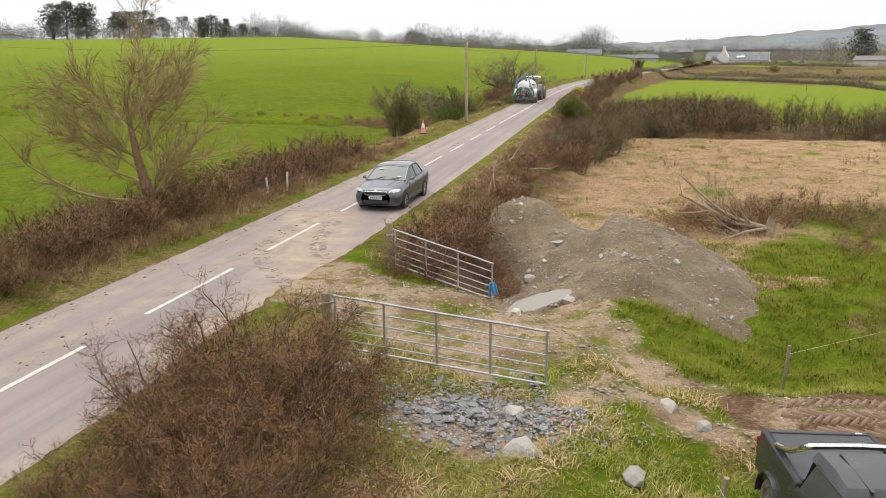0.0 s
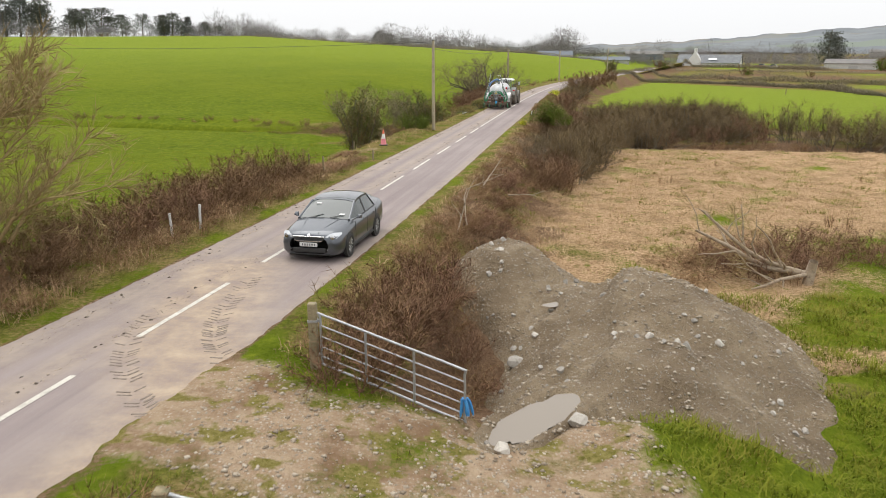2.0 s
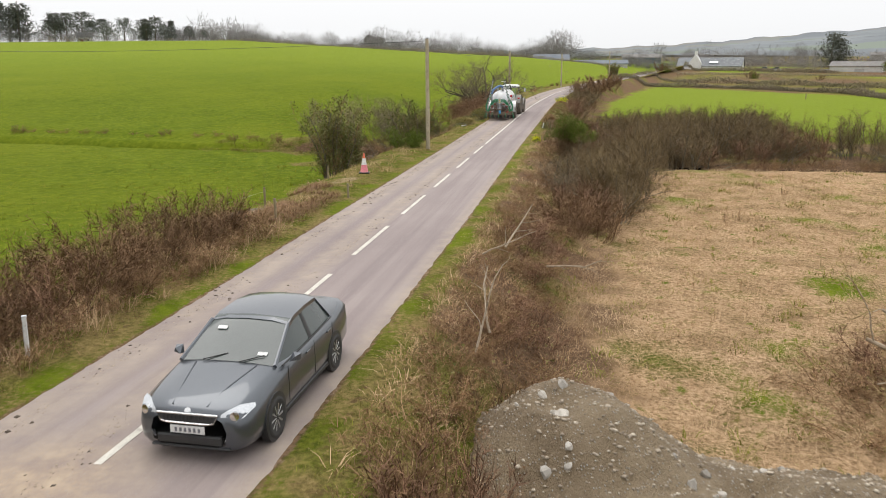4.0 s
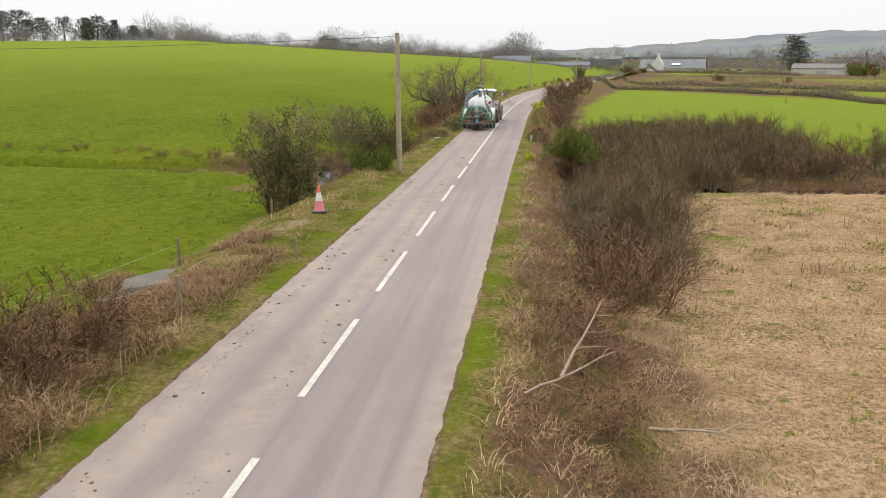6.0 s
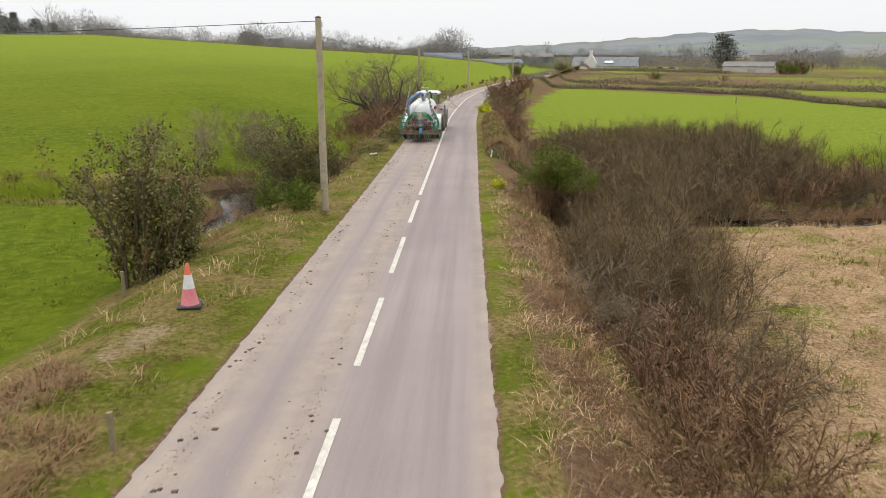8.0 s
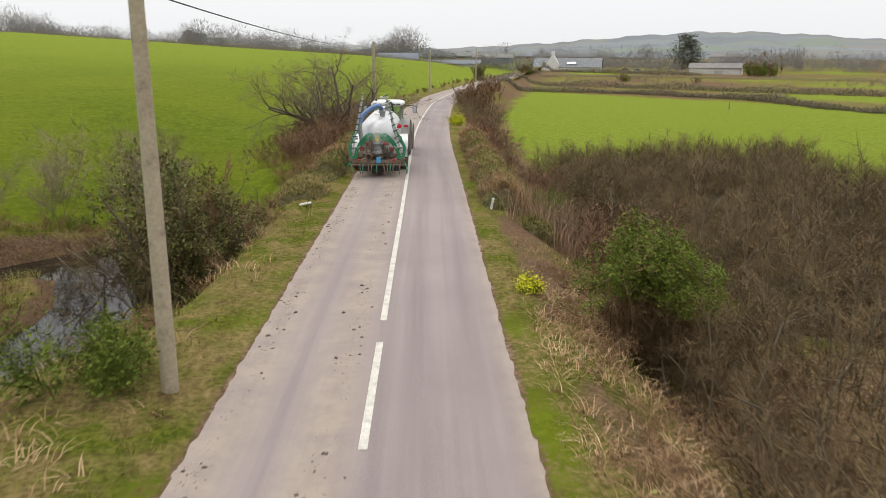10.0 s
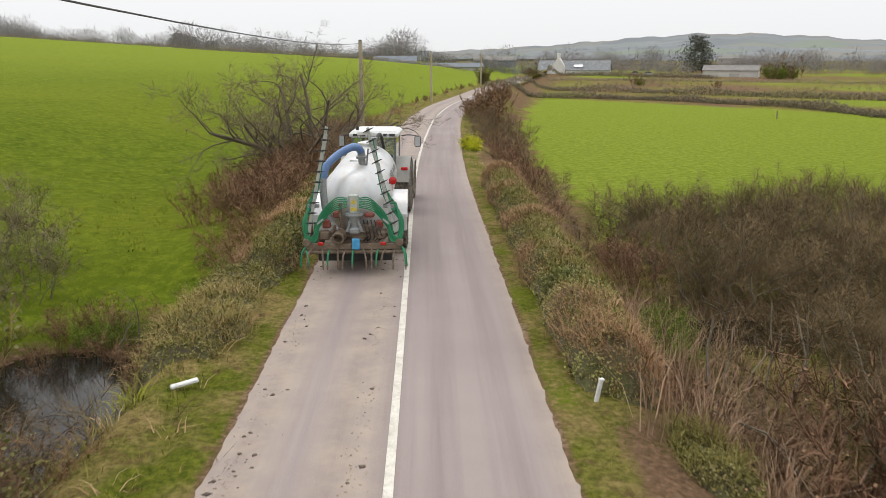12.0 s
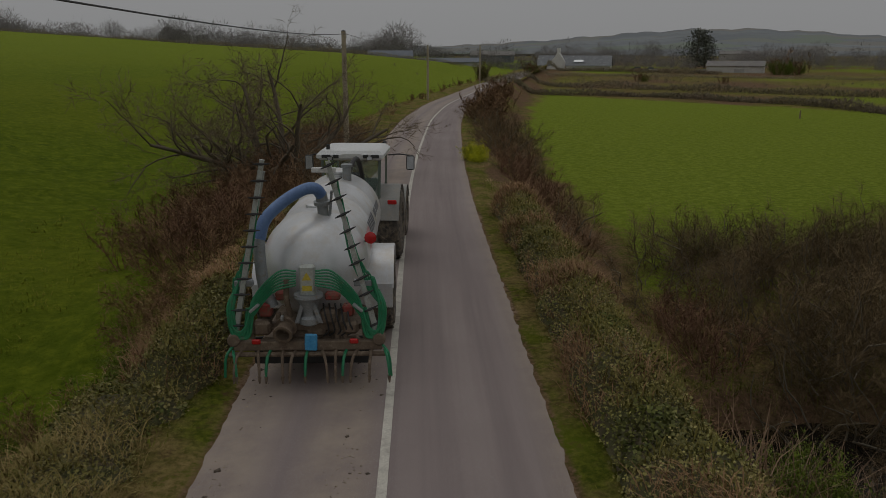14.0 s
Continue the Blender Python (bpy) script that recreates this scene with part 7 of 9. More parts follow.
def arc_sheet(x0, x1, y, z, r, a0, a1, n=14, thick=0.02):
    """A mudguard round an axle at y, z between two angles (degrees, 0 ahead, 90 up)."""
    rows = [[(xx, y + r * math.cos(radians(a0 + (a1 - a0) * k / n)), z + r * math.sin(radians(a0 + (a1 - a0) * k / n))) for k in range(n + 1)] for xx in (x0, x1)]
    outer = [[(xx, y + (r + thick) * math.cos(radians(a0 + (a1 - a0) * k / n)), z + (r + thick) * math.sin(radians(a0 + (a1 - a0) * k / n))) for k in range(n + 1)] for xx in (x1, x0)]
    return Geo().sheet(rows + outer + [rows[0]])


def slurry_tanker(at):
    ob = thing("slurry_tanker", "white slurry tanker with folded green-hosed dribble bar, muddy at the back", "slurry tanker", at)
    zc, R = 1.83, 0.95
    tank = Geo().lathe((0, 0, zc), (0, 1, 0), [(-2.72, 0.03), (-2.69, 0.3), (-2.6, 0.5), (-2.42, 0.7), (-2.15, 0.86), (-1.85, 0.93), (-1.7, R), (-1.66, R + 0.012), (-1.62, R),
                                               (0.1, R), (0.14, R + 0.012), (0.18, R), (1.6, R), (1.64, R + 0.012), (1.68, R), (3.0, R), (3.25, 0.85), (3.42, 0.55), (3.48, 0.03)], 48)
    part("tank", tank, M_TANK, ob, "scuffed white steel tank")

    def mark(name, y0, y1, a0, a1, mat, side):
        rows = [[(side * (R + 0.006) * math.cos(radians(a)), y, zc + (R + 0.006) * math.sin(radians(a))) for a in np.linspace(a0, a1, 5)] for y in np.linspace(y0, y1, 4)]
        part(name, Geo().sheet(rows), mat, ob)

    for side in (-1, 1):
        mark("logo_patch", -0.95, -0.35, 2, 24, M_PINKMARK, side)
        for k in range(5):
            mark("lettering_bar", -0.3 + 0.24 * k, -0.12 + 0.24 * k, 10, 27, M_GREYMARK, side)
        mark("lettering_bar", 1.15, 2.5, 14, 24, M_GREYMARK, side)
    part("filler_dome", Geo().lathe((0, 2.5, zc + R - 0.06), (0, 0, 1), [(0, 0.26), (0.12, 0.26), (0.14, 0.3), (0.18, 0.3), (0.2, 0.24), (0.24, 0.05)], 20), M_TANK, ob)
    part("vent_pipe", Geo().lathe((0.25, 2.1, zc + R - 0.1), (0, 0, 1), [(0, 0.1), (0.35, 0.1), (0.36, 0.13), (0.42, 0.13), (0.43, 0.02)], 16), M_GREYSTEEL, ob, "grey vent pipe")
    part("vacuum_hose", Geo().tube(curve([(0.3, 2.2, 2.95), (0.4, 2.6, 3.15), (0.45, 3.1, 3.0), (0.5, 3.5, 2.5), (0.5, 3.7, 1.9)], 5), 0.055, 8), M_DARK, ob, "black vacuum hose")
    part("hatch_ring", Geo().lathe((0, -1.15, zc + R - 0.04), (0, 0, 1), [(0, 0.22), (0.07, 0.22), (0.09, 0.18), (0.1, 0.03)], 18), M_TANK, ob)
    part("suction_valve", Geo().lathe((0.18, -1.75, zc + R - 0.12), (-0.05, -0.12, 1), [(0, 0.14), (0.06, 0.14), (0.07, 0.1), (0.26, 0.1), (0.27, 0.15), (0.33, 0.15), (0.34, 0.11), (0.48, 0.1)], 16),
         M_GREYSTEEL, ob, "grey suction valve")
    part("suction_hose", Geo().tube(curve([(0.16, -1.83, 3.1), (0.08, -1.9, 3.22), (-0.1, -2.05, 3.24), (-0.42, -2.3, 3.08), (-0.7, -2.55, 2.82), (-0.8, -2.66, 2.5)], 6), 0.105, 12),
         M_BLUEHOSE, ob, "faded blue suction hose")
    part("down_pipe", Geo().tube(curve([(-0.8, -2.66, 2.52), (-0.8, -2.7, 2.2), (-0.74, -2.76, 1.7), (-0.6, -2.8, 1.35)], 5), 0.1, 12), M_GREYSTEEL, ob, "grey down pipe")
    part("prop_arm", Geo().tube([(0.3, -1.8, 2.75), (0.36, -1.95, 3.2)], 0.025, 6), M_GREYSTEEL, ob)
    for s in (-1, 1):
        part("chassis_beam", Geo().box((s * 0.42, 0.35, 0.8), (0.12, 6.4, 0.22), 0.015), M_MUDSTEEL, ob)
        part("mudguard", arc_sheet(s * 0.66, s * 1.38, 0, 0.8, 0.93, 18, 162), M_TANK, ob, "white mudguard")
        part("guard_skirt", Geo().box((s * 1.0, -0.93, 0.95), (0.72, 0.03, 0.5), 0.01), M_TANK, ob)
        wheel(ob, s * 1.04, 0, 0.8, 0.66, 0.4, M_ALLOY, 18)
        part("marker_lamp", Geo().lathe((s * 1.0, -1.62, 2.28), (0, -1, 0), [(0, 0.07), (0.03, 0.11), (0.06, 0.11), (0.08, 0.06), (0.085, 0.01)], 14), M_REDLAMP, ob, "round red marker lamp")
        part("lamp_arm", Geo().tube([(s * 0.85, -1.5, 2.15), (s * 1.0, -1.6, 2.28)], 0.018, 5), M_DARK, ob)
    part("axle", Geo().tube([(-1.0, 0, 0.8), (1.0, 0, 0.8)], 0.085, 10), M_MUDSTEEL, ob)
    part("cradle", Geo().box((0, 0.2, 0.98), (0.9, 3.6, 0.2), 0.03), M_MUDSTEEL, ob)
    part("drawbar", Geo().hull([(-0.4, 3.2, 0.72), (0.4, 3.2, 0.72), (-0.4, 3.2, 0.92), (0.4, 3.2, 0.92), (-0.08, 5.0, 0.55), (0.08, 5.0, 0.55), (-0.08, 5.0, 0.7), (0.08, 5.0, 0.7)]), M_MUDSTEEL, ob)
    part("support_leg", Geo().tube([(0.45, 3.9, 0.95), (0.45, 3.9, 0.3)], 0.05, 8), M_DARK, ob)
    # block and panel added to stand for the deep shade below the tank
    part("under_frame", Geo().box((0, -1.75, 0.62), (1.7, 2.0, 0.3), 0.05), M_MUDSTEEL, ob, "brown block added for the shade under the tank")
    part("rear_flap", Geo().box((0, -2.62, 0.5), (2.0, 0.04, 0.5), 0.01), M_DARK, ob, "black panel added for the shade behind the outlets")
    # rear frame and pump
    for z, y, h, w in ((0.74, -3.0, 0.16, 2.5), (1.02, -2.82, 0.12, 1.9)):
        part("cross_beam", Geo().box((0, y, z), (w, 0.14, h), 0.012), M_MUDSTEEL, ob, "rusty muddy cross beam")
    for x in (-0.95, -0.5, 0.48, 0.62, 0.95):
        part("frame_post", Geo().box((x, -2.9, 0.98), (0.07, 0.08, 0.62), 0.01), M_MUDSTEEL, ob)
    part("spreader_bar", Geo().tube([(-1.32, -3.08, 0.6), (1.32, -3.08, 0.6)], 0.045, 8), M_MUDSTEEL, ob)
    part("macerator", Geo().lathe((0.02, -2.9, 1.62), (0, 0, -1), [(0, 0.24), (0.05, 0.25), (0.1, 0.2), (0.3, 0.12), (0.38, 0.13), (0.42, 0.17), (0.52, 0.17), (0.56, 0.1)], 18), M_GREYSTEEL, ob, "grey macerator")
    part("macerator_leg", Geo().hull([(-0.22, -3.0, 1.12), (-0.14, -3.0, 1.12), (-0.07, -3.04, 1.55), (-0.02, -3.04, 1.55), (-0.22, -2.9, 1.12), (-0.14, -2.9, 1.12), (-0.07, -2.94, 1.55), (-0.02, -2.94, 1.55)]), M_GREYSTEEL, ob)
    part("macerator_leg", Geo().hull([(0.26, -3.0, 1.12), (0.18, -3.0, 1.12), (0.12, -3.04, 1.55), (0.06, -3.04, 1.55), (0.26, -2.9, 1.12), (0.18, -2.9, 1.12), (0.12, -2.94, 1.55), (0.06, -2.94, 1.55)]), M_GREYSTEEL, ob)
    box = part("distributor", Geo().box((0.02, -2.92, 1.86), (0.26, 0.2, 0.52), 0.03), M_BOOM, ob, "pale distributor box with warning marks")
    part("warning_sign", Geo().add([(-0.06, -3.026, 1.88), (0.1, -3.026, 1.88), (0.02, -3.026, 2.02)], [(0, 1, 2)]), M_YELLOWMARK, box, smooth=None)
    part("warning_sign", Geo().box((0.02, -3.024, 1.74), (0.16, 0.006, 0.09)), M_YELLOWMARK, box)
    outlet = part("outlet_pipe", Geo().lathe((-0.34, -2.72, 1.12), (-0.12, -0.9, -0.28), [(0, 0.15), (0.2, 0.15), (0.22, 0.19), (0.27, 0.19), (0.28, 0.14), (0.42, 0.135), (0.43, 0.165), (0.48, 0.165), (0.48, 0.12), (0.3, 0.11), (0.29, 0.01)], 20),
                  M_MUDSTEEL, ob, "muddy brown outlet pipe")
    part("clamp", Geo().box((-0.42, -3.0, 1.22), (0.05, 0.1, 0.08), 0.01), M_GALV, outlet)
    part("valve_lever", Geo().tube(curve([(-0.3, -2.85, 1.2), (-0.34, -2.95, 1.55), (-0.32, -3.0, 1.9)], 4), 0.05, 7), M_MUDSTEEL, ob)
    for x, y, z, sx, sy, sz in ((-0.72, -2.8, 1.32, 0.22, 0.2, 0.24), (0.42, -2.82, 1.55, 0.26, 0.2, 0.12), (0.68, -2.82, 1.3, 0.2, 0.2, 0.2), (-0.45, -2.75, 1.55, 0.2, 0.2, 0.16)):
        part("pump_block", Geo().box((x, y, z), (sx, sy, sz), 0.03), M_RED, ob, "red pump block")
    for x, y, z, sx, sy, sz in ((0.35, -2.85, 1.2, 0.3, 0.24, 0.26), (0.72, -2.9, 1.02, 0.26, 0.2, 0.22), (-0.78, -2.88, 1.02, 0.3, 0.22, 0.26), (0.1, -2.82, 0.92, 0.34, 0.2, 0.16)):
        part("gear_casing", Geo().box((x, y, z), (sx, sy, sz), 0.05), M_MUDSTEEL, ob)
    for k in range(5):
        x = 0.25 + 0.1 * k
        part("oil_pipe", Geo().tube(curve([(x, -2.8, 1.4), (x + 0.05, -3.02, 1.28 - 0.03 * k), (x + 0.1, -2.98, 0.98), (x, -2.9, 0.86)], 4), 0.016, 5), M_DARK, ob, "thin black oil pipe")
    part("blue_bag", Geo().box((0.06, -3.1, 0.82), (0.21, 0.05, 0.3), 0.02, Matrix.Rotation(0.04, 3, "Y")), M_BLUEBAG, ob, "small bright blue bag")
    part("rear_lamp", Geo().box((0.78, -3.09, 0.83), (0.15, 0.05, 0.09), 0.02), M_REDLAMP, ob, "red rear lamp")
    part("rear_lamp", Geo().box((-0.86, -3.09, 0.83), (0.15, 0.05, 0.09), 0.02), M_REDLAMP, ob, "red rear lamp")
    # trailing outlets
    rs = random.Random(2)
    for k in range(13):
        x = -1.3 + 2.6 * k / 12 + rs.uniform(-0.04, 0.04)
        side = rs.uniform(-0.1, 0.1)
        hose = part("trailing_outlet", Geo().tube(curve([(x, -3.05, 0.66), (x + side * 0.6, -3.22, 0.6), (x + side, -3.3, 0.42), (x + side * 1.1, -3.33, 0.22)], 4), [0.026] * 9 + [0.024, 0.02, 0.018, 0.012], 6),
                    M_MUDSTEEL if k % 3 else M_HOSE, ob, "muddy trailing outlet")
        part("outlet_tip", Geo().tube([(x + side * 1.08, -3.32, 0.3), (x + side * 1.12, -3.335, 0.18)], [0.036, 0.014], 6), M_MUDSTEEL, hose)
    # folded booms with their outlets and hoses
    for s, foot, top in ((-1, (-1.24, -3.0, 0.8), (-0.62, -2.95, 3.88)), (1, (1.2, -3.0, 0.8), (0.42, -2.9, 3.85))):
        a, b = Vector(foot), Vector(top)
        way = (b - a).normalized()
        out = Vector((0, 1, 0)).cross(way).normalized()
        boom = part("boom", Geo().tube([a + (b - a) * 0.0, a + (b - a) * 0.4, b], [0.062, 0.056, 0.05], 4), M_BOOM, ob, "pale folded boom arm")
        part("boom_brace", Geo().tube([a + Vector((0, 0.16, 0)), b + Vector((0, 0.1, -0.2))], 0.025, 5), M_BOOM, boom)
        for k in range(11):
            p = a + (b - a) * (0.1 + 0.088 * k)
            part("boom_outlet", Geo().tube(curve([p - out * 0.13 + Vector((0, -0.05, -0.03)), p + Vector((0, -0.06, 0.0)), p + out * 0.15 + Vector((0, -0.05, 0.03))], 2), [0.008, 0.018, 0.026, 0.018, 0.008], 5),
                 M_DARK, boom)
        part("boom_clamp", Geo().box(a + (b - a) * 0.33 + Vector((0, 0.05, 0)), (0.3, 0.12, 0.1), 0.012), M_GREYSTEEL, boom)
        part("boom_joint", Geo().lathe(a + Vector((0, -0.1, 0.05)), (0, 1, 0), [(0, 0.09), (0.02, 0.11), (0.2, 0.11), (0.22, 0.08)], 12), M_MUDSTEEL, boom)
        for k in range(7):
            u = k / 6
            tip = a + (b - a) * (0.3 + 0.6 * u)
            j = 0.045 * (k - 3)
            pts = [(s * 0.16, -2.95 - 0.02 * k, 2.02 - 0.035 * k), (s * (0.45 + 0.02 * k), -3.0, 2.02 - 0.06 * k), (s * (0.85 + 0.015 * k), -3.05, 1.62 - 0.07 * k),
                   (s * (1.0 + 0.015 * k), -3.08, 1.15 - 0.035 * k), (s * (1.17 + 0.012 * k), -3.06, 0.98 + 0.02 * k), (s * (1.22 + 0.01 * k), -3.0, 1.35),
                   (a.x + (tip.x - a.x) * 0.75 + s * 0.1, -2.93, 1.9 + 0.25 * u), (tip.x + s * 0.03 + j * 0.3, -2.92, tip.z)]
            part("green_hose", Geo().tube(curve(pts, 5), 0.017, 6), M_HOSE, ob, "green rubber hose")
        for k in range(3):
            x = s * (1.1 + 0.045 * k)
            part("green_hose", Geo().tube(curve([(x, -2.96, 1.9 - 0.1 * k), (x + s * 0.12, -3.02, 1.4), (x + s * 0.06, -3.05, 0.95), (x - s * 0.12, -3.04, 0.92), (x - s * 0.2, -3.0, 1.4)], 5), 0.029, 7), M_HOSE, ob, "green rubber hose")
        part("hose_tail", Geo().tube(curve([(s * 1.2, -3.0, 0.8), (s * 1.36, -3.12, 0.6), (s * 1.4, -3.15, 0.22)], 4), 0.026, 6), M_HOSE, ob)
        part("hose_tie", Geo().box((s * 0.86, -3.04, 1.42), (0.2, 0.16, 0.05), 0.01, Matrix.Rotation(s * 0.7, 3, "Y")), M_GALV, ob)
    part("boom_rest", Geo().box((0.35, -2.88, 3.7), (0.4, 0.06, 0.08), 0.01), M_WHITE_PAINT, ob)
    return ob


M_BLUEBAG = surface("light_blue_plastic", (0.04, 0.30, 0.60), (0.10, 0.42, 0.72), 9.0, 40.0, 0.4, relief=0.2)


def tractor(at):
    ob = thing("tractor", "large grey-green tractor with white roof and red wheel rims", "tractor", at)
    ya, yf = 5.75, 8.5
    for s in (-1, 1):
        wheel(ob, s * 0.98, ya, 0.97, 0.62, 0.52, M_REDRIM, 20)
        wheel(ob, s * 0.96, yf, 0.74, 0.5, 0.4, M_REDRIM, 18)
        part("rear_fender", arc_sheet(s * 0.6, s * 1.28, ya, 0.97, 1.06, 20, 165), M_FENDER, ob, "dusty grey rear fender")
        part("fender_side", Geo().hull([(s * 0.62, ya - 0.5, 1.5), (s * 0.62, ya + 0.85, 1.45), (s * 0.62, ya + 0.3, 2.0), (s * 0.62, ya - 0.3, 2.0),
                                        (s * 0.7, ya - 0.5, 1.5), (s * 0.7, ya + 0.85, 1.45), (s * 0.7, ya + 0.3, 2.0), (s * 0.7, ya - 0.3, 2.0)]), M_FENDER, ob)
        part("front_fender", arc_sheet(s * 0.7, s * 1.22, yf, 0.74, 0.83, 25, 165), M_FENDER, ob, "dusty grey front fender")
        part("rear_light", Geo().box((s * 1.1, ya - 0.93, 1.72), (0.24, 0.05, 0.12), 0.02), M_REDLAMP, ob)
        part("mirror_arm", Geo().tube(curve([(s * 0.82, 6.75, 2.72), (s * 1.15, 6.8, 2.74), (s * 1.42, 6.78, 2.7)], 4), 0.02, 6), M_DARK, ob)
        mirror = part("mirror", Geo().box((s * 1.45, 6.78, 2.5), (0.24, 0.1, 0.42), 0.04), M_DARK, ob, "black wing mirror")
        part("mirror_glass", Geo().box((s * 1.45, 6.725, 2.5), (0.19, 0.006, 0.36)), M_LENS, mirror)
        for y in (5.05, 6.75):
            part("cab_post", Geo().tube([(s * 0.72, y, 1.5), (s * 0.76, y + (0.05 if y < 6 else -0.12), 2.82)], 0.045, 6), M_TRACTOR, ob)
        part("side_window", Geo().sheet([[(s * 0.735, 5.1, 1.58), (s * 0.735, 6.7, 1.58)], [(s * 0.775, 5.12, 2.8), (s * 0.775, 6.62, 2.8)]]), M_GLASS, ob).visible_shadow = False
        part("step", Geo().box((s * 0.85, 7.0, 0.75), (0.3, 0.5, 0.06), 0.01), M_DARK, ob)
        part("lift_arm", Geo().tube([(s * 0.42, 5.3, 0.9), (s * 0.48, 4.6, 0.62)], 0.05, 6), M_DARK, ob)
        part("roof_lamp", Geo().box((s * 0.52, 4.93, 2.86), (0.16, 0.08, 0.1), 0.02), M_DARK, ob).visible_shadow = True
        part("roof_lamp_glass", Geo().box((s * 0.52, 4.885, 2.86), (0.12, 0.006, 0.075)), M_LENS, ob)
    part("rear_window", Geo().sheet([[(-0.7, 5.02, 1.75), (0.7, 5.02, 1.75)], [(-0.72, 5.06, 2.78), (0.72, 5.06, 2.78)]]), M_GLASS, ob).visible_shadow = False
    part("windscreen", Geo().sheet([[(-0.68, 6.82, 1.55), (0.68, 6.82, 1.55)], [(-0.7, 6.66, 2.8), (0.7, 6.66, 2.8)]]), M_GLASS, ob).visible_shadow = False
    part("rear_panel", Geo().box((0, 5.02, 1.5), (1.4, 0.08, 0.5), 0.02), M_TRACTOR, ob)
    part("cab_floor", Geo().box((0, 5.9, 1.32), (1.4, 1.75, 0.3), 0.04), M_TRACTOR, ob)
    roof = Geo().hull([(sx * x, 5.85 + sy * y, z) for sx in (-1, 1) for sy in (-1, 1) for x, y, z in ((0.78, 0.86, 2.8), (0.88, 0.93, 2.86), (0.88, 0.93, 2.95), (0.78, 0.85, 3.05), (0.6, 0.6, 3.09))])
    part("roof", roof, M_ROOF, ob, "white cab roof")
    for x, w in ((-0.62, 0.24), (-0.36, 0.14), (0.42, 0.14), (0.66, 0.22)):
        part("roof_panel", Geo().box((x, 4.905, 2.91), (w, 0.03, 0.09), 0.01), M_DARK, ob, "black lamp recess")
    part("plate", Geo().box((0.05, 4.905, 2.93), (0.5, 0.01, 0.1), 0.002), M_PLATE, ob, "pale plate strip")
    part("seat", Geo().box((0, 5.75, 1.72), (0.5, 0.5, 0.14), 0.05), M_SEAT, ob)
    part("seat_back", Geo().box((0, 5.52, 2.05), (0.5, 0.14, 0.66), 0.06), M_SEAT, ob)
    part("steering_wheel", Geo().tube([(0.2 * math.cos(a), 6.35 + 0.12 * math.sin(a), 2.0 + 0.14 * math.sin(a)) for a in np.linspace(0, 2 * math.pi, 18)], 0.016, 6), M_DARK, ob)
    part("bonnet", Geo().hull([(sx * x, y, z) for sx in (-1, 1) for x, y, z in ((0.45, 6.9, 1.1), (0.47, 6.9, 1.8), (0.34, 6.9, 1.95), (0.42, 9.4, 1.0), (0.4, 9.3, 1.55), (0.28, 9.2, 1.68), (0.36, 9.55, 1.25))]),
         M_TRACTOR, ob, "grey-green bonnet")
    part("chassis", Geo().box((0, 7.3, 0.85), (0.6, 4.4, 0.5), 0.06), M_DARK, ob)
    part("front_weight", Geo().box((0, 9.65, 0.85), (0.8, 0.4, 0.5), 0.06), M_DARK, ob)
    part("rear_axle", Geo().tube([(-0.9, ya, 0.97), (0.9, ya, 0.97)], 0.15, 10), M_DARK, ob)
    part("front_axle", Geo().tube([(-0.9, yf, 0.74), (0.9, yf, 0.74)], 0.1, 10), M_DARK, ob)
    part("exhaust", Geo().tube(curve([(0.66, 6.95, 1.4), (0.68, 6.95, 2.3), (0.68, 6.95, 2.95), (0.72, 6.9, 3.08)], 4), 0.055, 10), M_DARK, ob, "black exhaust stack")
    part("aerial", Geo().tube([(0.8, 6.6, 2.9), (0.82, 6.6, 3.3)], 0.008, 4), M_DARK, ob)
    part("beacon_stub", Geo().tube([(-0.6, 5.15, 3.0), (-0.6, 5.15, 3.2)], 0.05, 10), M_DARK, ob)
    part("hitch", Geo().box((0, 4.95, 0.62), (0.4, 0.4, 0.2), 0.04), M_DARK, ob)
    part("tank_step", Geo().box((0.72, 7.05, 1.05), (0.3, 0.7, 0.5), 0.06), M_DARK, ob)
    return ob


TX, TY = on_road(82.3, -1.25)
HEADING = -math.degrees(math.atan(float(road_slope(86.0))))
slurry_tanker(pose(TX, TY, 0.02, 0, 0, HEADING)).scale = (0.9, 0.9, 0.9)
tractor(pose(TX, TY, 0.02, 0, 0, HEADING) @ pose(0, 4.4, 0, 0, 0, -3.5) @ pose(0.06, -4.4, 0)).scale = (0.9, 0.9, 0.9)


def loft(stations, n=1):
    """A skin over half sections, mirrored to both sides; each is (y, [(x, z), ...]) from the sill to the top middle. n: steps between two sections."""
    rows = []
    for y, half in stations:
        rows.append([(x, y, z) for x, z in half] + [(-x, y, z) for x, z in half[-2::-1]])
    if n > 1:
        rows = list(zip(*[curve(line, n) for line in zip(*rows)]))
    return Geo().sheet(rows)


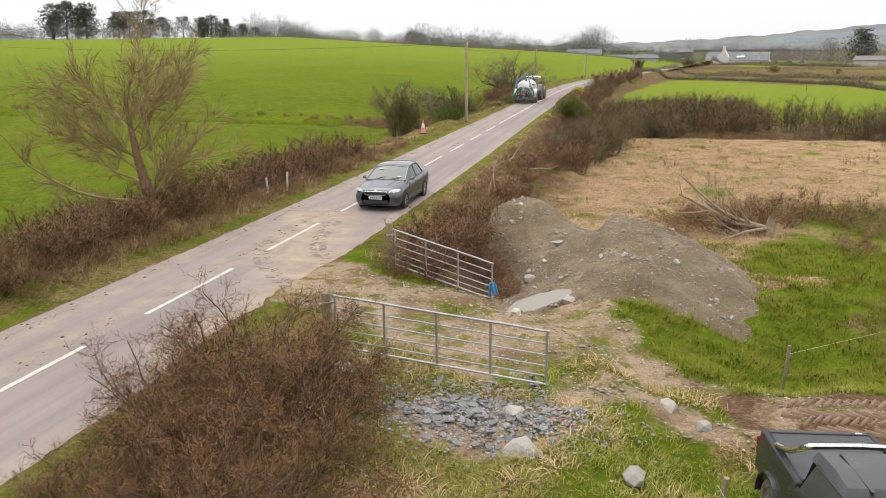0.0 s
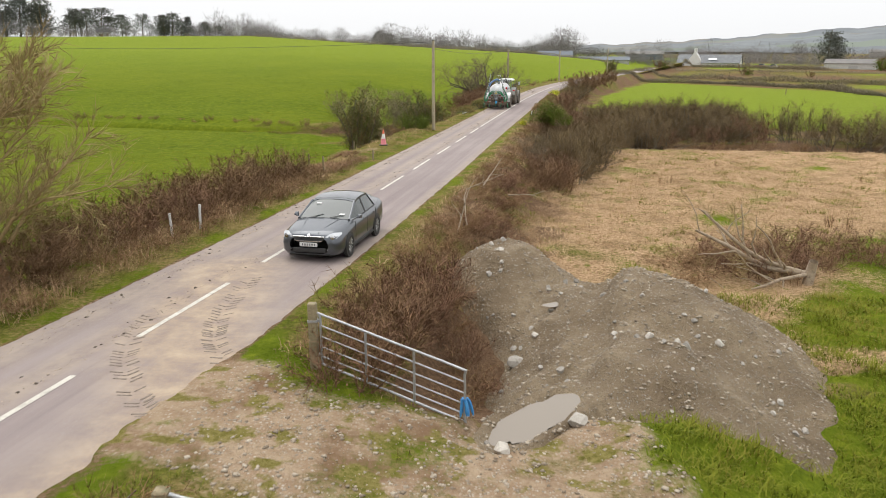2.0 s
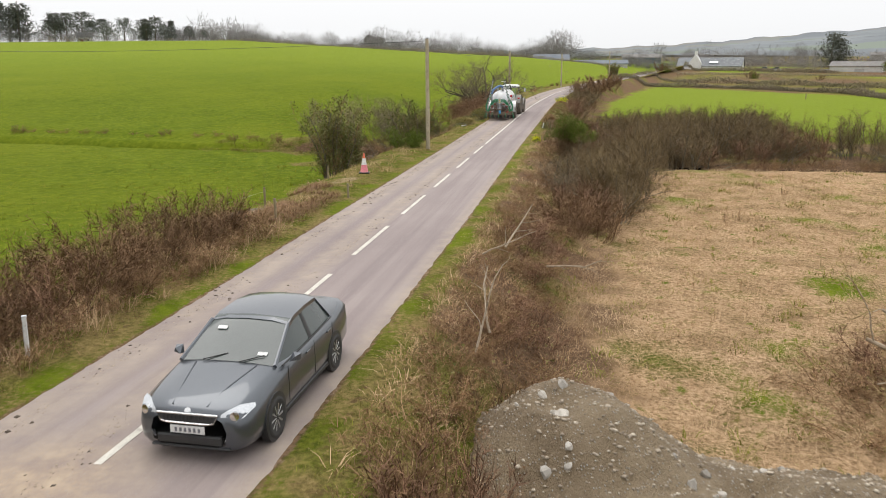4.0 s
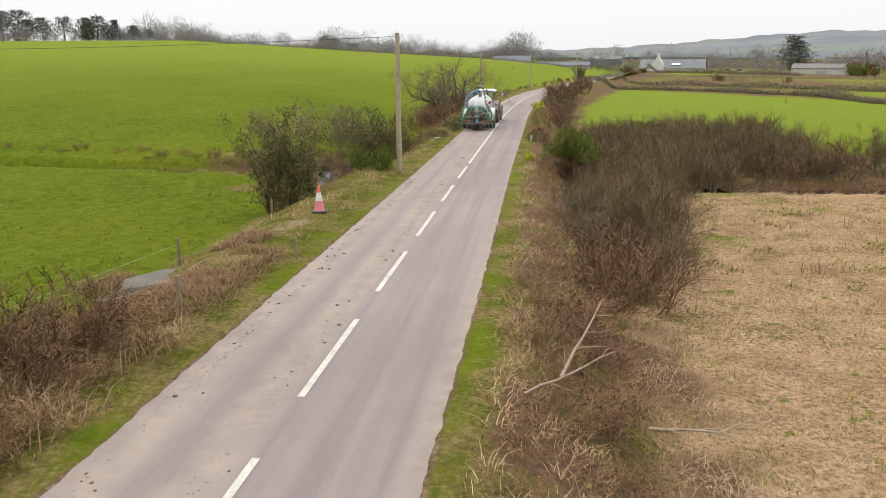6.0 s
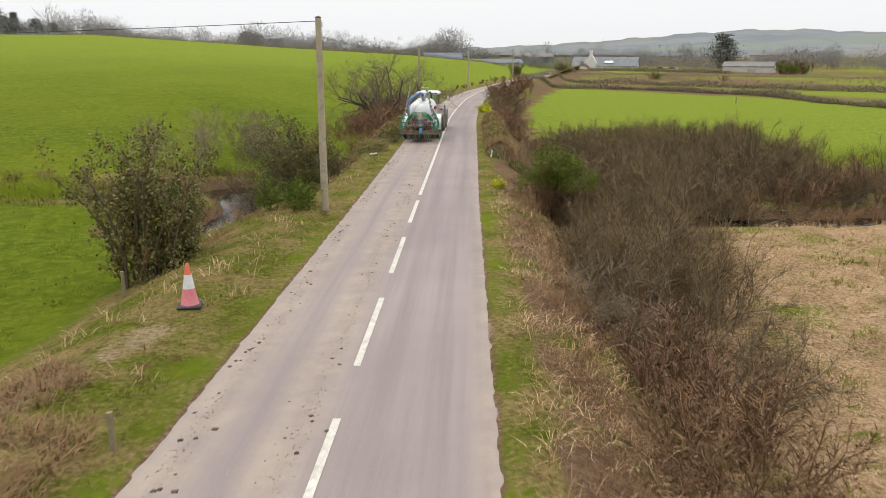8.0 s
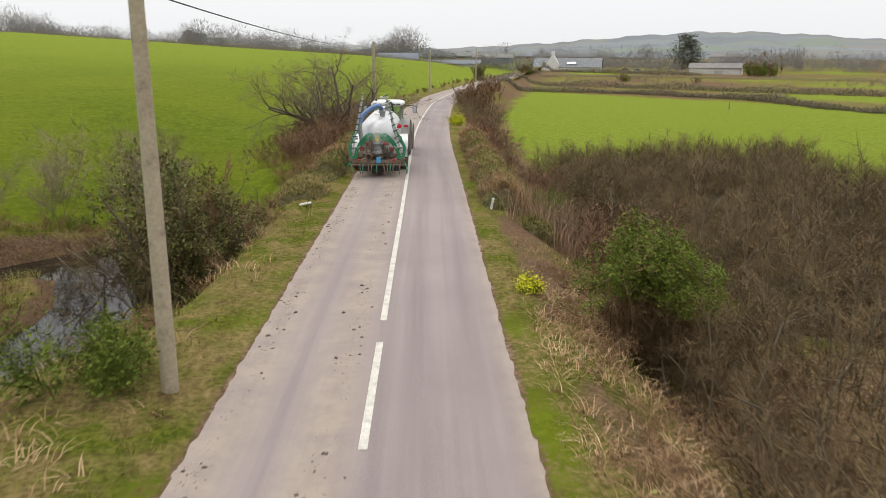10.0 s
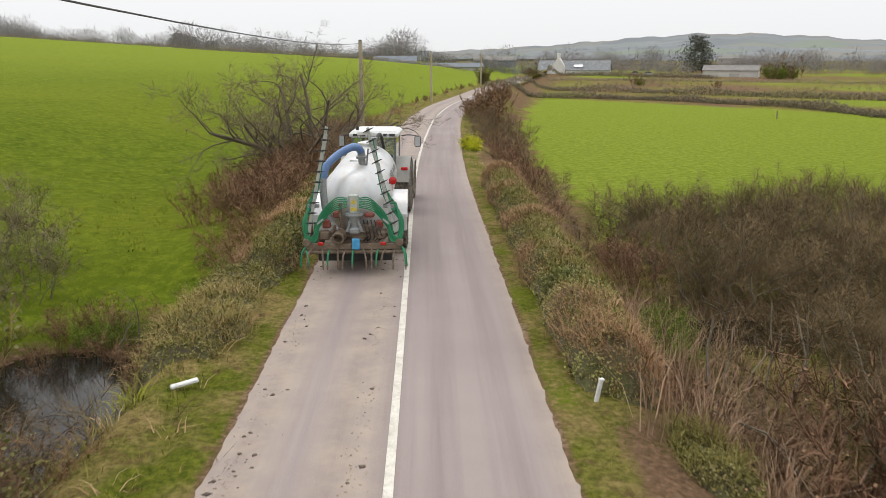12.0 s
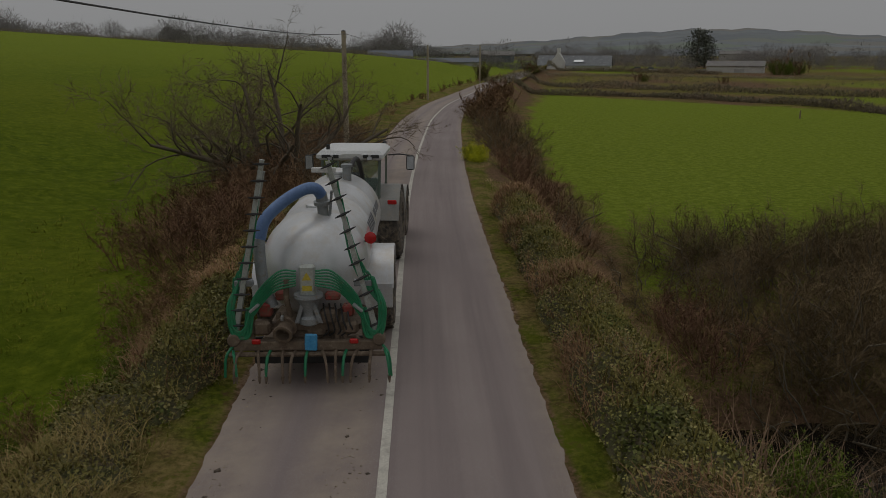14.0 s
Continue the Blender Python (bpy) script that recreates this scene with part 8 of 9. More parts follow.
def saloon_car(at):
    ob = thing("saloon_car", "dark grey metallic saloon car with chrome-edged grille", "car", at)
    # y ahead, front bumper at 2.33, rear at -2.33
    body = [(2.335, [(0.40, 0.24), (0.54, 0.30), (0.57, 0.48), (0.52, 0.64), (0.38, 0.72), (0.2, 0.745), (0.0, 0.75)]),
            (2.26, [(0.62, 0.20), (0.74, 0.30), (0.76, 0.50), (0.71, 0.68), (0.52, 0.775), (0.25, 0.81), (0.0, 0.82)]),
            (2.08, [(0.76, 0.19), (0.85, 0.32), (0.865, 0.52), (0.82, 0.73), (0.63, 0.835), (0.3, 0.87), (0.0, 0.875)]),
            (1.70, [(0.82, 0.19), (0.89, 0.34), (0.895, 0.56), (0.865, 0.79), (0.71, 0.895), (0.35, 0.93), (0.0, 0.935)]),
            (1.02, [(0.83, 0.19), (0.90, 0.34), (0.905, 0.60), (0.885, 0.87), (0.76, 0.975), (0.4, 1.0), (0.0, 1.01)]),
            (0.60, [(0.83, 0.19), (0.90, 0.34), (0.905, 0.61), (0.89, 0.90), (0.82, 0.955), (0.4, 0.965), (0.0, 0.97)]),
            (-0.40, [(0.83, 0.19), (0.90, 0.34), (0.908, 0.62), (0.89, 0.92), (0.82, 0.965), (0.4, 0.975), (0.0, 0.98)]),
            (-1.30, [(0.83, 0.20), (0.90, 0.35), (0.905, 0.63), (0.885, 0.94), (0.79, 1.0), (0.4, 1.02), (0.0, 1.03)]),
            (-1.80, [(0.82, 0.22), (0.885, 0.36), (0.89, 0.64), (0.865, 0.95), (0.74, 1.055), (0.4, 1.08), (0.0, 1.09)]),
            (-2.15, [(0.76, 0.26), (0.85, 0.40), (0.86, 0.65), (0.83, 0.94), (0.70, 1.05), (0.4, 1.075), (0.0, 1.08)]),
            (-2.30, [(0.64, 0.30), (0.76, 0.42), (0.78, 0.65), (0.74, 0.90), (0.60, 1.0), (0.35, 1.02), (0.0, 1.025)]),
            (-2.34, [(0.50, 0.34), (0.60, 0.44), (0.62, 0.65), (0.60, 0.86), (0.48, 0.95), (0.3, 0.97), (0.0, 0.97)])]
    part("body", loft(body, 4), M_CAR, ob, "dark grey metallic bodywork", 60)
    part("underbody", Geo().box((0, 0, 0.24), (1.5, 4.3, 0.12), 0.03), M_DARK, ob)
    glass = [(1.06, [(0.765, 0.965), (0.74, 0.98), (0.4, 1.005), (0.0, 1.015)]), (0.25, [(0.835, 0.95), (0.645, 1.335), (0.4, 1.38), (0.0, 1.395)]),
             (-0.05, [(0.84, 0.95), (0.63, 1.405), (0.4, 1.44), (0.0, 1.455)]), (-0.6, [(0.84, 0.955), (0.62, 1.42), (0.4, 1.455), (0.0, 1.47)]),
             (-1.1, [(0.83, 0.97), (0.60, 1.385), (0.4, 1.42), (0.0, 1.435)]), (-1.45, [(0.80, 0.99), (0.575, 1.285), (0.38, 1.325), (0.0, 1.34)]),
             (-1.98, [(0.72, 1.045), (0.64, 1.07), (0.4, 1.085), (0.0, 1.095)])]
    part("window_glass", loft(glass, 4), M_CARGLASS, ob, "dark reflecting windows", 40)
    gy = [q[0] for q in glass][::-1]

    def skin(y, k):
        return [float(np.interp(y, gy, [q[1][k][c] for q in glass][::-1])) for c in (0, 1)]

    roof = []
    for y in (0.22, 0.1, -0.05, -0.35, -0.6, -0.85, -1.1, -1.28):
        (x1, z1), (x2, z2), (x3, z3) = skin(y, 1), skin(y, 2), skin(y, 3)
        roof.append((y, [(x1 + 0.035, z1 - 0.05), (x1 + 0.02, z1 + 0.008), (x2, z2 + 0.018), (x3, z3 + 0.018)]))
    part("roof", loft(roof), M_CAR, ob, "dark grey roof", 60)
    for s in (-1, 1):
        part("windscreen_pillar", Geo().tube([(s * 0.775, 1.06, 0.975), (s * 0.715, 0.62, 1.17), (s * 0.655, 0.2, 1.36)], [0.035, 0.03, 0.035], 6), M_CAR, ob)
        part("door_pillar", Geo().hull([(s * 0.848, -0.22, 0.95), (s * 0.848, -0.34, 0.95), (s * 0.64, -0.3, 1.405), (s * 0.64, -0.4, 1.405), (s * 0.83, -0.28, 0.95), (s * 0.62, -0.35, 1.405)]), M_DARK, ob)
        part("rear_pillar", Geo().hull([(s * 0.835, -1.32, 0.985), (s * 0.80, -1.75, 1.03), (s * 0.62, -1.12, 1.385), (s * 0.59, -1.46, 1.29), (s * 0.73, -1.98, 1.06), (s * 0.79, -1.35, 0.985), (s * 0.57, -1.12, 1.385),
                                        (s * 0.66, -1.95, 1.05)]), M_CAR, ob)
        part("mirror", Geo().hull([(s * x, y, z) for x, y, z in ((0.90, 0.74, 0.96), (1.05, 0.70, 0.97), (1.06, 0.68, 1.07), (0.93, 0.70, 1.09), (0.92, 0.84, 0.98), (1.03, 0.82, 1.0), (1.01, 0.82, 1.06))]), M_CAR, ob)
        lamp = part("headlight", Geo().hull([(s * x, y, z) for x, y, z in ((0.49, 2.325, 0.655), (0.49, 2.305, 0.745), (0.70, 2.275, 0.645), (0.79, 2.19, 0.69), (0.868, 1.98, 0.765), (0.84, 1.94, 0.805), (0.68, 2.09, 0.82), (0.56, 2.24, 0.785))]),
                    M_LENS, ob, "clear headlight")
        part("headlight_bowl", Geo().lathe((s * 0.66, 2.21, 0.715), (s * 0.3, 1, 0.15), [(0, 0.06), (0.07, 0.065), (0.075, 0.01)], 12), M_CHROME, lamp)
        part("fog_light", Geo().hull([(s * x, y, z) for x, y, z in ((0.52, 2.31, 0.34), (0.74, 2.24, 0.36), (0.74, 2.25, 0.43), (0.56, 2.32, 0.42), (0.6, 2.2, 0.38))]), M_LENS, ob, "bright fog lamp")
        part("tail_lamp", Geo().hull([(s * x, y, z) for x, y, z in ((0.5, -2.34, 0.72), (0.78, -2.24, 0.72), (0.84, -2.05, 0.9), (0.8, -2.1, 0.96), (0.5, -2.3, 0.96), (0.5, -2.2, 0.8))]), M_REDLAMP, ob)
        for y in (1.40, -1.30):
            part("wheel_arch", Geo().lathe((s * 0.8, y, 0.33), (s, 0, 0), [(0, 0.375), (0.112, 0.375), (0.116, 0.36), (0.112, 0.1)], 28), M_DARK, ob, "dark wheel arch")
            wheel(ob, s * 0.835, y, 0.32, 0.2, 0.225, M_ALLOY, 0, muddy=M_TYRE, spokes=10)
        for y in (0.15, -0.85):
            part("door_handle", Geo().box((s * 0.905, y - 0.15, 0.83), (0.03, 0.18, 0.03), 0.008), M_CAR, ob)
        for y in (0.86, -0.28, -1.2):
            part("door_seam", Geo().tube([(s * 0.902, y, 0.34), (s * 0.908, y, 0.62), (s * 0.892, y - 0.02, 0.91)], 0.006, 4), M_DARK, ob)
        part("sill", Geo().box((s * 0.86, 0.05, 0.23), (0.08, 2.1, 0.1), 0.02), M_DARK, ob)
        part("window_trim", Geo().tube([(s * 0.845, 0.95, 0.955), (s * 0.855, 0.0, 0.955), (s * 0.848, -1.3, 0.985)], 0.012, 5), M_DARK, ob)
        part("wiper", Geo().tube([(s * 0.3 + 0.1, 1.08, 1.02), (s * 0.3 - 0.25, 0.92, 1.085)], 0.01, 4), M_DARK, ob)
        part("bonnet_crease", Geo().tube([(s * 0.26, 2.24, 0.823), (s * 0.36, 1.75, 0.926), (s * 0.5, 1.1, 0.996)], 0.012, 5), M_CAR, ob)
    edge = [(-0.46, 2.335, 0.735), (0.46, 2.335, 0.735), (0.40, 2.35, 0.625), (0.3, 2.355, 0.605), (-0.3, 2.355, 0.605), (-0.40, 2.35, 0.625)]
    grille = part("grille", Geo().hull(edge + [(x, 2.26, z) for x, _, z in edge]), M_DARK, ob, "black grille")
    part("grille_frame", Geo().tube(edge + edge[:2], 0.016, 6), M_CHROME, grille, "chrome grille frame")
    for k in range(13):
        part("grille_bar", Geo().box((-0.36 + 0.06 * k, 2.352, 0.668), (0.008, 0.012, 0.1)), M_DARK, grille)
    part("badge", Geo().lathe((0, 2.30, 0.765), (0, 1, 0.5), [(0, 0.05), (0.02, 0.05), (0.025, 0.01)], 14), M_CHROME, ob)
    part("lower_intake", Geo().box((0, 2.30, 0.34), (0.98, 0.09, 0.14), 0.02), M_DARK, ob)
    part("front_lip", Geo().box((0, 2.28, 0.225), (1.2, 0.1, 0.04), 0.015), M_DARK, ob)
    plate = part("number_plate", Geo().box((0, 2.36, 0.51), (0.52, 0.02, 0.115), 0.004), M_PLATE, ob, "white plate")
    for k in range(6):
        part("plate_bar", Geo().box((-0.18 + 0.07 * k, 2.372, 0.51), (0.035, 0.004, 0.06)), M_GREYMARK, plate)
    for x, y, z, w in ((-0.5, 0.86, 1.075, 0.16), (0.36, 0.42, 1.305, 0.16)):
        part("windscreen_disc", Geo().box((x, y + 0.014, z + 0.014), (w, 0.01, 0.07), 0.0, Matrix.Rotation(1.13, 3, "X")), M_PLATE, ob, "white paper disc in the windscreen")
    return ob


M_TYRE = surface("clean_tyre_rubber", (0.028, 0.027, 0.026), (0.045, 0.043, 0.041), 4.0, 40.0, 0.8, relief=0.1)
M_CARGLASS = surface("car_window_glass", (0.05, 0.062, 0.058), (0.065, 0.078, 0.072), 1.0, 40.0, 0.05, 0.0, relief=0.0, coat=0.15)
CX, CY = on_road(24.3, 1.25)
CAR_TURN = 180 - math.degrees(math.atan(float(road_slope(26.0))))
saloon_car(pose(CX, CY, 0.03, 0, 0, CAR_TURN))


def pickup(at):
    """Its nose lies along +y."""
    ob = thing("pickup_truck", "black pickup with covered bed and chrome roll bar", "pickup truck", at)
    for s in (-1, 1):
        part("bed_side", Geo().hull([(s * x, y, z) for x, y, z in ((0.78, -2.55, 0.55), (0.9, -2.5, 0.6), (0.9, -2.5, 0.95), (0.84, -2.55, 1.18), (0.76, -2.55, 1.18), (0.78, -0.95, 0.55), (0.91, -0.95, 0.6), (0.91, -0.95, 0.95), (0.85, -0.95, 1.2), (0.76, -0.95, 1.2))]),
             M_TRUCK, ob, "black bed side")
        part("side_rail", Geo().box((s * 0.8, -1.75, 1.2), (0.1, 1.6, 0.05), 0.02), M_DARK, ob)
        for y in (-1.75, 1.35):
            wheel(ob, s * 0.79, y, 0.38, 0.26, 0.22, M_ALLOY, 0, muddy=M_RUBBER)
            part("wheel_arch", arc_sheet(s * 0.66, s * 0.97, y, 0.38, 0.46, -5, 185, 14, 0.03), M_TRUCK, ob, "flared black wheel arch")
        part("roll_bar", Geo().tube(curve([(s * 0.78, -2.0, 1.24), (s * 0.77, -1.5, 1.42), (s * 0.72, -1.12, 1.68), (s * 0.6, -1.05, 1.74), (0, -1.05, 1.76)], 5), 0.045, 10), M_CHROME, ob, "polished chrome roll bar")
        part("door_side", Geo().hull([(s * x, y, z) for x, y, z in ((0.8, -0.92, 0.5), (0.9, -0.92, 0.6), (0.9, -0.92, 1.1), (0.84, -0.92, 1.2), (0.8, 0.9, 0.5), (0.9, 0.9, 0.6), (0.9, 0.9, 1.05), (0.84, 0.9, 1.15), (0.5, -0.92, 0.5), (0.5, 0.9, 0.5))]), M_TRUCK, ob)
        part("side_window", Geo().sheet([[(s * 0.845, -0.85, 1.18), (s * 0.845, 0.7, 1.15)], [(s * 0.69, -0.72, 1.66), (s * 0.68, 0.1, 1.66)]]), M_CARGLASS, ob)
        part("mirror", Geo().box((s * 1.02, 0.75, 1.2), (0.2, 0.1, 0.18), 0.04), M_TRUCK, ob)
        part("tail_lamp", Geo().box((s * 0.84, -2.56, 0.95), (0.1, 0.04, 0.3), 0.015), M_REDLAMP, ob)
        part("cab_pillar", Geo().tube([(s * 0.84, 0.85, 1.15), (s * 0.68, 0.15, 1.67)], 0.04, 6), M_TRUCK, ob)
        part("roof_rib", Geo().box((s * 0.35, -0.35, 1.765), (0.05, 1.0, 0.015), 0.005), M_TRUCK, ob)
    part("tailgate", Geo().box((0, -2.53, 0.88), (1.5, 0.08, 0.62), 0.03), M_TRUCK, ob)
    cover = part("bed_cover", Geo().box((0, -1.78, 1.205), (1.5, 1.5, 0.05), 0.02), M_COVER, ob, "flat black tonneau cover")
    part("cover_seam", Geo().box((0, -2.42, 1.235), (1.5, 0.035, 0.02), 0.005), M_DARK, cover)
    part("cover_tag", Geo().box((-0.6, -2.44, 1.25), (0.1, 0.03, 0.012)), M_PLATE, cover)
    part("roof", Geo().hull([(sx * x, y, z) for sx in (-1, 1) for x, y, z in ((0.7, -0.9, 1.62), (0.62, -0.9, 1.74), (0.7, 0.1, 1.66), (0.62, 0.05, 1.76), (0.6, -0.4, 1.77), (0.69, 0.15, 1.63))]), M_TRUCK, ob, "black cab roof")
    part("rear_window", Geo().sheet([[(-0.76, -0.95, 1.22), (0.76, -0.95, 1.22)], [(-0.66, -0.9, 1.64), (0.66, -0.9, 1.64)]]), M_CARGLASS, ob)
    part("windscreen", Geo().sheet([[(-0.8, 0.88, 1.15), (0.8, 0.88, 1.15)], [(-0.66, 0.16, 1.65), (0.66, 0.16, 1.65)]]), M_CARGLASS, ob)
    part("bonnet", Geo().hull([(sx * x, y, z) for sx in (-1, 1) for x, y, z in ((0.86, 0.9, 0.55), (0.88, 0.9, 1.0), (0.78, 0.9, 1.14), (0.82, 2.4, 0.5), (0.84, 2.35, 0.85), (0.7, 2.25, 1.02), (0.6, 2.5, 0.7))]), M_TRUCK, ob)
    part("chassis", Geo().box((0, 0, 0.48), (1.2, 4.6, 0.24), 0.05), M_DARK, ob)
    part("rear_bumper", Geo().box((0, -2.62, 0.55), (1.6, 0.14, 0.16), 0.04), M_CHROME, ob)
    return ob


pickup(pose(5.67, 2.04, -1.27, 0, 0, 176))


# ---- far off: woods, farm buildings, hedges and hills ----
def along(pts, t):
    cum = np.concatenate([[0], np.cumsum(np.hypot(*np.diff(pts, axis=0).T))])
    return np.interp(t * cum[-1], cum, pts[:, 0]), np.interp(t * cum[-1], cum, pts[:, 1])


def wood(name, label, line, wide, count, low, high, seed, material=None, twigs=90, thick=0.05):
    """A far belt of bare trees: each a forked trunk under a rounded crown of fine twigs."""
    rs = np.random.default_rng(seed)
    pts = np.array(line, float)
    x, y = along(pts, rs.random(count))
    x, y = x + rs.normal(0, wide, count), y + rs.normal(0, wide, count)
    swell = np.clip(0.75 + 0.7 * wobble(x, y, 22.0, seed) + 0.25 * wobble(x, y, 7.0, seed), 0.3, 1.5)
    z, h = ground_z(x, y) - 0.3, rs.uniform(low, high, count) * swell
    root = np.stack([x, y, z], 1)
    tall = h[:, None]
    up = np.array([[0, 0, 1.0]])
    v = [np.stack([root - np.array([[0.014, 0, 0]]) * tall, root + np.array([[0.014, 0, 0]]) * tall, root + up * tall * 0.62], 1)]
    nv = [np.repeat(np.array([[[0.0, -0.5, 0.8]]]), count, 0).repeat(3, 1)]
    for _ in range(5):
        a = root + up * tall * rs.uniform(0.15, 0.4, (count, 1))
        b = a + (rs.normal(0, 0.2, (count, 3)) + up * rs.uniform(0.25, 0.5, (count, 1))) * tall
        s = np.cross(b - a, rs.normal(size=(count, 3)))
        s = s / np.linalg.norm(s, axis=1, keepdims=True) * 0.009 * tall
        v.append(np.stack([a - s, a + s, b], 1))
        nv.append(np.repeat(np.array([[[0.0, -0.5, 0.8]]]), count, 0).repeat(3, 1))
    n = count * twigs
    w = rs.normal(size=(n, 3))
    w = w / np.linalg.norm(w, axis=1, keepdims=True) * rs.random((n, 1)) ** 0.4
    big = np.repeat(tall, twigs, 0)
    mid = np.repeat(root, twigs, 0) + up * big * 0.56
    a = mid + w * np.array([[0.42, 0.42, 0.42]]) * big
    b = a + (w * 0.07 + rs.normal(0, 0.04, (n, 3)) + up * 0.03) * big
    s = np.cross(b - a, rs.normal(size=(n, 3)))
    s = s / (np.linalg.norm(s, axis=1, keepdims=True) + 1e-9) * thick * (0.5 + big / 16)
    v.append(np.stack([a - s, a + s, b], 1))
    nv.append(np.repeat((w + up * 0.7)[:, None], 3, 1))
    v, nv = np.concatenate(v).reshape(-1, 3), np.concatenate(nv).reshape(-1, 3)
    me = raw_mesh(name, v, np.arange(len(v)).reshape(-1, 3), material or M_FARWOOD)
    soften(me, nv)
    stuff(name, me, label, "trees")


def far_hedge(label, line, wide, high, count, seed):
    """A continuous hedge far off, of short crossing twigs, uneven in height."""
    rs = np.random.default_rng(seed)
    pts = np.array(line, float)
    t = rs.random(count)
    x, y = along(pts, t)
    x, y = x + rs.normal(0, wide * 0.7, count), y + rs.normal(0, wide * 0.7, count)
    top = high * np.maximum(0.35, 0.9 + 0.75 * wobble(x, y, 7.0, seed) + 0.3 * wobble(x, y, 2.2, seed))
    lift = rs.uniform(0.0, 0.9, count)
    a = np.stack([x, y, ground_z(x, y) + top * lift], 1)
    b = a + rs.normal(0, 0.22, (count, 3)) * high + np.array([0, 0, 0.15]) * high
    s = np.cross(b - a, rs.normal(size=(count, 3)))
    s = s / (np.linalg.norm(s, axis=1, keepdims=True) + 1e-9) * 0.08
    v = np.stack([a - s, a + s, b], 1).reshape(-1, 3)
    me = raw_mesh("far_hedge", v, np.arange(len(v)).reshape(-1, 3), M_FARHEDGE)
    soften(me, np.repeat(np.stack([rs.normal(0, 0.3, count), rs.normal(-0.45, 0.3, count), 0.1 + lift], 1), 3, 0))
    stuff("far_hedge", me, label, "hedge")


def pine(x, y, h, seed, label="dark windblown pine on the far hill", bare=0.35, flat=0.5, z=None):
    rs = np.random.default_rng(seed)
    ob = thing("pine_tree", label, "tree", pose(x, y, g(x, y) if z is None else z), "pines on the hill")
    lean = rs.uniform(-0.06, 0.1)
    broad = rs.uniform(0.3, 0.46)
    part("trunk", Geo().tube([(0, 0, -0.5), (lean * h * 0.5, 0, h * 0.5), (lean * h, 0, h * 0.97)], [0.025 * h, 0.017 * h, 0.006 * h], 7), M_BARK, ob)
    leaf = []
    for k in range(11):
        t = bare + (1 - bare) * (k / 12) ** 0.9
        reach = h * broad * (1.05 - 0.75 * ((t - bare) / (1 - bare)) ** 1.4) * rs.uniform(0.6, 1.2)
        az = rs.uniform(0, 6.28)
        for j in range(3):
            c = np.array([lean * h * t + reach * 0.7 * math.cos(az + 2.1 * j), reach * 0.7 * math.sin(az + 2.1 * j), h * t])
            leaf.append(c + rs.normal(0, 1, (46, 3)) * np.array([reach * 0.34, reach * 0.34, h * 0.015 + reach * 0.07]))
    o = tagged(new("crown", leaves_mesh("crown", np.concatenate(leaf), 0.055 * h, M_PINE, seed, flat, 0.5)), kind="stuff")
    o.parent = ob


_r = random.Random(44)
for x0, y0, x1, y1, n, lo, hi in ((-194, 377, -170, 389, 7, 16, 19), (-167, 389, -148, 397, 6, 13, 16), (-141, 380, -139, 381, 1, 11, 12), (-124, 363, -104, 369, 7, 10, 12.5),
                                  (-101, 380, -98, 381, 2, 9, 10.5), (-30, 470, -8, 470, 7, 9, 12)):
    for k in range(n):
        t = (k + 0.5) / n
        pine(x0 + (x1 - x0) * t + _r.uniform(-4, 4), y0 + (y1 - y0) * t + _r.uniform(-6, 6), _r.uniform(0.6, 1.0) * hi, k + int(abs(x0)), bare=_r.uniform(0.12, 0.5))
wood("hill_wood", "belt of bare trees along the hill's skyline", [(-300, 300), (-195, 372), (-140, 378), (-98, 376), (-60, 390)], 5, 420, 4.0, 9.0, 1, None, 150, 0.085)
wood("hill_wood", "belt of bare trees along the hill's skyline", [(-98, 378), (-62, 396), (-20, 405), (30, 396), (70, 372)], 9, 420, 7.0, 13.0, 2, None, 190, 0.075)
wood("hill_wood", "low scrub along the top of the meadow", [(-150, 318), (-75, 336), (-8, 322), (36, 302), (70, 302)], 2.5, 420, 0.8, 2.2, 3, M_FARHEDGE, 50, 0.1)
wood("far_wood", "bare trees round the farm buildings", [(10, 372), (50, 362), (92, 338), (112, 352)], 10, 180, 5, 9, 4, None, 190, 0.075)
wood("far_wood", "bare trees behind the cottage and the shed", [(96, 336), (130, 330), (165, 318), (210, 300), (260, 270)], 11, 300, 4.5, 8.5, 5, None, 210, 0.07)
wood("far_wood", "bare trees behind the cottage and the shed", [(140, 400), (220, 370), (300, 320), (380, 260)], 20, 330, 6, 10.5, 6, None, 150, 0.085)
far_hedge("brown bare hedge at the pasture's far side", [(47, 199), (58, 191), (71, 183.5), (82, 161), (80, 140), (84, 112)], 0.8, 1.0, 12000, 7)
far_hedge("brown bare hedge between far fields", [(60, 226), (86, 202), (104, 182), (130, 150), (150, 120)], 1.0, 1.15, 12000, 8)
far_hedge("brown bare hedge between far fields", [(76, 262), (104, 262), (140, 247), (175, 225), (220, 190)], 1.6, 0.9, 9000, 9)
far_hedge("dense brown hedge in front of the cottage", [(92, 302), (106, 296), (122, 284), (140, 272)], 1.4, 1.3, 7000, 14)
far_hedge("low dark hedge along the top of the meadow", [(-78, 333), (-40, 330), (-6, 318), (37, 297), (70, 296)], 0.5, 0.9, 9000, 10)
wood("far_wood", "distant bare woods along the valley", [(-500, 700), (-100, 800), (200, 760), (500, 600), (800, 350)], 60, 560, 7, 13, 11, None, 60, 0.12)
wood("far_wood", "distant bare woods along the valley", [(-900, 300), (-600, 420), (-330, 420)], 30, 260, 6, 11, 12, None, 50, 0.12)
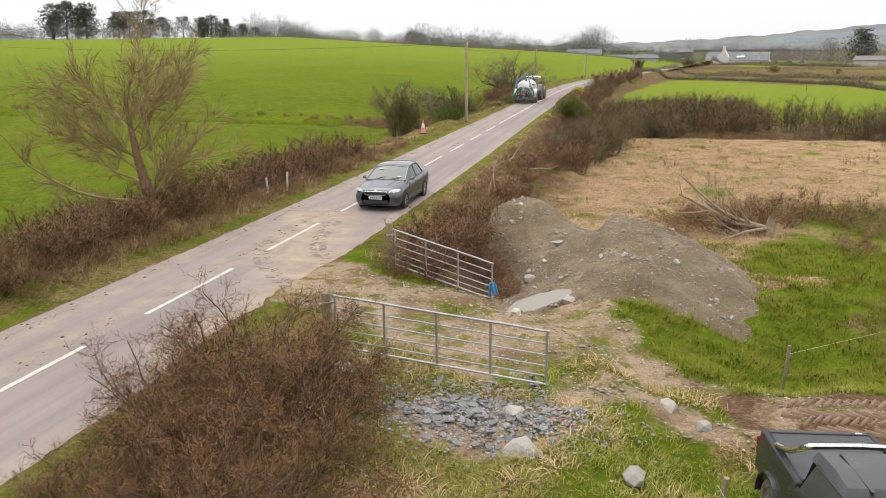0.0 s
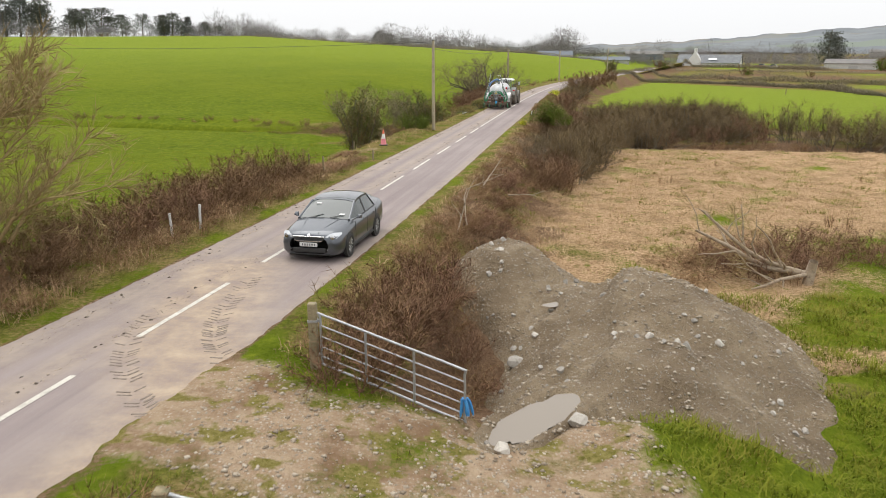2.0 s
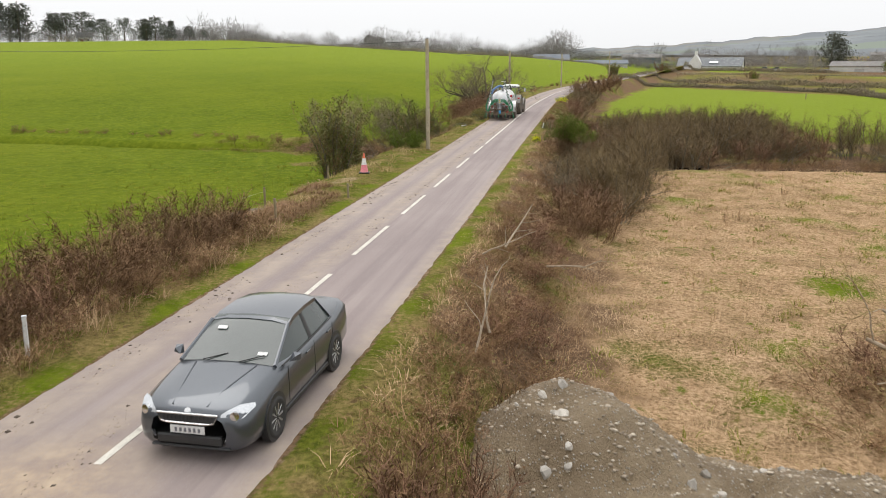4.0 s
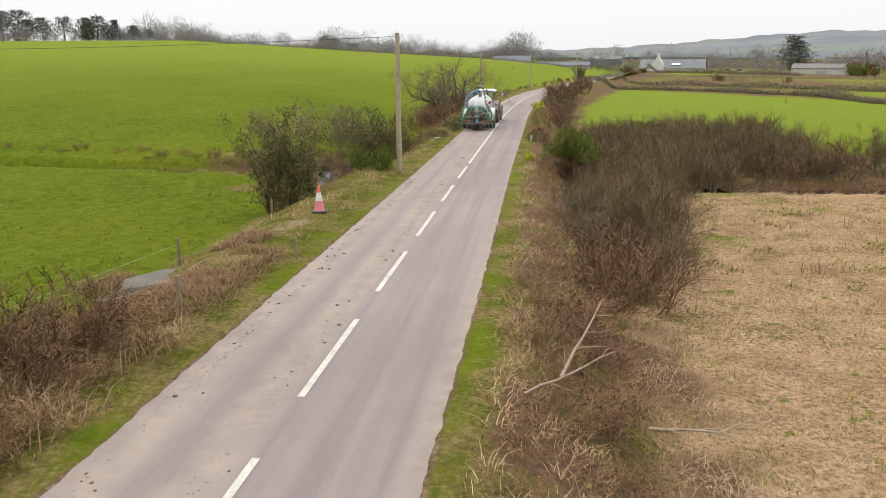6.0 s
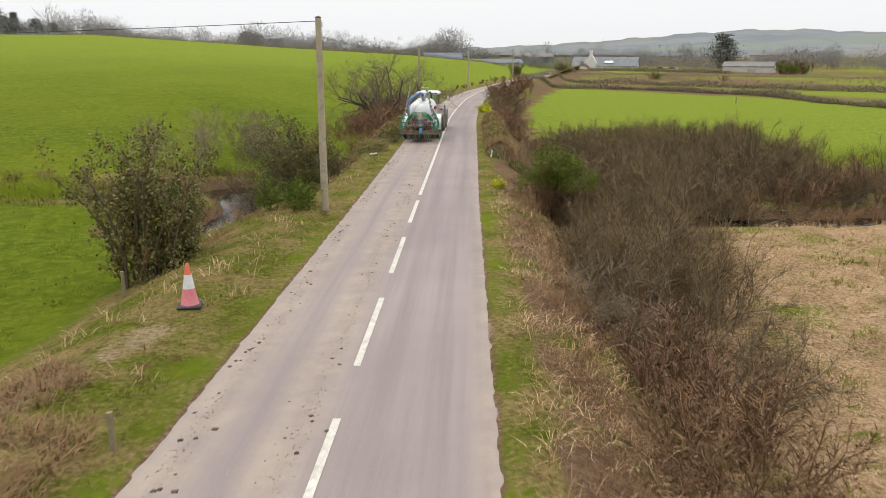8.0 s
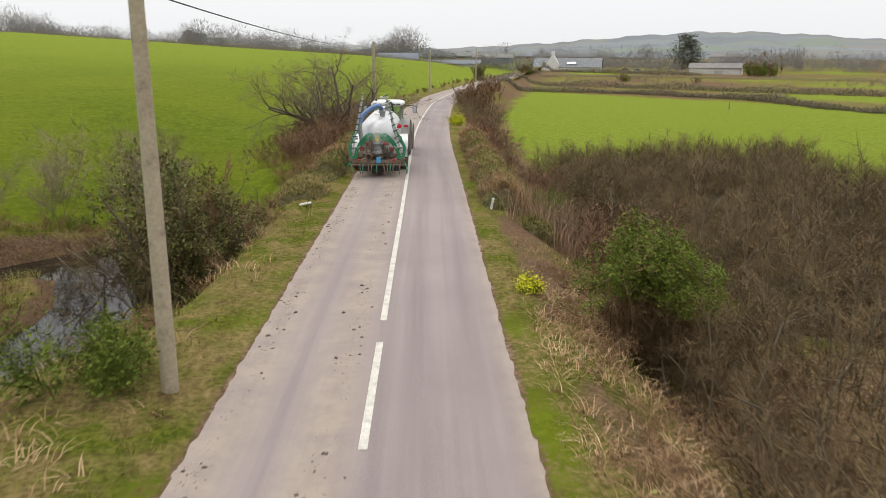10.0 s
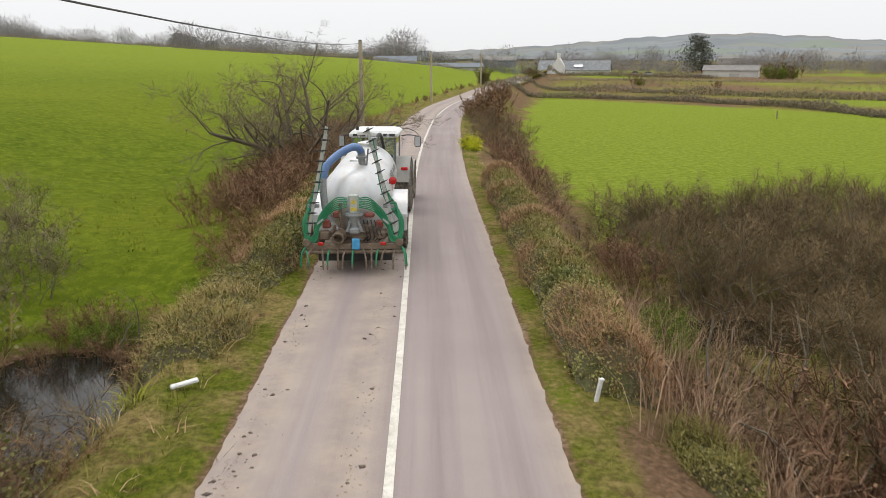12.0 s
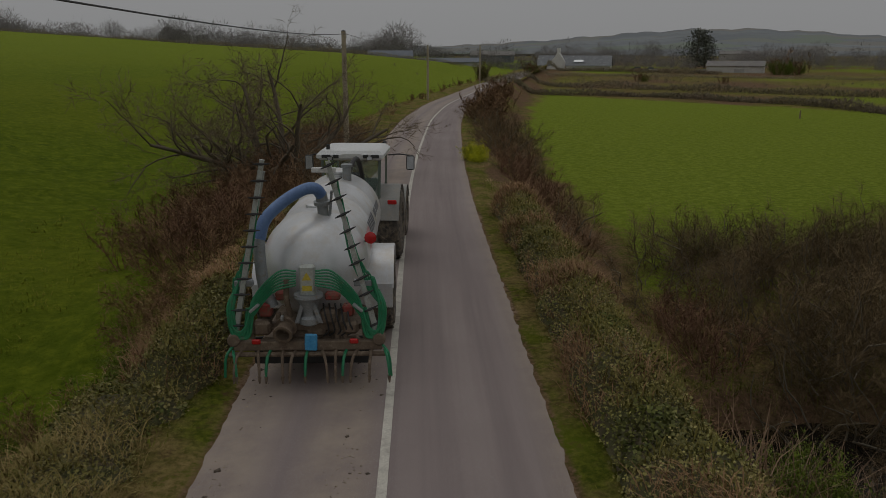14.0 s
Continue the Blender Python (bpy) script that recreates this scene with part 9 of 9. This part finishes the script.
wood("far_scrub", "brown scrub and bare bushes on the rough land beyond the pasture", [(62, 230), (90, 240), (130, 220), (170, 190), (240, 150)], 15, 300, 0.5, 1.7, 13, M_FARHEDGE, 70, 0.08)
for x, y, k in ((76.5, 256.5, 1.5), (73, 246, 0.9), (96, 236, 1.2), (110, 224, 0.9), (158, 268, 2.6), (162, 265, 2.2)):
    place(FAR_BUSH, x, y, k, 40 * k, label="dark bare bush beside the far fields")
for x, y, k in ((77, 256.5, 1.5), (97, 236.5, 1.2), (157, 267.5, 3.0), (160, 266, 2.6)):
    place(GORSE_FAR, x, y, k, 70 * k, label="dark evergreen bush beside the far fields")
place(IVY_FAR, 49.2, 208.6, 1.05, 20, label="pollarded ivy-clad tree stump at the road bend")
pine(167.9, 330.2, 15.0, 77, "large dark evergreen tree beside the shed", 0.1, 0.3)
pine(172.0, 331.0, 12.5, 78, "large dark evergreen tree beside the shed", 0.1, 0.3)
drop_model(FAR_BUSH)
drop_model(GORSE_FAR)
drop_model(IVY_FAR)

M_RENDERED = surface("white_rendered_wall", (0.70, 0.69, 0.66), (0.78, 0.77, 0.74), 0.6, 8.0, 0.9, dirt=(0.52, 0.50, 0.45), relief=0.1)
M_SLATEROOF = surface("grey_slate_roof", (0.15, 0.16, 0.17), (0.23, 0.24, 0.25), 0.8, 10.0, 0.7, dirt=(0.42, 0.42, 0.41), relief=0.2)
M_SHEET = surface("weathered_roof_sheet", (0.14, 0.128, 0.115), (0.21, 0.195, 0.178), 0.6, 10.0, 0.6, dirt=(0.28, 0.26, 0.23), relief=0.1)
M_BLOCK = surface("grey_block_wall", (0.40, 0.39, 0.37), (0.52, 0.51, 0.48), 0.6, 8.0, 0.9, dirt=(0.30, 0.28, 0.25), relief=0.2)
M_PALEBLOCK = surface("pale_block_wall", (0.56, 0.55, 0.52), (0.66, 0.65, 0.61), 0.6, 8.0, 0.9, dirt=(0.42, 0.40, 0.36), relief=0.2)
M_DARKROOF = surface("dull_blue_roof_sheet", (0.12, 0.14, 0.17), (0.17, 0.19, 0.22), 0.6, 8.0, 0.7, relief=0.1)
M_BLUESHED = surface("blue_grey_cladding", (0.16, 0.19, 0.24), (0.21, 0.25, 0.30), 0.6, 8.0, 0.6, relief=0.1)


def building(name, label, a, b, deep, eaves, ridge, wall_mat, roof_mat, windows=0, door=True, ribs=0, z=None):
    """A gabled building whose front runs from a to b; it lies behind that line."""
    a, b = Vector((*a, 0)), Vector((*b, 0))
    run = b - a
    n = run.length
    base = z if z is not None else g((a.x + b.x) / 2, (a.y + b.y) / 2) - 0.2
    ob = thing(name, label, "building", Matrix.Translation((a.x, a.y, base)) @ Matrix.Rotation(math.atan2(run.y, run.x), 4, "Z"))
    walls = Geo()
    walls.hull([(0, 0, 0), (n, 0, 0), (0, 0, eaves), (n, 0, eaves), (0, 0.3, 0), (n, 0.3, 0), (0, 0.3, eaves), (n, 0.3, eaves)])
    part("wall", walls, wall_mat, ob)
    part("wall", Geo().hull([(0, deep, 0), (n, deep, 0), (0, deep, eaves), (n, deep, eaves), (0, deep - 0.3, 0), (n, deep - 0.3, 0), (0, deep - 0.3, eaves), (n, deep - 0.3, eaves)]), wall_mat, ob)
    for x in (0, n - 0.3):
        part("gable", Geo().hull([(x + dx, y, zz) for dx in (0.002, 0.3) for y, zz in ((0.3, 0), (deep - 0.3, 0), (0.3, eaves), (deep - 0.3, eaves), (deep / 2, ridge - 0.1))]), wall_mat, ob)
    for s, y in ((0, -0.3), (1, deep + 0.3)):
        o = eaves - 0.12
        rf = part("roof", Geo().hull([(x, yy, zz + t) for x in (-0.3, n + 0.3) for t in (0, 0.14) for yy, zz in ((y, o), (deep / 2, ridge))]), roof_mat, ob)
        for k in range(ribs):
            x = n * (k + 0.5) / ribs
            part("roof_sheet_joint", Geo().tube([(x, y, o + 0.16), (x, deep / 2, ridge + 0.16)], 0.07, 4), roof_mat, rf)
    for k in range(windows):
        x = n * (k + 0.5) / windows
        w = part("window", Geo().box((x, -0.02, eaves * 0.55), (0.95, 0.1, 1.1), 0.02), M_WHITE_PAINT, ob)
        part("pane", Geo().box((x, -0.08, eaves * 0.55), (0.75, 0.03, 0.9)), M_CARGLASS, w)
    if door:
        part("door", Geo().box((n * 0.37, -0.02, 1.02), (0.95, 0.1, 2.04), 0.02), M_RED, ob)
    return ob, n


house, hn = building("cottage", "long low white cottage with a grey slate roof", (99.5, 312.0), (119.5, 300.5), 6.5, 2.3, 5.3, M_RENDERED, M_SLATEROOF, 5, True, 4, z=-1.3)
part("chimney", Geo().box((6.5, 1.2, 7.0), (1.1, 0.8, 1.5), 0.05), M_RENDERED, house)
part("gable_wall", Geo().hull([(x, y, z) for y in (-0.35, 3.0) for x, z in ((4.2, 0.0), (8.8, 0.0), (4.2, 3.4), (8.8, 3.4), (6.5, 6.6))]), M_RENDERED, house, "white gable")
part("roof_light", Geo().box((13.0, 1.0, 3.75), (3.0, 1.2, 0.08), 0.01, Matrix.Rotation(0.55, 3, "X")), M_LENS, house)
shed, sn = building("farm_shed", "long grey block-walled farm shed with a pale sheet roof", (145.8, 288.0), (158.6, 277.6), 7.0, 3.9, 5.3, M_PALEBLOCK, M_SHEET, 0, False, 6, z=-2.8)
part("shed_door", Geo().box((9.5, -0.03, 1.5), (3.0, 0.1, 3.0), 0.02), M_BLOCK, shed)
part("lean_to", Geo().hull([(-4, 0.5, 0), (-4, 5, 0), (0, 0.5, 0), (0, 5, 0), (-4, 0.5, 2.2), (-4, 5, 2.6), (0, 0.5, 2.4), (0, 5, 2.9)]), M_DARK, shed)
building("farm_barn", "blue-grey clad farm barn with a pale roof", (44.5, 311.0), (57.5, 309.0), 9.0, 2.6, 4.9, M_BLUESHED, M_DARKROOF, 0, False, 0, z=0.6)
building("farm_barn", "low farm barn with a long pale roof", (62.0, 322.0), (82.0, 318.0), 8.0, 2.2, 3.4, M_BLOCK, M_DARKROOF, 0, False, 0, z=-0.2)
building("farm_barn", "low farm barn with a long dull roof", (92.0, 364.0), (108.0, 360.0), 10.0, 2.6, 4.0, M_BLUESHED, M_SHEET, 0, False, 0, z=1.4)
building("farm_barn", "low farm barn with a dull roof behind trees", (14.0, 332.0), (34.0, 334.0), 8.0, 2.2, 3.6, M_BLOCK, M_DARKROOF, 0, False, 0, z=1.2)
building("far_house", "small white house on the hill", (-155.0, 386.0), (-149.0, 388.0), 6.0, 3.0, 5.0, M_RENDERED, M_SLATEROOF, 2, True, 0)
building("farm_barn", "small dull-roofed farm shed in the valley", (236.0, 420.0), (252.0, 410.0), 8.0, 3.0, 4.4, M_BLOCK, M_SHEET, 0, False, 0, z=1.5)


def parked(x, y, mat, label):
    ob = thing("parked_car", label, "car", pose(x, y, g(x, y), 0, 0, 60))
    part("body", Geo().hull([(sx * a, b, c) for sx in (-1, 1) for a, b, c in ((0.8, 2.1, 0.3), (0.8, -2.1, 0.3), (0.85, 1.2, 0.9), (0.85, -1.6, 0.95), (0.7, 2.1, 0.7), (0.7, -2.1, 0.8))]), mat, ob)
    part("cabin", Geo().hull([(sx * a, b, c) for sx in (-1, 1) for a, b, c in ((0.75, 0.9, 0.9), (0.75, -1.5, 0.95), (0.6, 0.2, 1.45), (0.6, -1.0, 1.45))]), M_CARGLASS, ob)


parked(124.0, 292.0, M_RED, "small red car parked near the cottage")
parked(127.5, 290.0, M_ROOF, "small white car parked near the cottage")


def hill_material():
    m, n, l, bsdf = nodes_of("hazed_hillside")
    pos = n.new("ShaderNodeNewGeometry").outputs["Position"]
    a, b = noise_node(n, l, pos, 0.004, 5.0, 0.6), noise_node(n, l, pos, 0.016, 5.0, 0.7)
    # blue-grey base tones with the valley's haze painted in
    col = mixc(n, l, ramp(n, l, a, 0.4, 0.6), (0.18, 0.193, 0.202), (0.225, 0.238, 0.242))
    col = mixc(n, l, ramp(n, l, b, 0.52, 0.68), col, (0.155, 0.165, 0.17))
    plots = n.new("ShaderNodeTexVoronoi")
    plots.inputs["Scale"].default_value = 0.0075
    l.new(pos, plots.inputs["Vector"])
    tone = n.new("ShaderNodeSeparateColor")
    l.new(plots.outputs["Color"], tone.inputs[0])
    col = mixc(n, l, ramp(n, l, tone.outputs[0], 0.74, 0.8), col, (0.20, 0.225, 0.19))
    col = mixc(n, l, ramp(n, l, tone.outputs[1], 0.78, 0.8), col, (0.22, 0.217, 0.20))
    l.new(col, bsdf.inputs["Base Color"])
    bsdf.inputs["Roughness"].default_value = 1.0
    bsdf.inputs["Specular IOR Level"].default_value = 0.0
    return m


def hills():
    """A ridge round the valley's far side; the height follows the bearing."""
    bearings = np.radians(np.arange(-75, 92, 0.5))
    deg = np.degrees(bearings)
    rise = np.interp(deg, [-75, -45, -36, -32, -28, -15, 0, 10, 16, 22, 27, 31, 35, 39, 43, 48, 56, 70, 92],
                     [30, 34, 38, 36, 26, 12, 8, 8, 14, 24, 33, 38, 37, 31, 23, 17, 14, 12, 10]) * 2500 / 1376
    rise = rise + 2.0 * np.sin(deg * 1.7) + 1.4 * np.sin(deg * 4.1 + 1) + 0.7 * np.sin(deg * 9.7)
    rows = []
    for r, k in ((1500, -0.05), (1700, 0.18), (1950, 0.45), (2200, 0.72), (2400, 0.92), (2560, 1.0), (2800, 0.85), (3200, 0.2)):
        rows.append([(r * math.sin(a), r * math.cos(a), h * k + 2 + 2.5 * math.sin(9 * a + r)) for a, h in zip(bearings, rise)])
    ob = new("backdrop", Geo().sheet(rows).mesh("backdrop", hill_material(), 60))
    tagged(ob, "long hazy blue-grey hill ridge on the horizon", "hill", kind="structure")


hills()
